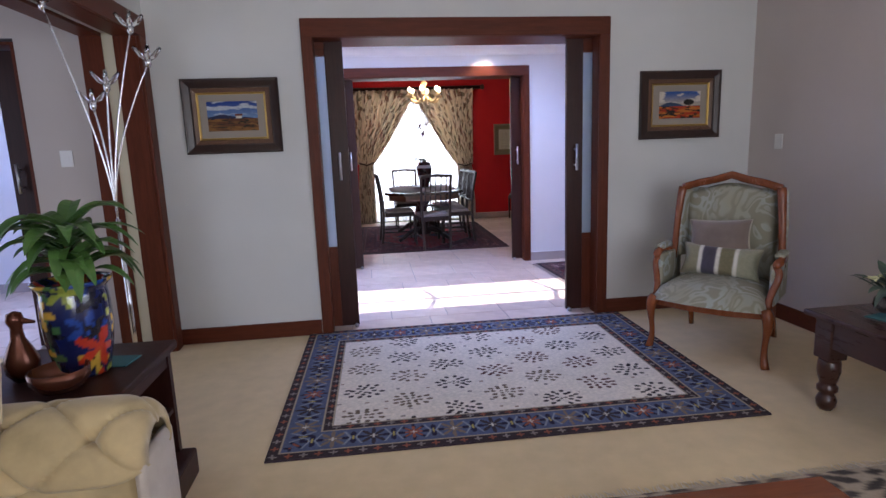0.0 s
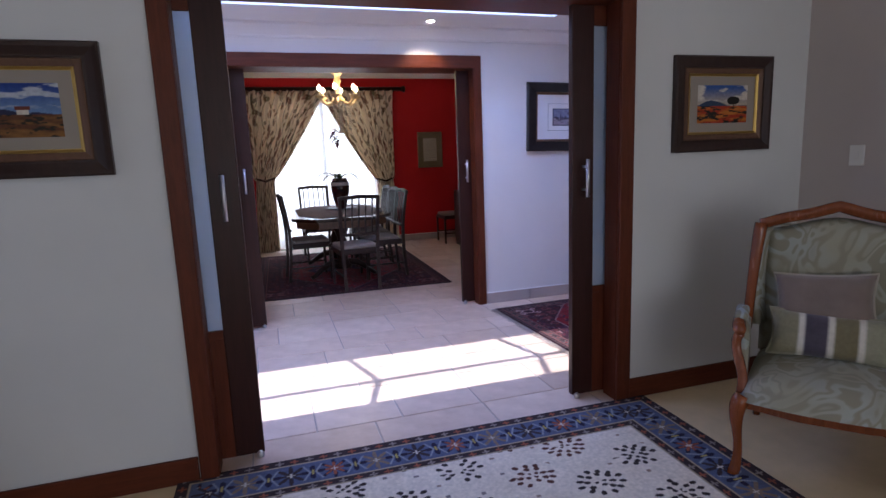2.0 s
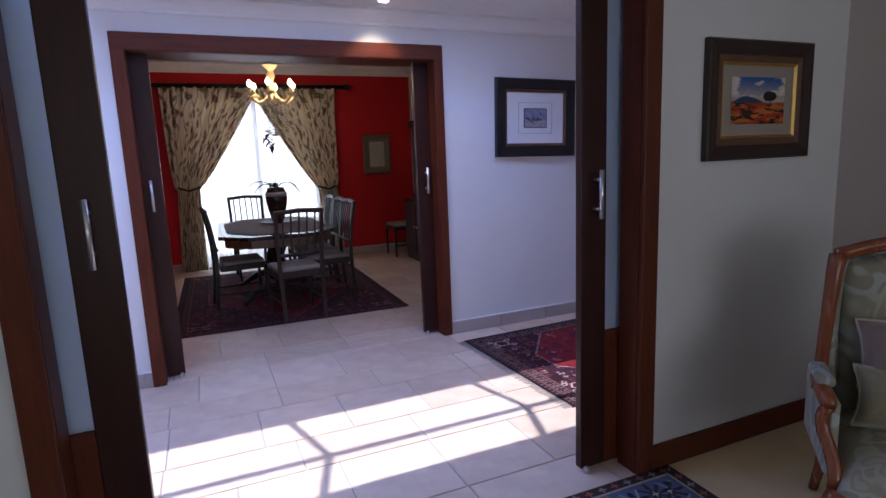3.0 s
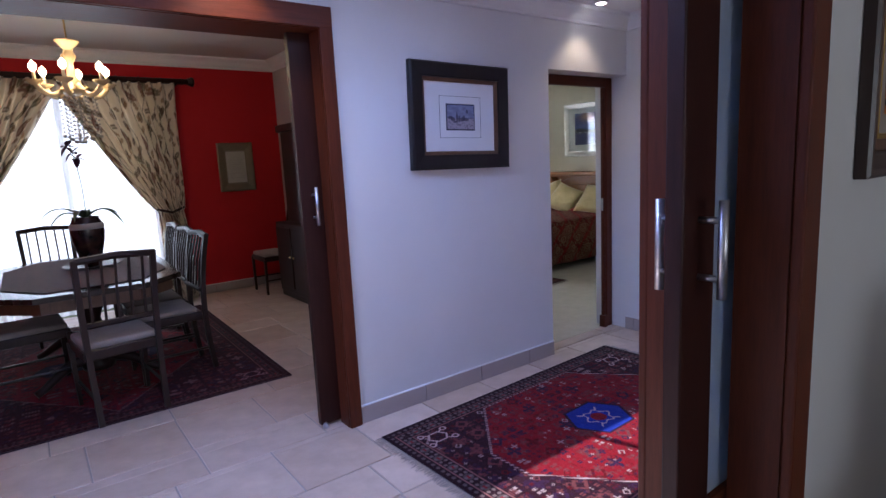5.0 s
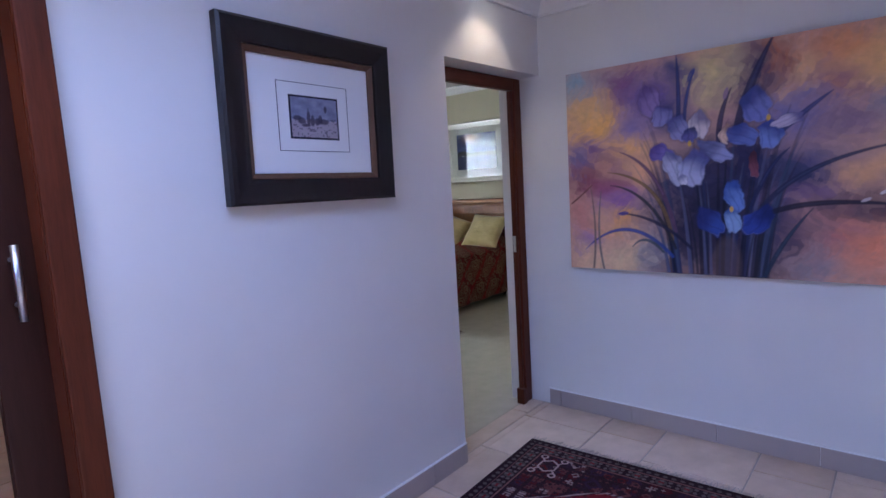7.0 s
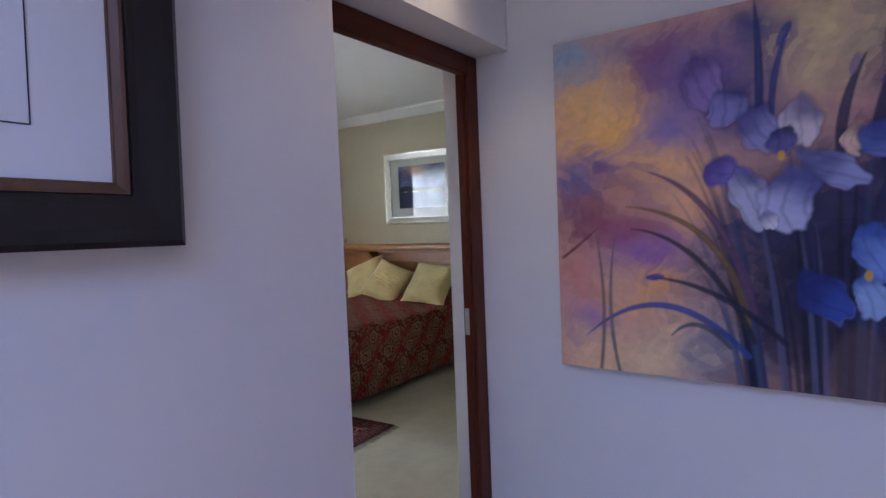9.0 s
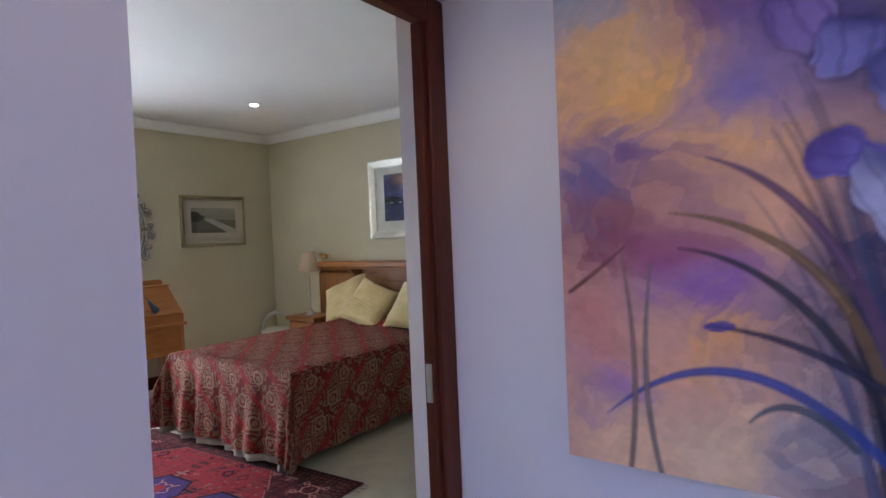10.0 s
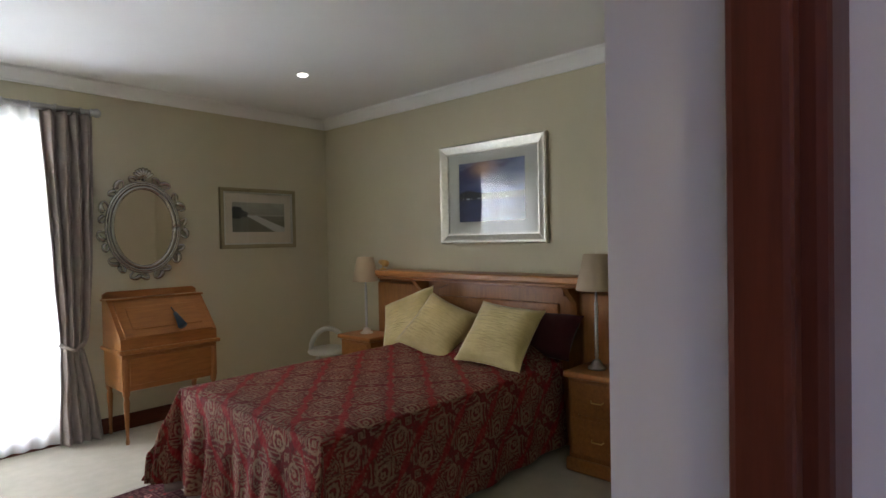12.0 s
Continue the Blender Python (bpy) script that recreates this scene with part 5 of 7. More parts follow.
def dining_chair():
    c = thing("dining_chair", "dark wooden slatted-back dining chair with a pale seat", "chair", None, "chairs round the dining table")
    w, d = 0.42, 0.42
    for sx in (-1, 1):
        part("leg", tube([(sx * w / 2 * 0.95, -d / 2, 0.0), (sx * w / 2, -d / 2, 0.42)], [0.016, 0.022], 4), BLACK_WOOD, c)
        post = [(sx * w / 2 * 0.86, d / 2 + 0.06, 0.0), (sx * w / 2 * 0.9, d / 2, 0.40), (sx * w / 2 * 0.93, d / 2 + 0.02, 0.70), (sx * w / 2 * 0.97, d / 2 + 0.09, 1.0)]
        part("leg", tube(bez(*post, 10), 0.022, 4), BLACK_WOOD, c, "rear leg running up into the back")
    part("seat_frame", rbox(-w / 2 - 0.005, w / 2 + 0.005, -d / 2 - 0.01, d / 2, 0.385, 0.445, 0.008), BLACK_WOOD, c)
    part("seat", rbox(-w / 2 + 0.005, w / 2 - 0.005, -d / 2, d / 2 - 0.03, 0.435, 0.482, 0.02, 3), SEAT_CLOTH, c, "pale upholstered seat", True)
    part("top_rail", tube([(-w / 2 * 0.98, d / 2 + 0.085, 0.985), (0, d / 2 + 0.10, 1.0), (w / 2 * 0.98, d / 2 + 0.085, 0.985)], 0.024, 6, flat=0.8), BLACK_WOOD, c)
    part("lower_rail", tube([(-w / 2 * 0.9, d / 2 + 0.012, 0.60), (w / 2 * 0.9, d / 2 + 0.012, 0.60)], 0.017, 6), BLACK_WOOD, c)
    for k in range(5):
        x = (k - 2) * w * 0.17
        part("slat", tube([(x, d / 2 + 0.012, 0.60), (x, d / 2 + 0.04, 0.8), (x, d / 2 + 0.088, 0.98)], 0.0095, 4), BLACK_WOOD, c)
    part("stretcher", tube([(-w / 2 * 0.92, -d / 2, 0.16), (-w / 2 * 0.88, d / 2 + 0.04, 0.16)], 0.010, 5), BLACK_WOOD, c)
    part("stretcher", tube([(w / 2 * 0.92, -d / 2, 0.16), (w / 2 * 0.88, d / 2 + 0.04, 0.16)], 0.010, 5), BLACK_WOOD, c)
    return c


chair = dining_chair()
chair.matrix_world = pose(1.80, 9.42, 0.011, 0, 0, 186)
for x, y, a in ((1.36, 10.12, 94), (2.17, 9.88, -88), (2.18, 10.34, -90), (2.19, 10.85, -91), (1.60, 11.52, 4)):
    copy_thing(chair, pose(x, y, 0.011, 0, 0, a))

table = thing("dining_table", "dark polished dining table with clipped corners on a pedestal", "table", pose(1.75, 10.42, 0.011, 0, 0, -2))
TOP = [(-0.56, -0.68), (-0.30, -0.94), (0.30, -0.94), (0.56, -0.68), (0.56, 0.68), (0.30, 0.94), (-0.30, 0.94), (-0.56, 0.68)]
GLOSS_WOOD = wood("polished_black_wood", (0.030, 0.016, 0.012), 0.14)
part("tabletop", prism(TOP, 0.715, 0.75), GLOSS_WOOD, table)
part("apron", prism([(a * 0.90, b * 0.93) for a, b in TOP], 0.63, 0.715), FRAME_BROWN, table, "brown apron")
for sy in (-1, 1):
    part("pedestal", lathe([(0.10, 0.10), (0.11, 0.14), (0.06, 0.2), (0.085, 0.34), (0.05, 0.46), (0.07, 0.52), (0.12, 0.63)], 16, at=(0, sy * 0.38, 0)), BLACK_WOOD, table, "", True)
    for sx in (-1, 1):
        part("foot", tube(bez((sx * 0.05, sy * 0.38, 0.16), (sx * 0.2, sy * 0.40, 0.20), (sx * 0.28, sy * 0.46, 0.06), (sx * 0.38, sy * 0.50, 0.025), 8), [0.045, 0.042, 0.04, 0.038, 0.034, 0.03, 0.028, 0.026, 0.025], 8), BLACK_WOOD, table, "", True)


def lace(u, v):
    col = np.broadcast_to(rgb(92, 72, 66), (len(u), 3)).copy()
    i, fx = cell(u, 9)
    j, fy = cell(v, 14)
    return dab(col, flower(fx, fy, 6, 0.42) * 0.6, rgb(58, 42, 42))


runner = thing("table_runner", "brown patterned runner lying over the dining table", "table runner", pose(1.75, 10.42, 0.011))
sheet("cloth", CLOTH, 40, 70, lambda u, v: ((u - 0.5) * 0.98 * (1 - 0.45 * np.maximum(0, abs(2 * v - 1) - 0.55) / 0.45), (v - 0.5) * 1.62, 0.755 + 0.002 * fbm(u * 6, v * 9, 2)), lace, runner)

plate = thing("charger_plate", "wide dark pewter plate under the plant pot", "plate", pose(1.82, 10.52, 0.769))
part("plate_body", lathe([(0.02, 0.0), (0.10, 0.0), (0.19, 0.016), (0.20, 0.022), (0.19, 0.022), (0.10, 0.006), (0.02, 0.005)], 32), metal("dark_pewter", (0.10, 0.095, 0.09), 0.4), plate, "", True)
orchid = thing("orchid_pot", "dark potted orchid with a pale banded pot", "potted plant", pose(1.82, 10.52, 0.776) @ Matrix.Diagonal((1.08, 1.08, 1.24, 1)))
POT_DARK = Mat("dark_glazed_pot", 0.25)
POT_DARK.color(POT_DARK.ramp(POT_DARK.noise(14, 4), [(0.35, (0.012, 0.010, 0.014)), (0.6, (0.05, 0.02, 0.02)), (0.75, (0.10, 0.05, 0.03))]))
POT_DARK = POT_DARK.m
part("pot", lathe([(0.045, 0), (0.055, 0.008), (0.078, 0.08), (0.102, 0.17), (0.108, 0.22), (0.100, 0.27), (0.082, 0.30), (0.085, 0.31), (0.070, 0.305), (0.06, 0.05)], 26), POT_DARK, orchid, "dark glazed pot", True)
part("band", lathe([(0.104, 0.235), (0.110, 0.238), (0.105, 0.270), (0.098, 0.272), (0.095, 0.24)], 26), plaster("pale_glaze", (0.48, 0.44, 0.42)), orchid, "pale glazed shoulder", True)
LEAF_DARK = Mat("dark_leaf", 0.35)
LEAF_DARK.color(LEAF_DARK.ramp(LEAF_DARK.noise(12, 3), [(0.3, (0.015, 0.03, 0.012)), (0.7, (0.04, 0.075, 0.025))]))
LEAF_DARK = LEAF_DARK.m


def blade(bm, base, way, length, width, droop, lift=0.5, seg=9):
    """A long pointed leaf that rises and arches over, folded along its midrib."""
    base, way = Vector(base), Vector((way[0], way[1], 0)).normalized()
    side = Vector((-way.y, way.x, 0))
    rows = []
    for k in range(seg + 1):
        t = k / seg
        p = base + way * (length * t * (1 - 0.15 * t)) + Vector((0, 0, length * (lift * t - droop * t * t)))
        w = width * (math.sin(math.pi * min(1, 0.12 + 0.88 * t)) ** 0.7) * (1 - 0.12 * t)
        if k == seg:
            w = 0.001
        rows.append([bm.verts.new(p + side * (w / 2) + Vector((0, 0, w * 0.16))), bm.verts.new(p), bm.verts.new(p - side * (w / 2) + Vector((0, 0, w * 0.16)))])
    for a, b in zip(rows, rows[1:]):
        for k in (0, 1):
            bm.faces.new((a[k], a[k + 1], b[k + 1], b[k]))
    return bm


for k, a in enumerate((0.3, 1.4, 2.6, 3.5, 4.4, 5.5)):
    part("leaf", blade(bmesh.new(), (0, 0, 0.295), (math.cos(a), math.sin(a)), 0.28 + 0.04 * (k % 3), 0.05, 0.75 + 0.15 * (k % 2), 0.75), LEAF_DARK, orchid)
PETAL = fabric("dark_orchid_petal", (0.05, 0.012, 0.03))
for k, pts in enumerate(((( 0, 0, 0.24), (0.02, 0, 0.46), (0.0, 0, 0.62), (-0.03, -0.02, 0.74)),)):
    stem = bez(*pts, 10)
    part("stem", tube(stem, 0.003, 5), LEAF_DARK, orchid)
    for j in range(3):
        p = stem[-1 - j * 1] + Vector((0.015 * (j - 1), 0, 0.0))
        bm = bmesh.new()
        for q in range(5):
            blade(bm, p, (math.cos(q * 1.257 + j), math.sin(q * 1.257 + j)), 0.06, 0.045, 0.2, 0.9 * math.sin(q * 2.1), 3)
        part("bloom", bm, PETAL, orchid)

# chandelier
CRYSTAL = Mat("amber_crystal", 0.12)
CRYSTAL.color((0.92, 0.74, 0.44))
CRYSTAL.b.inputs["Transmission Weight"].default_value = 0.15
CRYSTAL = CRYSTAL.m
DROP = Mat("clear_crystal", 0.06)
DROP.color((0.55, 0.52, 0.46))
DROP.b.inputs["Transmission Weight"].default_value = 0.1
DROP = DROP.m
CANDLE = glow("candle_bulb_glow", (1.0, 0.80, 0.45), 9)
ch = thing("chandelier", "crystal candle chandelier with lit bulbs and hanging drops", "chandelier", pose(1.86, 10.42, 0))
part("rose", lathe([(0.05, 2.74), (0.055, 2.76), (0.02, 2.757)], 16), CRYSTAL, ch, "", True)
part("chain", tube([(0, 0, 2.745), (0, 0, 2.44)], 0.006, 6), BRASS, ch)
part("column", lathe([(0.012, 2.08), (0.035, 2.10), (0.05, 2.14), (0.03, 2.20), (0.022, 2.28), (0.05, 2.33), (0.03, 2.36), (0.03, 2.38), (0.075, 2.43), (0.08, 2.44), (0.02, 2.435)], 18), CRYSTAL, ch, "cut crystal column", True)
part("bowl", lathe([(0.01, 2.05), (0.06, 2.06), (0.10, 2.085), (0.105, 2.09), (0.05, 2.07), (0.01, 2.07)], 20), CRYSTAL, ch, "", True)
for k in range(6):
    a = k * math.pi / 3 + 0.25
    e = Vector((math.cos(a), math.sin(a), 0))
    arm = bez(e * 0.03 + Vector((0, 0, 2.14)), e * 0.12 + Vector((0, 0, 2.0)), e * 0.20 + Vector((0, 0, 2.05)), e * 0.235 + Vector((0, 0, 2.13)), 10)
    am = part("arm", tube(arm, 0.019, 8), CRYSTAL, ch, "", True)
    o = arm[-1]
    part("drip_pan", lathe([(0.012, -0.02), (0.035, -0.006), (0.058, 0.012), (0.06, 0.018), (0.01, 0.01)], 14, at=o), CRYSTAL, am, "", True)
    part("candle", lathe([(0.011, 0.01), (0.011, 0.075), (0.004, 0.076)], 10, at=o), plaster("candle_sleeve", (0.75, 0.66, 0.5)), am)
    part("bulb", lathe([(0.008, 0.076), (0.020, 0.09), (0.026, 0.108), (0.020, 0.13), (0.006, 0.145), (0.001, 0.152)], 12, at=o), CANDLE, am, "lit candle bulb", True)
    for j in range(3):
        bm = bmesh.new()
        for q in range(11):
            bmesh.ops.create_icosphere(bm, subdivisions=1, radius=0.009 + (0.006 if q == 10 else 0), matrix=Matrix.Translation(e * (0.03 + 0.045 * j) + Vector((0.01 * j, 0, 2.06 - 0.03 * q - 0.02 * (2 - j)))))
        part("drop_string", bm, DROP, ch, "string of crystal drops")
bulb_light = bpy.data.lights.new("chandelier_light", 'POINT')
bulb_light.energy, bulb_light.color, bulb_light.shadow_soft_size = 12, (1.0, 0.72, 0.38), 0.22
new("chandelier_light", bulb_light).location = (1.86, 10.42, 2.26)

# side chair and cabinet against the pale wall
side = copy_thing(chair, pose(3.80, 11.98, 0.0, 0, 0, -90))
cab = thing("display_cabinet", "dark wooden display cabinet against the dining room wall", "cabinet", pose(3.93, 11.25, 0))
part("base", rbox(-0.2, 0.215, -0.45, 0.45, 0.06, 0.85, 0.008), BLACK_WOOD, cab)
part("plinth", boxes((-0.19, 0.21, -0.44, 0.44, 0, 0.06)), BLACK_WOOD, cab)
part("upper_case", rbox(-0.06, 0.215, -0.42, 0.42, 0.85, 1.85, 0.008), BLACK_WOOD, cab)
part("crown", rbox(-0.10, 0.215, -0.46, 0.46, 1.85, 1.93, 0.015), BLACK_WOOD, cab)
for sy in (-1, 1):
    dr = part("door", rbox(-0.215, -0.2, sy * 0.22 - 0.20, sy * 0.22 + 0.20, 0.12, 0.80, 0.005), BLACK_WOOD, cab)
    part("knob", lathe([(0.004, 0), (0.012, 0.01), (0.008, 0.02)], 10, at=(-0.222, sy * 0.05, 0.47)), BRASS, dr)

# ---- bedroom ----
PINE = wood("golden_oak", (0.34, 0.135, 0.034), 0.35, (1, 9, 9))
PINE_V = wood("golden_oak_upright", (0.34, 0.135, 0.034), 0.35, (9, 9, 1))


def paisley(W, H):
    """Columns of mirrored curling leaves between thin wavy red lines."""
    def paint(u, v):
        x, y = 0.754 * u * W + 0.658 * v * H, -0.658 * u * W + 0.754 * v * H
        k = np.floor(x / 0.205)
        s = np.mod(x / 0.205, 1) - 0.5
        yy = y + 0.17 * np.mod(k, 2)
        px, py = abs(s) * 0.205, abs(np.mod(yy, 0.34) - 0.17)
        half = np.mod(np.floor(yy / 0.34), 2) * 0.4
        wx, wy = px + 0.03 * np.sin(py * 42), py + 0.03 * np.sin(px * 50)
        f = fbm(wx * 13 + 3 + half, wy * 11 + 5, 21)
        col = dab(np.broadcast_to(rgb(124, 42, 42), (len(u), 3)).copy(), smooth01(fbm(x * 9, y * 9, 6), 0.4, 0.6) * 0.5, rgb(98, 36, 38))
        col = dab(col, smooth01(np.sin(f * 40), -0.1, 0.3) * 0.85, rgb(146, 120, 98))
        col = dab(col, smooth01(np.sin(f * 80 + 1), 0.55, 0.8) * 0.6, rgb(96, 40, 40))
        a = np.arctan2(py - 0.07, px)
        drop = np.hypot(px * 1.3, py - 0.07)
        leaf = drop < 0.062 + 0.02 * np.sin(a)
        col = dab(col, leaf * smooth01(np.sin(drop * 190 - 1.5 * a), -0.1, 0.4) * 0.85, rgb(154, 126, 102))
        line = abs(abs(s) - 0.5 + 0.035 * np.cos(yy * 2 * np.pi / 0.17)) < 0.075
        col = dab(col, line * 0.8, rgb(150, 34, 40))
        return col * (0.70 + 0.34 * vnoise(x * 120, y * 120, 3))[:, None]
    return paint


BXF, BXH, BYA, BYB, BT = 6.24, 8.14, 10.13, 11.48, 0.625
bed = thing("bed", "double bed with a valance under its cover", "bed", pose(0, 0, 0))
part("base", rbox(BXF + 0.04, BXH, BYA + 0.05, BYB - 0.05, 0.06, 0.34, 0.02), fabric("bed_base_cloth", (0.20, 0.15, 0.13)), bed, "cloth-covered base")
part("mattress", rbox(BXF + 0.02, BXH, BYA + 0.03, BYB - 0.03, 0.34, 0.605, 0.05, 3), fabric("mattress_ticking", (0.6, 0.57, 0.5)), bed)
for x in (BXF + 0.12, BXH - 0.12):
    for y in (BYA + 0.15, BYB - 0.15):
        part("leg", lathe([(0.02, 0), (0.03, 0.06)], 10, at=(x, y, 0)), BLACK_WOOD, bed)
spread = thing("bedspread", "dark red paisley woven bedspread draped over the bed", "bedspread", pose(0, 0, 0))


def spread_place(u, v):
    """Unrolled cloth: u from the head past the foot, v across; what passes an edge hangs down in folds."""
    L, W = BXH - BXF, BYB - BYA
    hang = 0.53
    s, t = u * (L + hang), v * (W + 2 * hang) - hang
    over_f = np.clip(s - L, 0, None)
    over_a, over_b = np.clip(-t, 0, None), np.clip(t - W, 0, None)
    over = np.maximum(np.maximum(over_a, over_b), over_f)
    corner = np.minimum(np.maximum(over_a, over_b), over_f)
    fold_f = (0.030 * np.sin(t * 17 + 1.8 * np.sin(t * 6)) + 0.014 * np.sin(t * 41)) * (over_f / hang) + 0.05 * (over_f / hang)
    fold_s = 0.016 * np.sin(s * 17) * ((over_a + over_b) / hang) + 0.035 * ((over_a + over_b) / hang)
    x = BXH - np.minimum(s, L) - np.where(over_f > 0, fold_f, 0) - 0.25 * np.minimum(over_f, over_a + over_b)
    y = BYA + np.clip(t, 0, W) + np.where(over_b > 0, fold_s, 0) - np.where(over_a > 0, fold_s, 0) + 0.25 * np.where(over_b > 0, corner, 0) - 0.25 * np.where(over_a > 0, corner, 0)
    r = 0.05
    z = BT + 0.012 * (fbm(s * 4, t * 4, 5) - 0.5) - np.where(over > 0, np.maximum(over - 0.01, 0), 0) - 0.012 * smooth01(np.maximum(-np.minimum(t, W - t), s - L), -0.05, 0.0)
    pillow_rise = 0.10 * smooth01(0.42 - s, 0, 0.25) * smooth01(np.minimum(t, W - t), 0, 0.15)
    return x, y, np.maximum(z + pillow_rise, 0.055 + 0.02 * np.sin(t * 9 + s * 5))


sheet("cloth", SPREAD, 430, 460, spread_place, paisley(2.3, 2.4), spread, "paisley woven cloth", 0.006)
sheet("hem", fabric("grey_hem", (0.25, 0.22, 0.20)), 2, 160, lambda u, v: tuple(c + d for c, d in zip(spread_place(0.992 + 0.008 * u, 0.155 + 0.69 * v), (0.012, 0.0, -0.020 - 0.03 * u))), None, spread, "grey lining edge", 0.004)
hb = thing("headboard", "wide golden oak headboard with a shelf along its top", "headboard", pose(0, 0, 0))
HY0, HY1 = 9.50, 12.12
part("back_panel", rbox(8.305, 8.35, HY0, HY1, 0.10, 1.10, 0.006), PINE_V, hb)
part("top_shelf", rbox(8.13, 8.36, HY0 - 0.02, HY1 + 0.02, 1.125, 1.18, 0.014), wood("golden_oak_rail", (0.36, 0.15, 0.04), 0.3, (9, 1, 9)), hb)
part("top_moulding", rbox(8.17, 8.30, HY0, HY1, 1.10, 1.125, 0.008), PINE, hb)
for ya, yb in ((HY0, BYA - 0.06), (BYB + 0.06, HY1)):
    part("side_panel", rbox(8.26, 8.304, ya + 0.03, yb - 0.02, 0.15, 1.07, 0.02), PINE_V, hb)
for y in (BYA - 0.03, BYB + 0.03):
    part("bracket", prism([(8.14, 1.10), (8.304, 1.10), (8.304, 0.80), (8.28, 0.84), (8.25, 1.00), (8.18, 1.06)], y - 0.02, y + 0.02, "y"), PINE_V, hb)
part("foot_rail", boxes((8.305, 8.35, HY0 + 0.05, HY1 - 0.05, 0.0, 0.10)), PINE, hb)
part("valance", prism([(BYA + 0.06, 1.10), (BYB - 0.06, 1.10), (BYB - 0.06, 1.03), (BYB - 0.12, 1.035), (BYB - 0.22, 1.07), (BYA + 0.22, 1.07), (BYA + 0.12, 1.035), (BYA + 0.06, 1.03)], 8.285, 8.304, "x"), PINE, hb, "shaped rail under the shelf")
part("inner_panel", rbox(8.285, 8.304, BYA + 0.10, BYB - 0.10, 0.66, 0.98, 0.012), PINE, hb)
IVORY = Mat("ivory_silk", 0.45, spec=0.4)
IVORY.color(IVORY.ramp(IVORY.noise(8, 4), [(0.3, (0.46, 0.36, 0.15)), (0.7, (0.60, 0.49, 0.23))]))
IVORY.b.inputs["Sheen Weight"].default_value = 0.4
IVORY.bump(IVORY.noise(14, 5, (1, 1, 5)), 0.5, 0.02)
IVORY = IVORY.m
WINE = fabric("wine_cloth", (0.07, 0.016, 0.02))
for x, y, z, ry, rz, tilt in ((7.84, 11.27, 0.645, -22, -70, 40), (7.72, 11.02, 0.625, 20, -80, 42), (7.66, 10.39, 0.635, 5, -84, 42)):
    cushion("scatter_cushion", "ivory silk scatter cushion leaning on the headboard", pose(x, y, z, 0, 0, rz) @ pose(0, 0, 0, -tilt, ry, 0), 0.47, 0.47, 0.17, IVORY, 28, None, "cushion", IVORY)
for y in (10.29,):
    cushion("bed_pillow", "wine red pillow against the headboard", pose(8.03, y, 0.65, 0, 0, -90) @ pose(0, 0, 0, -38, 0, 0), 0.56, 0.34, 0.17, WINE, 20, None, "pillow")


def nightstand(y):
    n = thing("nightstand", "golden oak bedside cabinet with two drawers", "nightstand", pose(8.11, y, 0) @ Matrix.Diagonal((1, 1, 1.12, 1)), "bedside cabinets")
    part("body", rbox(-0.155, 0.155, -0.20, 0.20, 0.07, 0.515, 0.008), PINE_V, n)
    part("plinth", rbox(-0.175, 0.155, -0.215, 0.215, 0.0, 0.075, 0.012), PINE, n)
    part("top", rbox(-0.185, 0.158, -0.225, 0.225, 0.515, 0.55, 0.012), PINE, n)
    for z0, z1 in ((0.10, 0.30), (0.32, 0.50)):
        d = part("drawer", rbox(-0.168, -0.155, -0.175, 0.175, z0, z1, 0.006), PINE, n)
        part("handle", tube([(-0.17, -0.04, (z0 + z1) / 2), (-0.185, -0.03, (z0 + z1) / 2 - 0.008), (-0.185, 0.03, (z0 + z1) / 2 - 0.008), (-0.17, 0.04, (z0 + z1) / 2)], 0.004, 6), BRASS, d)
    return n


nightstand(9.775)
nightstand(12.05)
SHADE = Mat("ivory_lampshade", 0.8)
SHADE.color((0.44, 0.35, 0.25))
SHADE.b.inputs["Transmission Weight"].default_value = 0.0
SHADE.bump(SHADE.noise(300, 2), 0.15, 0.002)
SHADE = SHADE.m


def shade_mesh(r0, r1, z0, z1):
    return lathe([(r0, z0), (r0, z0 + 0.004), (r1, z1), (r1 - 0.004, z1), (r0 - 0.004, z0)], 28)


def table_lamp(x, y, z, size=1.0):
    l = thing("table_lamp", "slim candlestick table lamp with an ivory shade", "lamp", pose(x, y, z), "bedside lamps")
    part("base", lathe([(0.005, 0), (0.055, 0.0), (0.055, 0.012), (0.04, 0.02), (0.025, 0.05), (0.012, 0.06)], 20), STEEL, l, "stepped metal base", True)
    prof = [(0.011, 0.06)]
    for k in range(14):
        prof += [(0.008, 0.075 + k * 0.024), (0.014, 0.087 + k * 0.024)]
    part("stem", lathe(prof + [(0.007, 0.42), (0.007, 0.56)], 14), STEEL, l, "twisted silver stem", True)
    bm = shade_mesh(0.122 * size, 0.074 * size, 0.49 * size, 0.715 * size)
    part("shade", bm, SHADE, l, "tapered ivory shade", True)
    return l


table_lamp(8.10, 9.855, 0.616)
table_lamp(8.10, 12.07, 0.616, 0.95)
wl = thing("reading_lamp", "small brass reading lamp on the headboard shelf", "lamp", pose(8.22, 11.97, 1.18))
part("base", lathe([(0.03, 0), (0.03, 0.01), (0.01, 0.015)], 14), BRASS, wl, "", True)
part("arm", tube([(0, 0, 0.012), (0, 0, 0.05), (-0.02, -0.03, 0.07)], 0.007, 8), BRASS, wl, "", True)
part("head", tube([(-0.02, -0.07, 0.055), (-0.02, 0.01, 0.07)], [0.028, 0.024], 12), BRASS, wl, "", True)

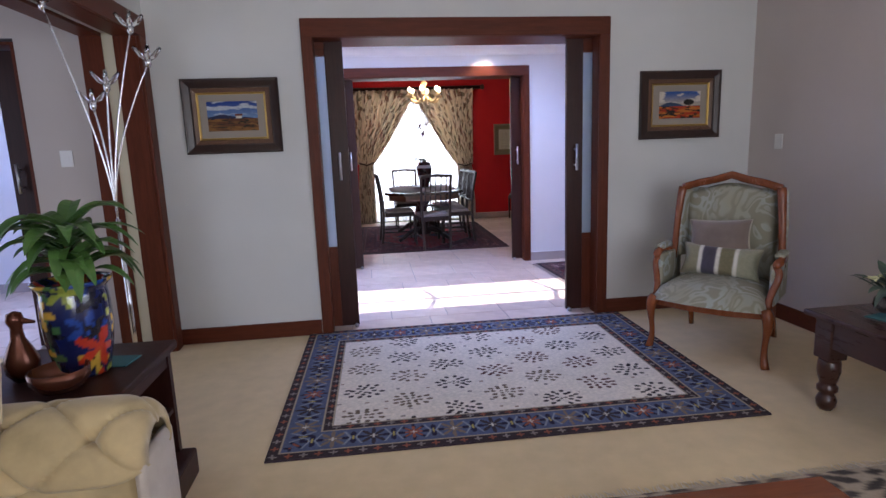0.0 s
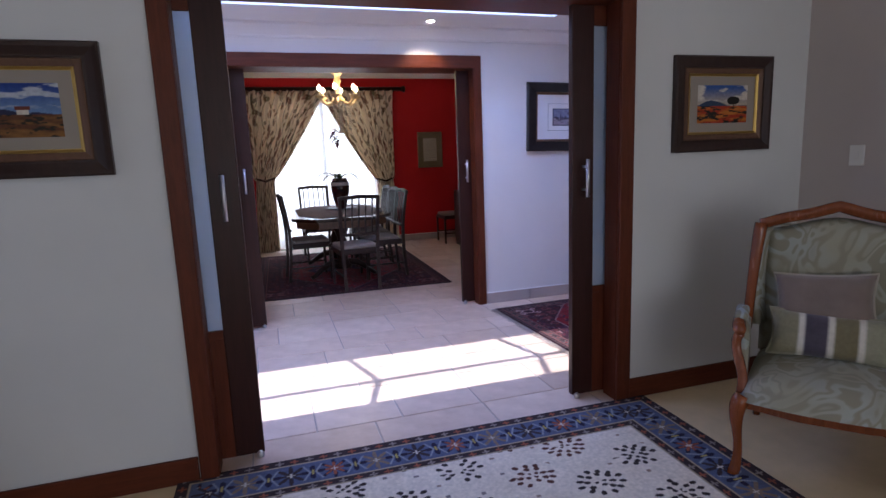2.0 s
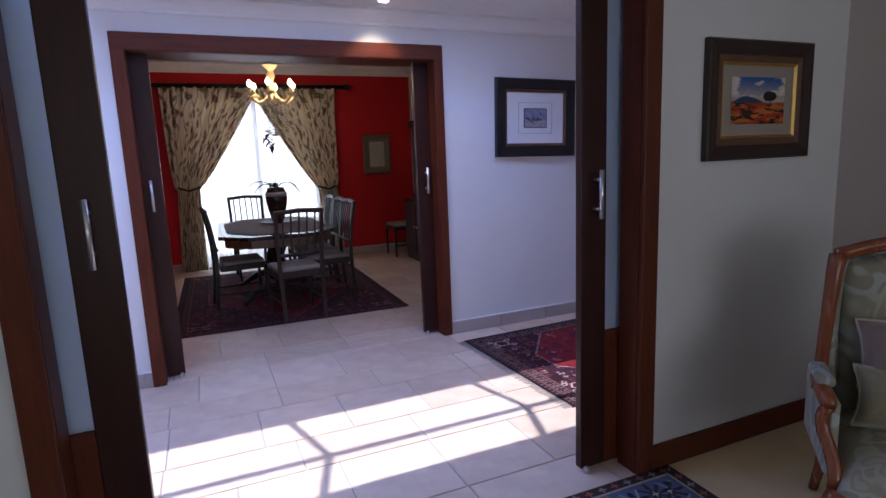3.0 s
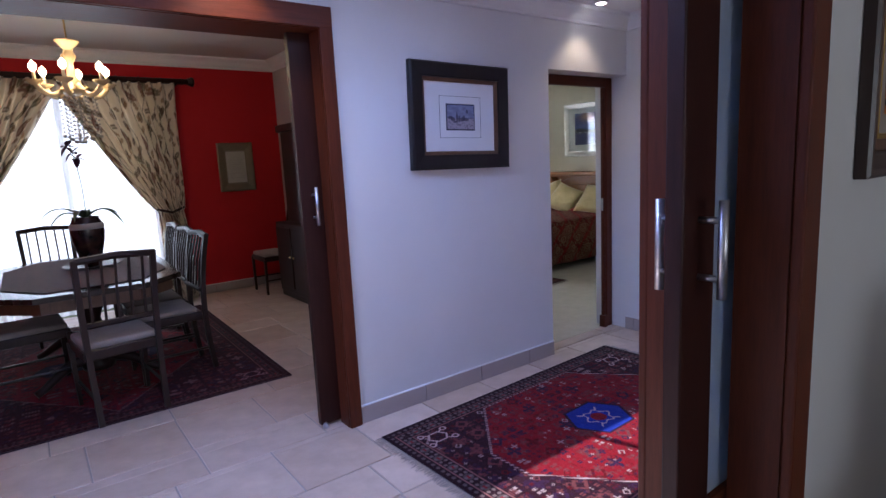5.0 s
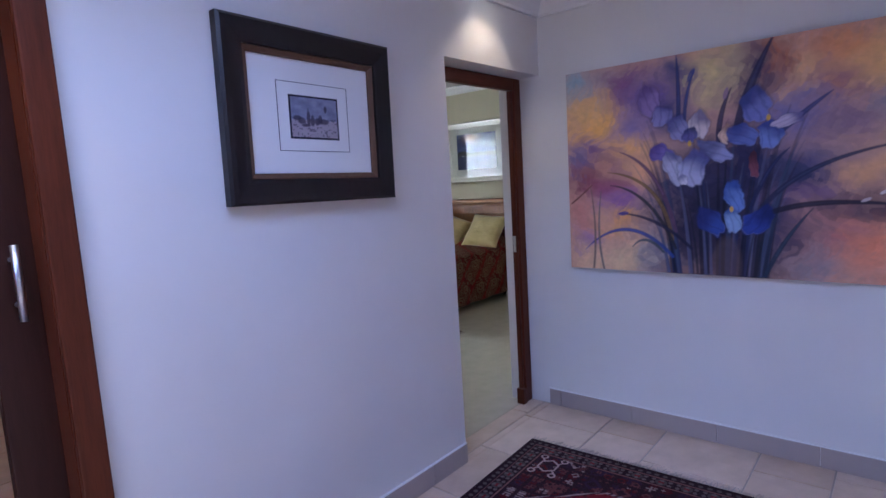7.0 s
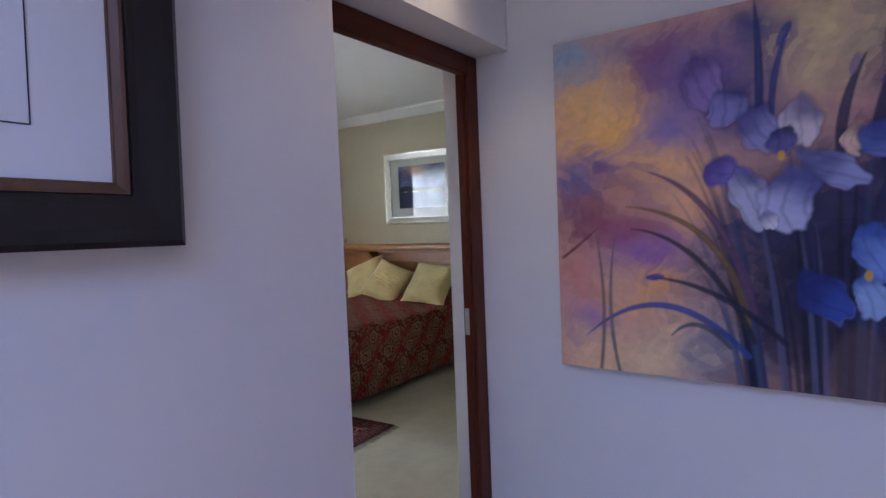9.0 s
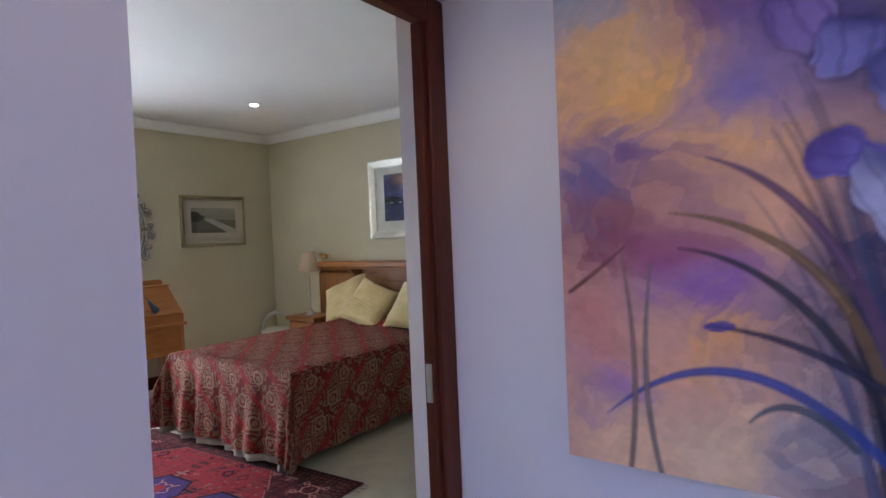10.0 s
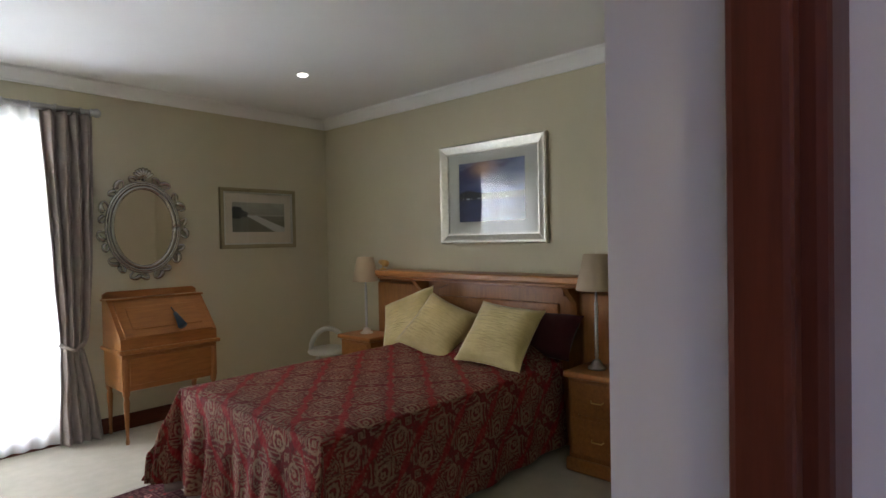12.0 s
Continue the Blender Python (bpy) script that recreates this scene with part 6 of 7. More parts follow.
# writing bureau
bu = thing("writing_bureau", "golden oak writing bureau with a sloping front on slender legs", "bureau", pose(6.635, 12.795, 0) @ Matrix.Diagonal((1.05, 0.82, 1.035, 1)))
HW = 0.335
for sx in (-1, 1):
    for y, n in ((-0.215, 0), (0.225, 0)):
        part("leg", lathe([(0.011, 0.0), (0.014, 0.02), (0.010, 0.04), (0.016, 0.20), (0.021, 0.30), (0.014, 0.32), (0.024, 0.35), (0.024, 0.60)], 14, at=(sx * (HW - 0.03), y, 0)), PINE_V, bu, "turned leg", True)
part("case", rbox(-HW + 0.004, HW - 0.004, -0.23, 0.245, 0.37, 0.63, 0.006), PINE, bu)
part("drawer", rbox(-HW + 0.05, HW - 0.05, -0.242, -0.23, 0.41, 0.60, 0.004), PINE, bu)
part("writing_ledge", rbox(-HW - 0.02, HW + 0.02, -0.26, 0.25, 0.63, 0.66, 0.010), PINE, bu)
SIDE = [(-0.225, 0.66), (0.245, 0.66), (0.245, 0.985), (0.10, 0.985), (-0.225, 0.735)]
part("upper_case", prism(SIDE, -HW, HW, "x"), PINE, bu)
slope = Vector((0.325, 0.25)).normalized()
fl = rbox(-HW + 0.03, HW - 0.03, -0.006, 0.010, 0.0, 0.385, 0.004)
bmesh.ops.transform(fl, matrix=pose(0, -0.232, 0.742, 0, 0, 0) @ pose(0, 0, 0, -(90 - math.degrees(math.atan2(slope.y, slope.x))), 0, 0), verts=fl.verts[:])
flap = part("fall_front", fl, PINE, bu, "panelled sloping fall front")
fp = rbox(-HW + 0.09, HW - 0.09, -0.014, -0.004, 0.07, 0.31, 0.006)
bmesh.ops.transform(fp, matrix=pose(0, -0.232, 0.742, 0, 0, 0) @ pose(0, 0, 0, -(90 - math.degrees(math.atan2(slope.y, slope.x))), 0, 0), verts=fp.verts[:])
part("raised_panel", fp, PINE, flap)
part("top_gallery", prism([(-HW, 0.985), (HW, 0.985), (HW, 1.03), (HW - 0.03, 1.05), (-HW + 0.03, 1.05), (-HW, 1.03)], 0.22, 0.245, "y"), PINE, bu)
part("top_board", rbox(-HW - 0.012, HW + 0.012, 0.08, 0.25, 0.985, 1.0, 0.004), PINE, bu)
ts = thing("key_tassel", "slate blue tassel hanging on the bureau front", "tassel", pose(6.69, 12.712, 0.925))
BLUE_CORD = fabric("slate_blue_cord", (0.045, 0.07, 0.11))
part("cord", tube([(0, 0.03, 0.025), (0.0, -0.02, 0.0), (0.0, -0.06, -0.035)], 0.004, 6), BLUE_CORD, ts)
part("skirt", tube([(0, -0.045, -0.015), (0.005, -0.085, -0.05), (0.012, -0.15, -0.105)], [0.014, 0.020, 0.034], 12), BLUE_CORD, ts, "full tassel skirt", True)

# carved oval mirror
mi = thing("oval_mirror", "oval mirror in an ornate carved silver frame", "mirror", pose(6.60, BY1, 1.58))
MA, MB = 0.222, 0.305
CARVED = metal("carved_silver", (0.50, 0.49, 0.47), 0.2)
oval = lambda a, k=1.0, d=0.0, e=0.0: (math.cos(a) * (MA + d) * k, e, math.sin(a) * (MB + d) * k)
bm = bmesh.new()
bm.faces.new([bm.verts.new(oval(2 * math.pi * k / 64, 1.03, 0, -0.016)) for k in range(64)])
MIRROR = Mat("brown_tinted_mirror", 0.02, 1.0)
# brown reflection of the room is put into the glass colour
MIRROR.color((0.62, 0.54, 0.45))
part("mirror_glass", bm, MIRROR.m, mi, "mirror glass tinted brown like the room it reflects")
bm = bmesh.new()
bm.faces.new([bm.verts.new(oval(2 * math.pi * k / 64, 1.1, 0, -0.004)) for k in range(64)])
part("back_board", bm, FRAME_DARK, mi)
for d, r, e in ((0.012, 0.016, -0.022), (0.036, 0.010, -0.026), (0.052, 0.012, -0.016)):
    part("rim", tube([oval(2 * math.pi * k / 64, 1, d, e) for k in range(65)], r, 8), CARVED, mi, "moulded silver rim", True)
for k in range(22):
    a = 2 * math.pi * (k + 0.5) / 22
    big = 1.0 + 0.35 * (k % 2)
    o, n = Vector(oval(a, 1, 0.075, -0.02)), Vector((math.cos(a), 0, math.sin(a)))
    t = Vector((-n.z, 0, n.x)) * (1 if k % 2 else -1)
    pts = [o + n * (0.030 * big * math.sin(s * 0.9) + 0.012 * s / 5 * big) * (1.0 - 0.05 * s) + t * 0.034 * big * (math.cos(s) * (1 - s / 7.5)) + Vector((0, -0.012 * math.sin(s * 0.7), 0)) for s in (j * 0.55 for j in range(11))]
    part("scroll", tube(pts, [0.014 * big, 0.015 * big, 0.014 * big, 0.013, 0.0105, 0.010, 0.009, 0.008, 0.007, 0.006, 0.004], 6), CARVED, mi, "carved leaf scroll", True)
for k in range(7):
    a = math.pi / 2 + (k - 3) * 0.33
    part("shell_rib", tube([(0, -0.02, MB + 0.07), (math.cos(a) * 0.05, -0.034, MB + 0.075 + math.sin(a) * 0.05), (math.cos(a) * 0.085, -0.022, MB + 0.075 + math.sin(a) * 0.095)], [0.008, 0.014, 0.012], 6), CARVED, mi, "shell crest rib", True)

# window dressing
TAUPE_CLOTH = fabric("taupe_curtain_cloth", (0.32, 0.27, 0.25), weave=300)
rod("bedroom_curtain_rod", "slim silver curtain rod with ball finials", 4.42, 6.21, 12.89, 2.42, 0.019, STEEL, BY1)
drape("bedroom_curtain", "taupe curtain tied back beside the bedroom window", 5.905, 6.235, 12.89, 2.40, 6.06, 0.71, 0.13, 5.97, 6.25, 0.015, TAUPE_CLOTH, None, 4.3, 0.04, 130, 80, "left", TAUPE_CLOTH)
net("bedroom_sheer", "white sheer curtain over the bright bedroom window", 4.40, 6.0, 12.95, 0.03, 2.40, 15)
fan = thing("round_chair", "white curved back of a chair beyond the bed", "chair", pose(7.93, 12.42, 0, 0, 0, -30) @ Matrix.Diagonal((1, 1, 1.1, 1)))
WPLAST = Mat("white_plastic", 0.4)
WPLAST.color((0.45, 0.45, 0.41))
part("back_hoop", tube([(0.15 * math.cos(a), 0, 0.42 + 0.17 * math.sin(a)) for a in (math.pi * k / 16 for k in range(17))], 0.016, 8, flat=1.6), WPLAST.m, fan, "", True)
part("seat", lathe([(0.02, 0.39), (0.17, 0.39), (0.18, 0.41), (0.16, 0.43), (0.02, 0.43)], 24, at=(0, 0.0, 0)), WPLAST.m, fan, "", True)
for k in range(4):
    a = math.pi / 4 + k * math.pi / 2
    part("leg", tube([(0.15 * math.cos(a), 0.15 * math.sin(a), 0), (0.12 * math.cos(a), 0.12 * math.sin(a), 0.40)], 0.012, 8), WPLAST.m, fan)


# ---- sitting room ----
CHERRY = wood("polished_cherry", (0.20, 0.055, 0.018), 0.22)
DAMASK = Mat("sage_damask", 0.7, spec=0.3)
_v = DAMASK.node("ShaderNodeTexNoise", Scale=4.2, Detail=1.5, Roughness=0.4, Distortion=2.2)
DAMASK.link(DAMASK.mapped((1, 1, 0.75)), _v.inputs["Vector"])
_f = DAMASK.ramp(_v.outputs["Fac"], [(0.40, (0, 0, 0)), (0.43, (1, 1, 1)), (0.50, (0.9, 0.9, 0.9)), (0.53, (0.1, 0.1, 0.1)), (0.57, (0, 0, 0)), (0.60, (0.75, 0.75, 0.75)), (0.68, (0.6, 0.6, 0.6)), (0.72, (0, 0, 0))])
_g = DAMASK.ramp(DAMASK.noise(2.2, 2), [(0.38, (0.38, 0.36, 0.26)), (0.62, (0.43, 0.49, 0.51))])
DAMASK.color(DAMASK.mix((0.25, 0.235, 0.17), _g, DAMASK.mix((0, 0, 0), _f, 0.62)))
DAMASK.bump(DAMASK.noise(320, 2), 0.2, 0.002)
DAMASK = DAMASK.m

wing = thing("wingback_chair", "wingback armchair in sage damask with a carved cherry frame", "armchair", pose(3.20, 5.085, 0.0, 0, 0, -48) @ Matrix.Diagonal((0.98, 0.96, 0.965, 1)))
W2 = 0.335
for sx in (-1, 1):
    part("front_leg", tube(bez((sx * (W2 - 0.01), -0.295, 0.36), (sx * (W2 + 0.045), -0.34, 0.28), (sx * (W2 - 0.03), -0.285, 0.14), (sx * (W2 + 0.015), -0.33, 0.0), 14), [0.034, 0.036, 0.035, 0.032, 0.029, 0.026, 0.023, 0.020, 0.018, 0.0175, 0.018, 0.019, 0.021, 0.024, 0.024], 10), CHERRY, wing, "cabriole front leg", True)
    part("rear_leg", tube([(sx * 0.26, 0.27, 0.36), (sx * 0.265, 0.30, 0.15), (sx * 0.275, 0.36, 0.0)], [0.026, 0.022, 0.018], 8), CHERRY, wing, "", True)
    # back upright, sweeping up and curling forward at the wing's top
    part("back_post", tube(bez((sx * 0.335, 0.08, 0.56), (sx * 0.325, 0.085, 0.75), (sx * 0.315, 0.09, 0.95), (sx * 0.298, 0.115, 1.07), 12), [0.022, 0.022, 0.022, 0.022, 0.022, 0.023, 0.023, 0.024, 0.025, 0.026, 0.027, 0.028, 0.028], 8), CHERRY, wing, "carved wing post", True)
    part("arm_rail", tube(bez((sx * 0.34, 0.10, 0.60), (sx * 0.36, -0.02, 0.67), (sx * 0.37, -0.16, 0.655), (sx * 0.35, -0.22, 0.62), 10), [0.020, 0.021, 0.022, 0.023, 0.024, 0.025, 0.026, 0.027, 0.028, 0.027, 0.018], 8), CHERRY, wing, "scrolled arm", True)
    part("arm_support", tube(bez((sx * 0.35, -0.20, 0.615), (sx * 0.40, -0.16, 0.54), (sx * 0.31, -0.24, 0.46), (sx * 0.335, -0.27, 0.36), 10), 0.021, 8), CHERRY, wing, "curved arm support", True)
    pad = rbox(sx * 0.352 - 0.028, sx * 0.352 + 0.028, -0.15, 0.03, 0.655, 0.69, 0.016, 3)
    part("arm_pad", pad, DAMASK, wing, "padded arm rest", True)
    part("side_panel", boxes((sx * 0.335 - 0.018, sx * 0.335 + 0.018, -0.20, 0.20, 0.36, 0.63), r=0.012), DAMASK, wing, "upholstered side")
    sheet("wing_panel", DAMASK, 8, 14, lambda u, v, s=sx: (s * (0.275 + 0.035 * u + 0.015 * np.sin(np.pi * v)), 0.19 - 0.10 * u * (1 - 0.25 * v), 0.58 + 0.47 * v), None, wing, "upholstered wing", 0.03)
part("top_rail", tube([(x, 0.125 + 0.03 * (1 - (x / 0.30) ** 2), 1.065 + 0.085 * math.cos(math.pi * x / 0.60) ** 2 - 0.012 * math.sin(2 * math.pi * abs(x) / 0.30)) for x in (-0.30 + 0.60 * k / 20 for k in range(21))], 0.024, 10, flat=1.2), CHERRY, wing, "serpentine top rail", True)
part("seat_rail", prism([(-W2, -0.27), (-0.12, -0.325), (0.12, -0.325), (W2, -0.27), (0.28, 0.27), (-0.28, 0.27)], 0.295, 0.355), CHERRY, wing, "shaped seat rail")


def seat_place(u, v):
    a, b = 2 * u - 1, 2 * v - 1
    fat = ((1 - a ** 6) * (1 - b ** 6)).clip(0) ** 0.5
    x = a * (0.345 - 0.05 * v)
    y = b * 0.29 - 0.03 - 0.05 * (1 - a * a) * (1 - v)
    return x, y, 0.345 + 0.115 * fat + 0.035 * (1 - a * a) * (1 - b * b)


sheet("seat", DAMASK, 26, 24, seat_place, None, wing, "plump damask seat")


def back_place(u, v):
    a = 2 * u - 1
    fat = ((1 - a ** 6) * (1 - (2 * v - 1) ** 8)).clip(0) ** 0.5
    top = 0.62 + 0.055 * np.cos(np.pi * a / 2) ** 2
    return a * 0.285, 0.195 - 0.055 * fat - 0.02 * (v - 0.5), 0.42 + v * top


sheet("backrest", DAMASK, 22, 26, back_place, None, wing, "padded damask back", 0.03)
part("rear_panel", rbox(-0.275, 0.275, 0.195, 0.225, 0.36, 1.06, 0.01), DAMASK, wing)


def stripes(u, v):
    col = np.broadcast_to(rgb(142, 138, 112), (len(u), 3)).copy()
    for a, b, c in ((0.24, 0.29, (214, 208, 196)), (0.29, 0.46, (78, 72, 84)), (0.46, 0.51, (214, 208, 196)), (0.51, 0.68, (120, 112, 84)), (0.68, 0.73, (214, 208, 196)), (0.73, 1.0, (150, 148, 126)), (0.0, 0.24, (138, 132, 106))):
        col = np.where(((u >= a) & (u < b))[:, None], rgb(*c), col)
    return col


CM = pose(3.20, 5.085, 0, 0, 0, -48) @ Matrix.Diagonal((0.95, 0.95, 0.97, 1))
cushion("lumbar_cushion", "striped sage, plum and cream lumbar cushion", CM @ pose(-0.01, -0.03, 0.475, -16, 2, 0), 0.50, 0.21, 0.13, CLOTH, 40, stripes, "cushion", fabric("sage_piping", (0.30, 0.28, 0.20)))
cushion("small_cushion", "plain taupe velvet cushion against the chair back", CM @ pose(-0.03, 0.05, 0.60, -10, -3, 0), 0.40, 0.25, 0.12, fabric("taupe_velvet", (0.20, 0.155, 0.13), sheen=0.5), 22, None, "cushion", fabric("pale_piping", (0.4, 0.36, 0.3)))

# wall switch
sw = thing("light_switch", "white plastic light switch on the taupe wall", "switch", pose(LX1, 5.60, 1.31))
SWP = Mat("switch_plastic", 0.35)
SWP.color((0.72, 0.70, 0.66))
part("plate", rbox(-0.010, -0.001, -0.04, 0.04, -0.055, 0.055, 0.004), SWP.m, sw)
part("rocker", rbox(-0.014, -0.010, -0.012, 0.012, -0.02, 0.02, 0.0015), SWP.m, sw)

# side table with flowers and lamp
DARK_TABLE = wood("dark_table_wood", (0.050, 0.019, 0.013), 0.26, (9, 1, 9))


def turned_leg(parent, x, y, h):
    part("leg", lathe([(0.03, 0.0), (0.042, 0.02), (0.046, 0.05), (0.036, 0.075), (0.030, 0.085), (0.046, 0.10), (0.046, 0.12), (0.034, 0.135), (0.040, 0.15), (0.052, 0.20), (0.050, 0.25), (0.042, 0.265)], 20, at=(x, y, 0)), DARK_TABLE, parent, "turned leg", True)
    part("leg_block", rbox(x - 0.05, x + 0.05, y - 0.05, y + 0.05, 0.265, h, 0.006), DARK_TABLE, parent)


st = thing("side_table", "dark wooden side table on heavy turned legs", "table", pose(0, 0, 0))
TX0, TX1, TY0, TY1, TZ = 3.06, 3.88, 3.05, 4.22, 0.50
part("tabletop", rbox(TX0, TX1, TY0, TY1, TZ - 0.03, TZ, 0.010), DARK_TABLE, st)
part("apron", rbox(TX0 + 0.05, TX1 - 0.05, TY0 + 0.05, TY1 - 0.05, TZ - 0.17, TZ - 0.03, 0.004), DARK_TABLE, st)
for x in (TX0 + 0.09, TX1 - 0.09):
    for y in (TY0 + 0.09, TY1 - 0.09):
        turned_leg(st, x, y, TZ - 0.03)
TEAL = plaster("teal_card", (0.05, 0.14, 0.15), 0.2)
cs = thing("coaster", "teal patterned coaster on the side table", "coaster", pose(3.28, 3.98, TZ, 0, 0, 12))
part("card", rbox(-0.06, 0.06, -0.06, 0.06, 0, 0.006, 0.002), TEAL, cs)
fl = thing("flower_bowl", "glass bowl of cream roses and grey-green foliage", "flowers", pose(3.40, 4.06, TZ))
part("bowl", lathe([(0.03, 0.001), (0.07, 0.004), (0.085, 0.03), (0.08, 0.06), (0.06, 0.085), (0.056, 0.085), (0.074, 0.06), (0.078, 0.03), (0.03, 0.008)], 24), GLASS, fl, "clear glass bowl", True)
LEAF_GREY = Mat("grey_green_leaf", 0.6)
LEAF_GREY.color(LEAF_GREY.ramp(LEAF_GREY.noise(9, 3), [(0.3, (0.035, 0.06, 0.045)), (0.7, (0.10, 0.14, 0.10))]))
LEAF_GREY = LEAF_GREY.m
ROSE = fabric("cream_rose_petal", (0.62, 0.58, 0.30))
rnd = random.Random(11)
for k in range(34):
    a, l = rnd.uniform(0, 6.28), rnd.uniform(0.10, 0.20)
    part("leaf", blade(bmesh.new(), (0.03 * math.cos(a), 0.03 * math.sin(a), 0.08 + rnd.uniform(0, 0.05)), (math.cos(a), math.sin(a)), l, rnd.uniform(0.035, 0.055), rnd.uniform(0.2, 0.8), rnd.uniform(0.3, 1.0), 5), LEAF_GREY, fl)
for k in range(11):
    a, r, z = rnd.uniform(0, 6.28), rnd.uniform(0.05, 0.14), rnd.uniform(0.09, 0.18)
    o = Vector((r * math.cos(a), r * math.sin(a), z))
    bm = bmesh.new()
    for q in range(9):
        b = q * 2.4
        lathe_r = 0.008 + 0.0022 * q
        blade(bm, o + Vector((lathe_r * 0.4 * math.cos(b), lathe_r * 0.4 * math.sin(b), 0)), (math.cos(b), math.sin(b)), 0.022 + 0.001 * q, 0.026, 0.9, 1.5 - 0.1 * q, 4)
    part("rose", bm, ROSE, fl, "cream rose bloom", True)
sl = thing("table_lamp", "table lamp with a peach shade on the side table", "lamp", pose(3.62, 3.72, TZ))
part("base", lathe([(0.06, 0), (0.06, 0.015), (0.03, 0.03), (0.055, 0.12), (0.03, 0.22), (0.012, 0.26), (0.012, 0.33)], 20), DARK_TABLE, sl, "turned base", True)
PEACH = fabric("peach_shade", (0.44, 0.33, 0.27))
part("shade", shade_mesh(0.20, 0.11, 0.32, 0.56), PEACH, sl, "peach tapered shade", True)

# coffee table on a fringed rug
ct = thing("coffee_table", "low polished mahogany coffee table", "coffee table", pose(1.78, 2.60, 0))
CT_WOOD = wood("red_mahogany", (0.16, 0.045, 0.016), 0.2, (1, 9, 9))
part("tabletop", rbox(-0.33, 0.33, -0.5, 0.42, 0.42, 0.45, 0.008), CT_WOOD, ct)
part("apron", rbox(-0.29, 0.29, -0.46, 0.38, 0.34, 0.42, 0.004), CT_WOOD, ct)
for sx in (-1, 1):
    for y in (-0.44, 0.36):
        part("leg", lathe([(0.022, 0.012), (0.03, 0.05), (0.022, 0.10), (0.032, 0.2), (0.03, 0.36)], 14, at=(sx * 0.27, y, 0)), CT_WOOD, ct, "", True)


def grey_rug(u, v):
    x, y = u * 3.0, v * 2.0
    w = np.sin(x * 42 + 2 * np.sin(y * 18)) * np.sin(y * 42 + 2 * np.sin(x * 18))
    col = lerp(np.broadcast_to(rgb(176, 160, 138), (len(u), 3)), np.broadcast_to(rgb(74, 66, 62), (len(u), 3)), smooth01(w, -0.1, 0.3))
    return np.where(((3.0 - x < 0.0) | (2.0 - y < 0.03) | (x < 0.03))[:, None], rgb(206, 190, 160), col)


rug("shaggy_rug", "grey and beige rug with a cream fringe under the coffee table", pose(2.50, 2.58, 0, 0, 0, 90), 2.10, 2.60, grey_rug, 160, 160, fabric("cream_fringe", (0.62, 0.54, 0.40)), 0.012)

# console with plant
con = thing("console_table", "dark mahogany side cabinet with an open shelf", "cabinet", pose(-0.175, 3.835, 0))
DK = MAHOGANY_DARK
part("top", rbox(-0.30, 0.30, -0.36, 0.33, 0.565, 0.60, 0.008), DK, con)
part("plinth", rbox(-0.28, 0.335, -0.34, 0.31, 0.0, 0.12, 0.012), DK, con)
part("shelf", boxes((-0.27, 0.27, -0.33, 0.30, 0.30, 0.32)), DK, con)
for x in (-0.27, 0.245):
    for y in (-0.33, 0.275):
        part("post", boxes((x, x + 0.03, y, y + 0.03, 0.12, 0.565)), DK, con)
part("back_panel", boxes((-0.275, -0.265, -0.30, 0.275, 0.12, 0.565)), DK, con)
part("end_panel", boxes((-0.24, 0.245, 0.285, 0.297, 0.12, 0.565)), DK, con)
part("front_rail", boxes((0.25, 0.268, -0.30, 0.275, 0.50, 0.565)), DK, con)
part("inner_panel", boxes((0.10, 0.11, -0.30, 0.285, 0.12, 0.565)), DK, con)
co = thing("coaster", "teal card coaster on the dark cabinet", "coaster", pose(-0.005, 3.93, 0.60, 0, 0, -8))
part("card", rbox(-0.055, 0.055, -0.055, 0.055, 0, 0.006, 0.002), TEAL, co)


def majolica(u, v):
    col = np.broadcast_to(rgb(26, 34, 78), (len(u), 3)).copy()
    for k, (n, c) in enumerate(((4, (44, 74, 150)), (4, (150, 160, 60)), (4, (70, 110, 60)), (5, (18, 16, 26)), (4, (214, 170, 60)), (3, (196, 56, 32)))):
        i, fx = cell(u + 0.13 * k, n)
        j, fy = cell(v + 0.21 * k, n * 0.6)
        fx, fy = fx + 0.5 * (lattice(i, j, k) - 0.5), fy + 0.5 * (lattice(i, j, k + 8) - 0.5)
        col = dab(col, (flower(fx, fy, 5, 0.42) & (lattice(i, j, k + 3) > 0.45)) * 0.95, rgb(*c))
    return col


GLAZE = painted("majolica_glaze", 0.18, 0, 0, 0, 0.6, 0.5)
pp = thing("potted_plant", "leafy dracaena in a brightly painted flower pot", "potted plant", pose(-0.085, 3.85, 0.60) @ Matrix.Diagonal((0.95, 0.95, 0.95, 1)))
prof_r = lambda v: 0.085 + 0.03 * np.sin(np.pi * np.clip(v * 0.8, 0, 1)) + 0.028 * smooth01(v, 0.9, 1.0)
sheet("pot", GLAZE, 72, 40, lambda u, v: (prof_r(v) * np.cos(2 * np.pi * u), prof_r(v) * np.sin(2 * np.pi * u), 0.004 + 0.355 * v), majolica, pp, "pot painted with bold flowers", 0.008)
part("soil", lathe([(0.01, 0.25), (0.10, 0.25), (0.10, 0.26), (0.01, 0.265)], 20), plaster("potting_soil", (0.03, 0.02, 0.014), 0.4), pp)
LEAF_GREEN = Mat("glossy_green_leaf", 0.32)
LEAF_GREEN.color(LEAF_GREEN.ramp(LEAF_GREEN.noise(8, 4), [(0.3, (0.035, 0.09, 0.02)), (0.7, (0.10, 0.20, 0.045))]))
LEAF_GREEN = LEAF_GREEN.m
rnd = random.Random(3)
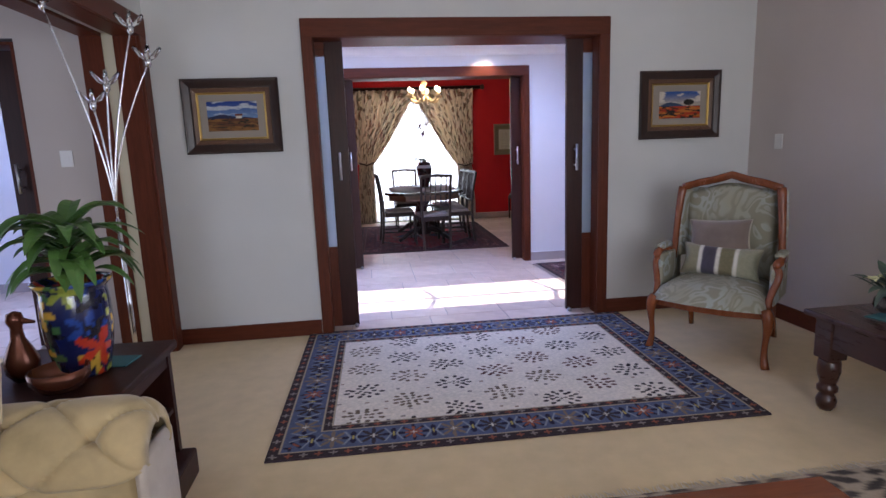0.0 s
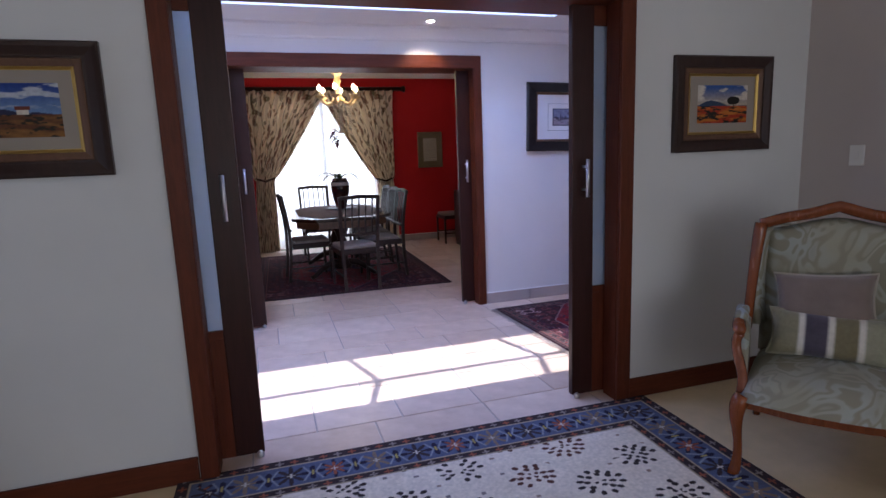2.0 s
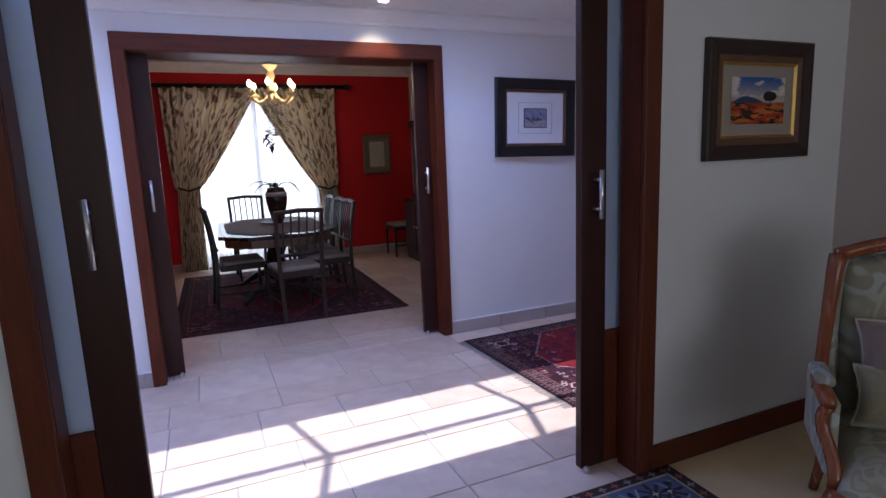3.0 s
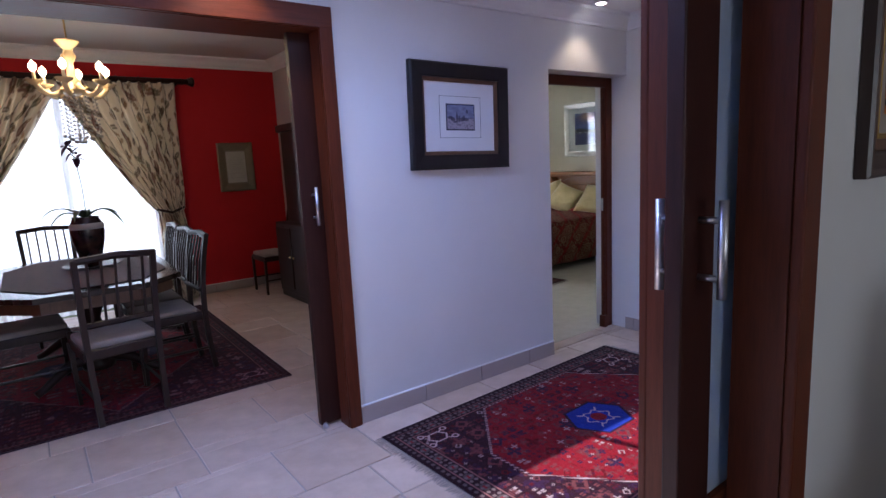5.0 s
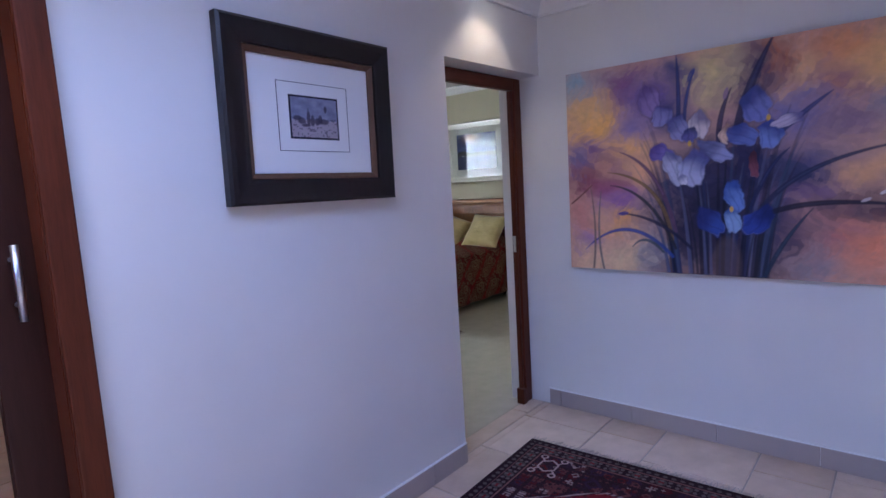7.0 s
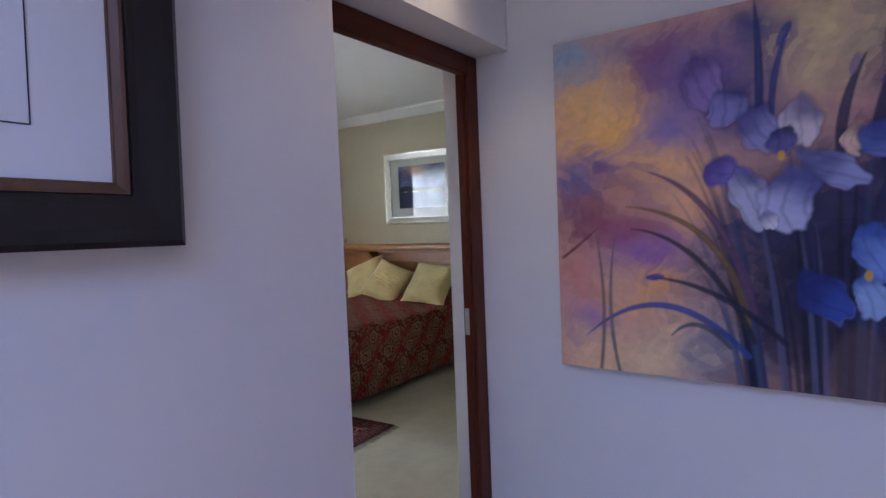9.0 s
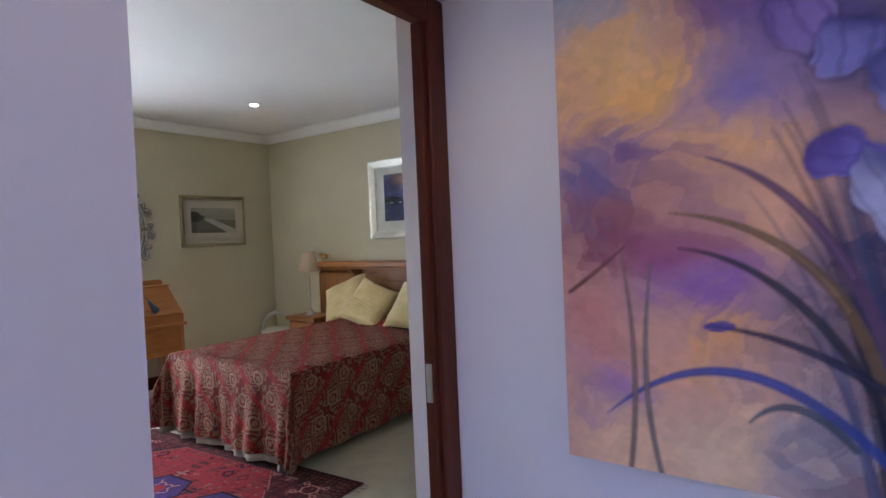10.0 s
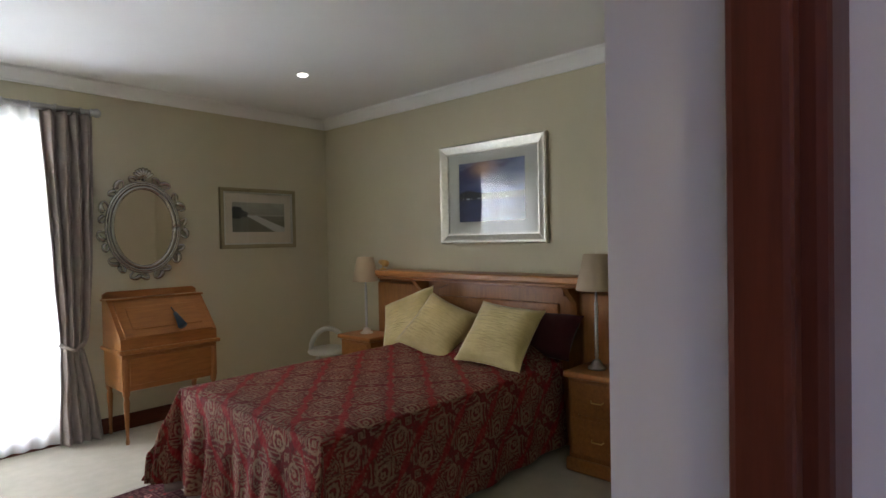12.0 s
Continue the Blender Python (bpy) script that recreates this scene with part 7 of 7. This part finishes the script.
part("stem", tube([(0, 0, 0.25), (0.01, 0.0, 0.38), (0.0, 0.01, 0.50)], 0.014, 8), FRAME_BROWN, pp)
for k in range(44):
    a = k * 2.399 + rnd.uniform(-0.3, 0.3)
    z = 0.35 + 0.22 * k / 44
    part("leaf", blade(bmesh.new(), (0.012 * math.cos(a), 0.012 * math.sin(a), z), (math.cos(a), math.sin(a)), rnd.uniform(0.20, 0.31), rnd.uniform(0.05, 0.078), rnd.uniform(0.6, 1.1), rnd.uniform(0.5, 1.0)), LEAF_GREEN, pp)
COPPER = Mat("copper_lustre", 0.25, 0.6)
COPPER.color((0.16, 0.055, 0.03))
cb = thing("copper_bowl", "dark copper bowl on the side cabinet", "bowl", pose(-0.09, 3.70, 0.60))
part("bowl_body", lathe([(0.03, 0.001), (0.06, 0.005), (0.088, 0.04), (0.09, 0.075), (0.084, 0.075), (0.08, 0.04), (0.03, 0.012)], 28), COPPER.m, cb, "", True)
dk = thing("duck_figurine", "dark carved duck figurine on the side cabinet", "figurine", pose(-0.27, 3.82, 0.60))
bm = lathe([(0.03, 0.001), (0.05, 0.03), (0.055, 0.07), (0.04, 0.11), (0.022, 0.15), (0.018, 0.19), (0.028, 0.215), (0.022, 0.24), (0.004, 0.248)], 18)
tube([(0.015, 0, 0.215), (0.06, 0.005, 0.205)], [0.014, 0.005], 8, bm)
part("duck_body", bm, COPPER.m, dk, "", True)

# branched floor lamp
flp = thing("floor_lamp", "chrome floor lamp with five flower-like glass heads", "floor lamp", pose(-0.31, 4.80, 0))
part("base", lathe([(0.02, 0), (0.14, 0.0), (0.14, 0.012), (0.03, 0.03), (0.014, 0.05)], 28), CHROME, flp, "", True)
part("pole", tube([(0, 0, 0.04), (0, 0, 1.05)], 0.012, 10), CHROME, flp, "", True)
CG = glass("crystal_petal", 0.05)
for ex, ey, ez in ((0.155, 0.05, 1.97), (0.23, 0.02, 1.81), (0.045, -0.03, 1.69), (-0.05, 0.02, 1.61), (-0.18, -0.05, 2.06)):
    arm = bez((0, 0, 1.04), (0.0, 0.0, 1.3), (ex * 0.4, ey * 0.4, 1.35 + (ez - 1.35) * 0.4), (ex, ey, ez), 12)
    ar = part("arm", tube(arm, 0.0048, 7), CHROME, flp, "", True)
    part("socket", lathe([(0.006, -0.02), (0.014, -0.01), (0.016, 0.015), (0.008, 0.02)], 12, at=(ex, ey, ez)), CHROME, ar, "", True)
    for q in range(4):
        b = q * math.pi / 2 + 0.4
        part("glass_petal", tube([(ex, ey, ez + 0.01), (ex + 0.03 * math.cos(b), ey + 0.03 * math.sin(b), ez + 0.035), (ex + 0.06 * math.cos(b), ey + 0.06 * math.sin(b), ez + 0.075)], [0.007, 0.012, 0.008], 6), CG, ar, "clear glass petal", True)

# tufted armchair
BUTTER = fabric("butter_velvet", (0.38, 0.29, 0.15), sheen=0.3, var=0.22)
so = thing("tufted_armchair", "butter yellow buttoned velvet armchair", "armchair", pose(0.10, 2.96, 0.0) @ Matrix.Diagonal((1, 1, 1.045, 1)))


def tuft(u, v):
    """The rolled, buttoned top of the arm, unrolled across v."""
    a = v * math.pi * 1.15 - 0.3
    s = np.mod(u * 3.0, 1) - 0.5
    q = np.mod(v * 2.0 + 0.5 * np.mod(np.floor(u * 3.0), 2) * 0, 1) - 0.5
    dip = np.exp(-((s / 0.13) ** 2 + (q / 0.16) ** 2)) + 0.45 * np.exp(-(np.minimum(abs(s - q), abs(s + q)) / 0.06) ** 2)
    r = 0.125 - 0.035 * dip
    end = ((1 - (2 * u - 1) ** 10).clip(0)) ** 0.5
    return -0.42 + 0.70 * u, 0.26 + r * np.cos(a) * (0.6 + 0.4 * end), 0.585 + r * np.sin(a) * (0.55 + 0.45 * end)


sheet("rolled_arm", BUTTER, 70, 50, tuft, None, so, "deep buttoned roll", 0.01)
part("arm_body", rbox(-0.42, 0.27, 0.17, 0.36, 0.06, 0.60, 0.05, 3), BUTTER, so, "", True)
part("arm_front", rbox(0.255, 0.285, 0.16, 0.37, 0.06, 0.60, 0.014, 2), fabric("pale_gimp", (0.42, 0.36, 0.30)), so, "plain front facing", True)
part("seat", rbox(-0.42, 0.24, -0.50, 0.17, 0.16, 0.42, 0.05, 3), BUTTER, so, "", True)
part("backrest", rbox(-0.58, -0.36, -0.52, 0.36, 0.10, 0.78, 0.06, 3), BUTTER, so, "", True)
for x in (-0.5, 0.2):
    for y in (-0.45, 0.28):
        part("foot", lathe([(0.02, 0), (0.03, 0.07)], 10, at=(x, y, 0)), DK, so)
cu = cushion("fringed_cushion", "butter velvet cushion with a pale fringed edge", pose(-0.07, 3.01, 0.46, 0, 0, 40) @ pose(0, 0, 0, -8, 0, 0), 0.44, 0.42, 0.16, BUTTER, 24, None, "cushion", fabric("pale_fringe", (0.52, 0.42, 0.26)))


# ---- floor tiles, each a piece of its own ----
GAP = 0.007


def tile_mesh(w, h):
    bm = rbox(0, w, 0, h, -0.008, 0.0, 0.003, 1)
    me = bpy.data.meshes.new("floor_tile")
    bm.to_mesh(me)
    bm.free()
    me.materials.append(TILE)
    return me


_tiles = {}


def lay(x0, x1, y0, y1, parent):
    """Rows of two heights, with joints that never line up."""
    k = -20
    while True:
        base = TY + (k // 2) * (TA + TB) + (k % 2) * TA
        high, wide, off = (TA, 0.62, 2.63) if k % 2 == 0 else (TB, 0.46, 2.31 + 0.155 * ((k // 2) % 3))
        k += 1
        if base > y1:
            break
        ya, yb = max(y0, base), min(y1, base + high - GAP)
        if yb - ya < 0.02:
            continue
        col = math.floor((x0 - off) / wide)
        while off + col * wide < x1:
            xa, xb = max(x0, off + col * wide), min(x1, off + (col + 1) * wide - GAP)
            if xb - xa > 0.02:
                key = (round(xb - xa, 3), round(yb - ya, 3))
                if key not in _tiles:
                    _tiles[key] = tile_mesh(*key)
                ob = new("floor_tile", _tiles[key])
                ob.location = (xa, ya, 0)
                ob.parent = parent
            col += 1


TA, TB, TY = 0.31, 0.46, 7.42
lay(HX0, HX1, WY1, WY2, floor_hall)
lay(DX0, D3[0], WY2, WY2B, floor_hall)
lay(D3[0], HX1, WY2, WY2 + 0.16, floor_hall)
lay(DX0, DX1, WY2B, DY1, floor_dining)
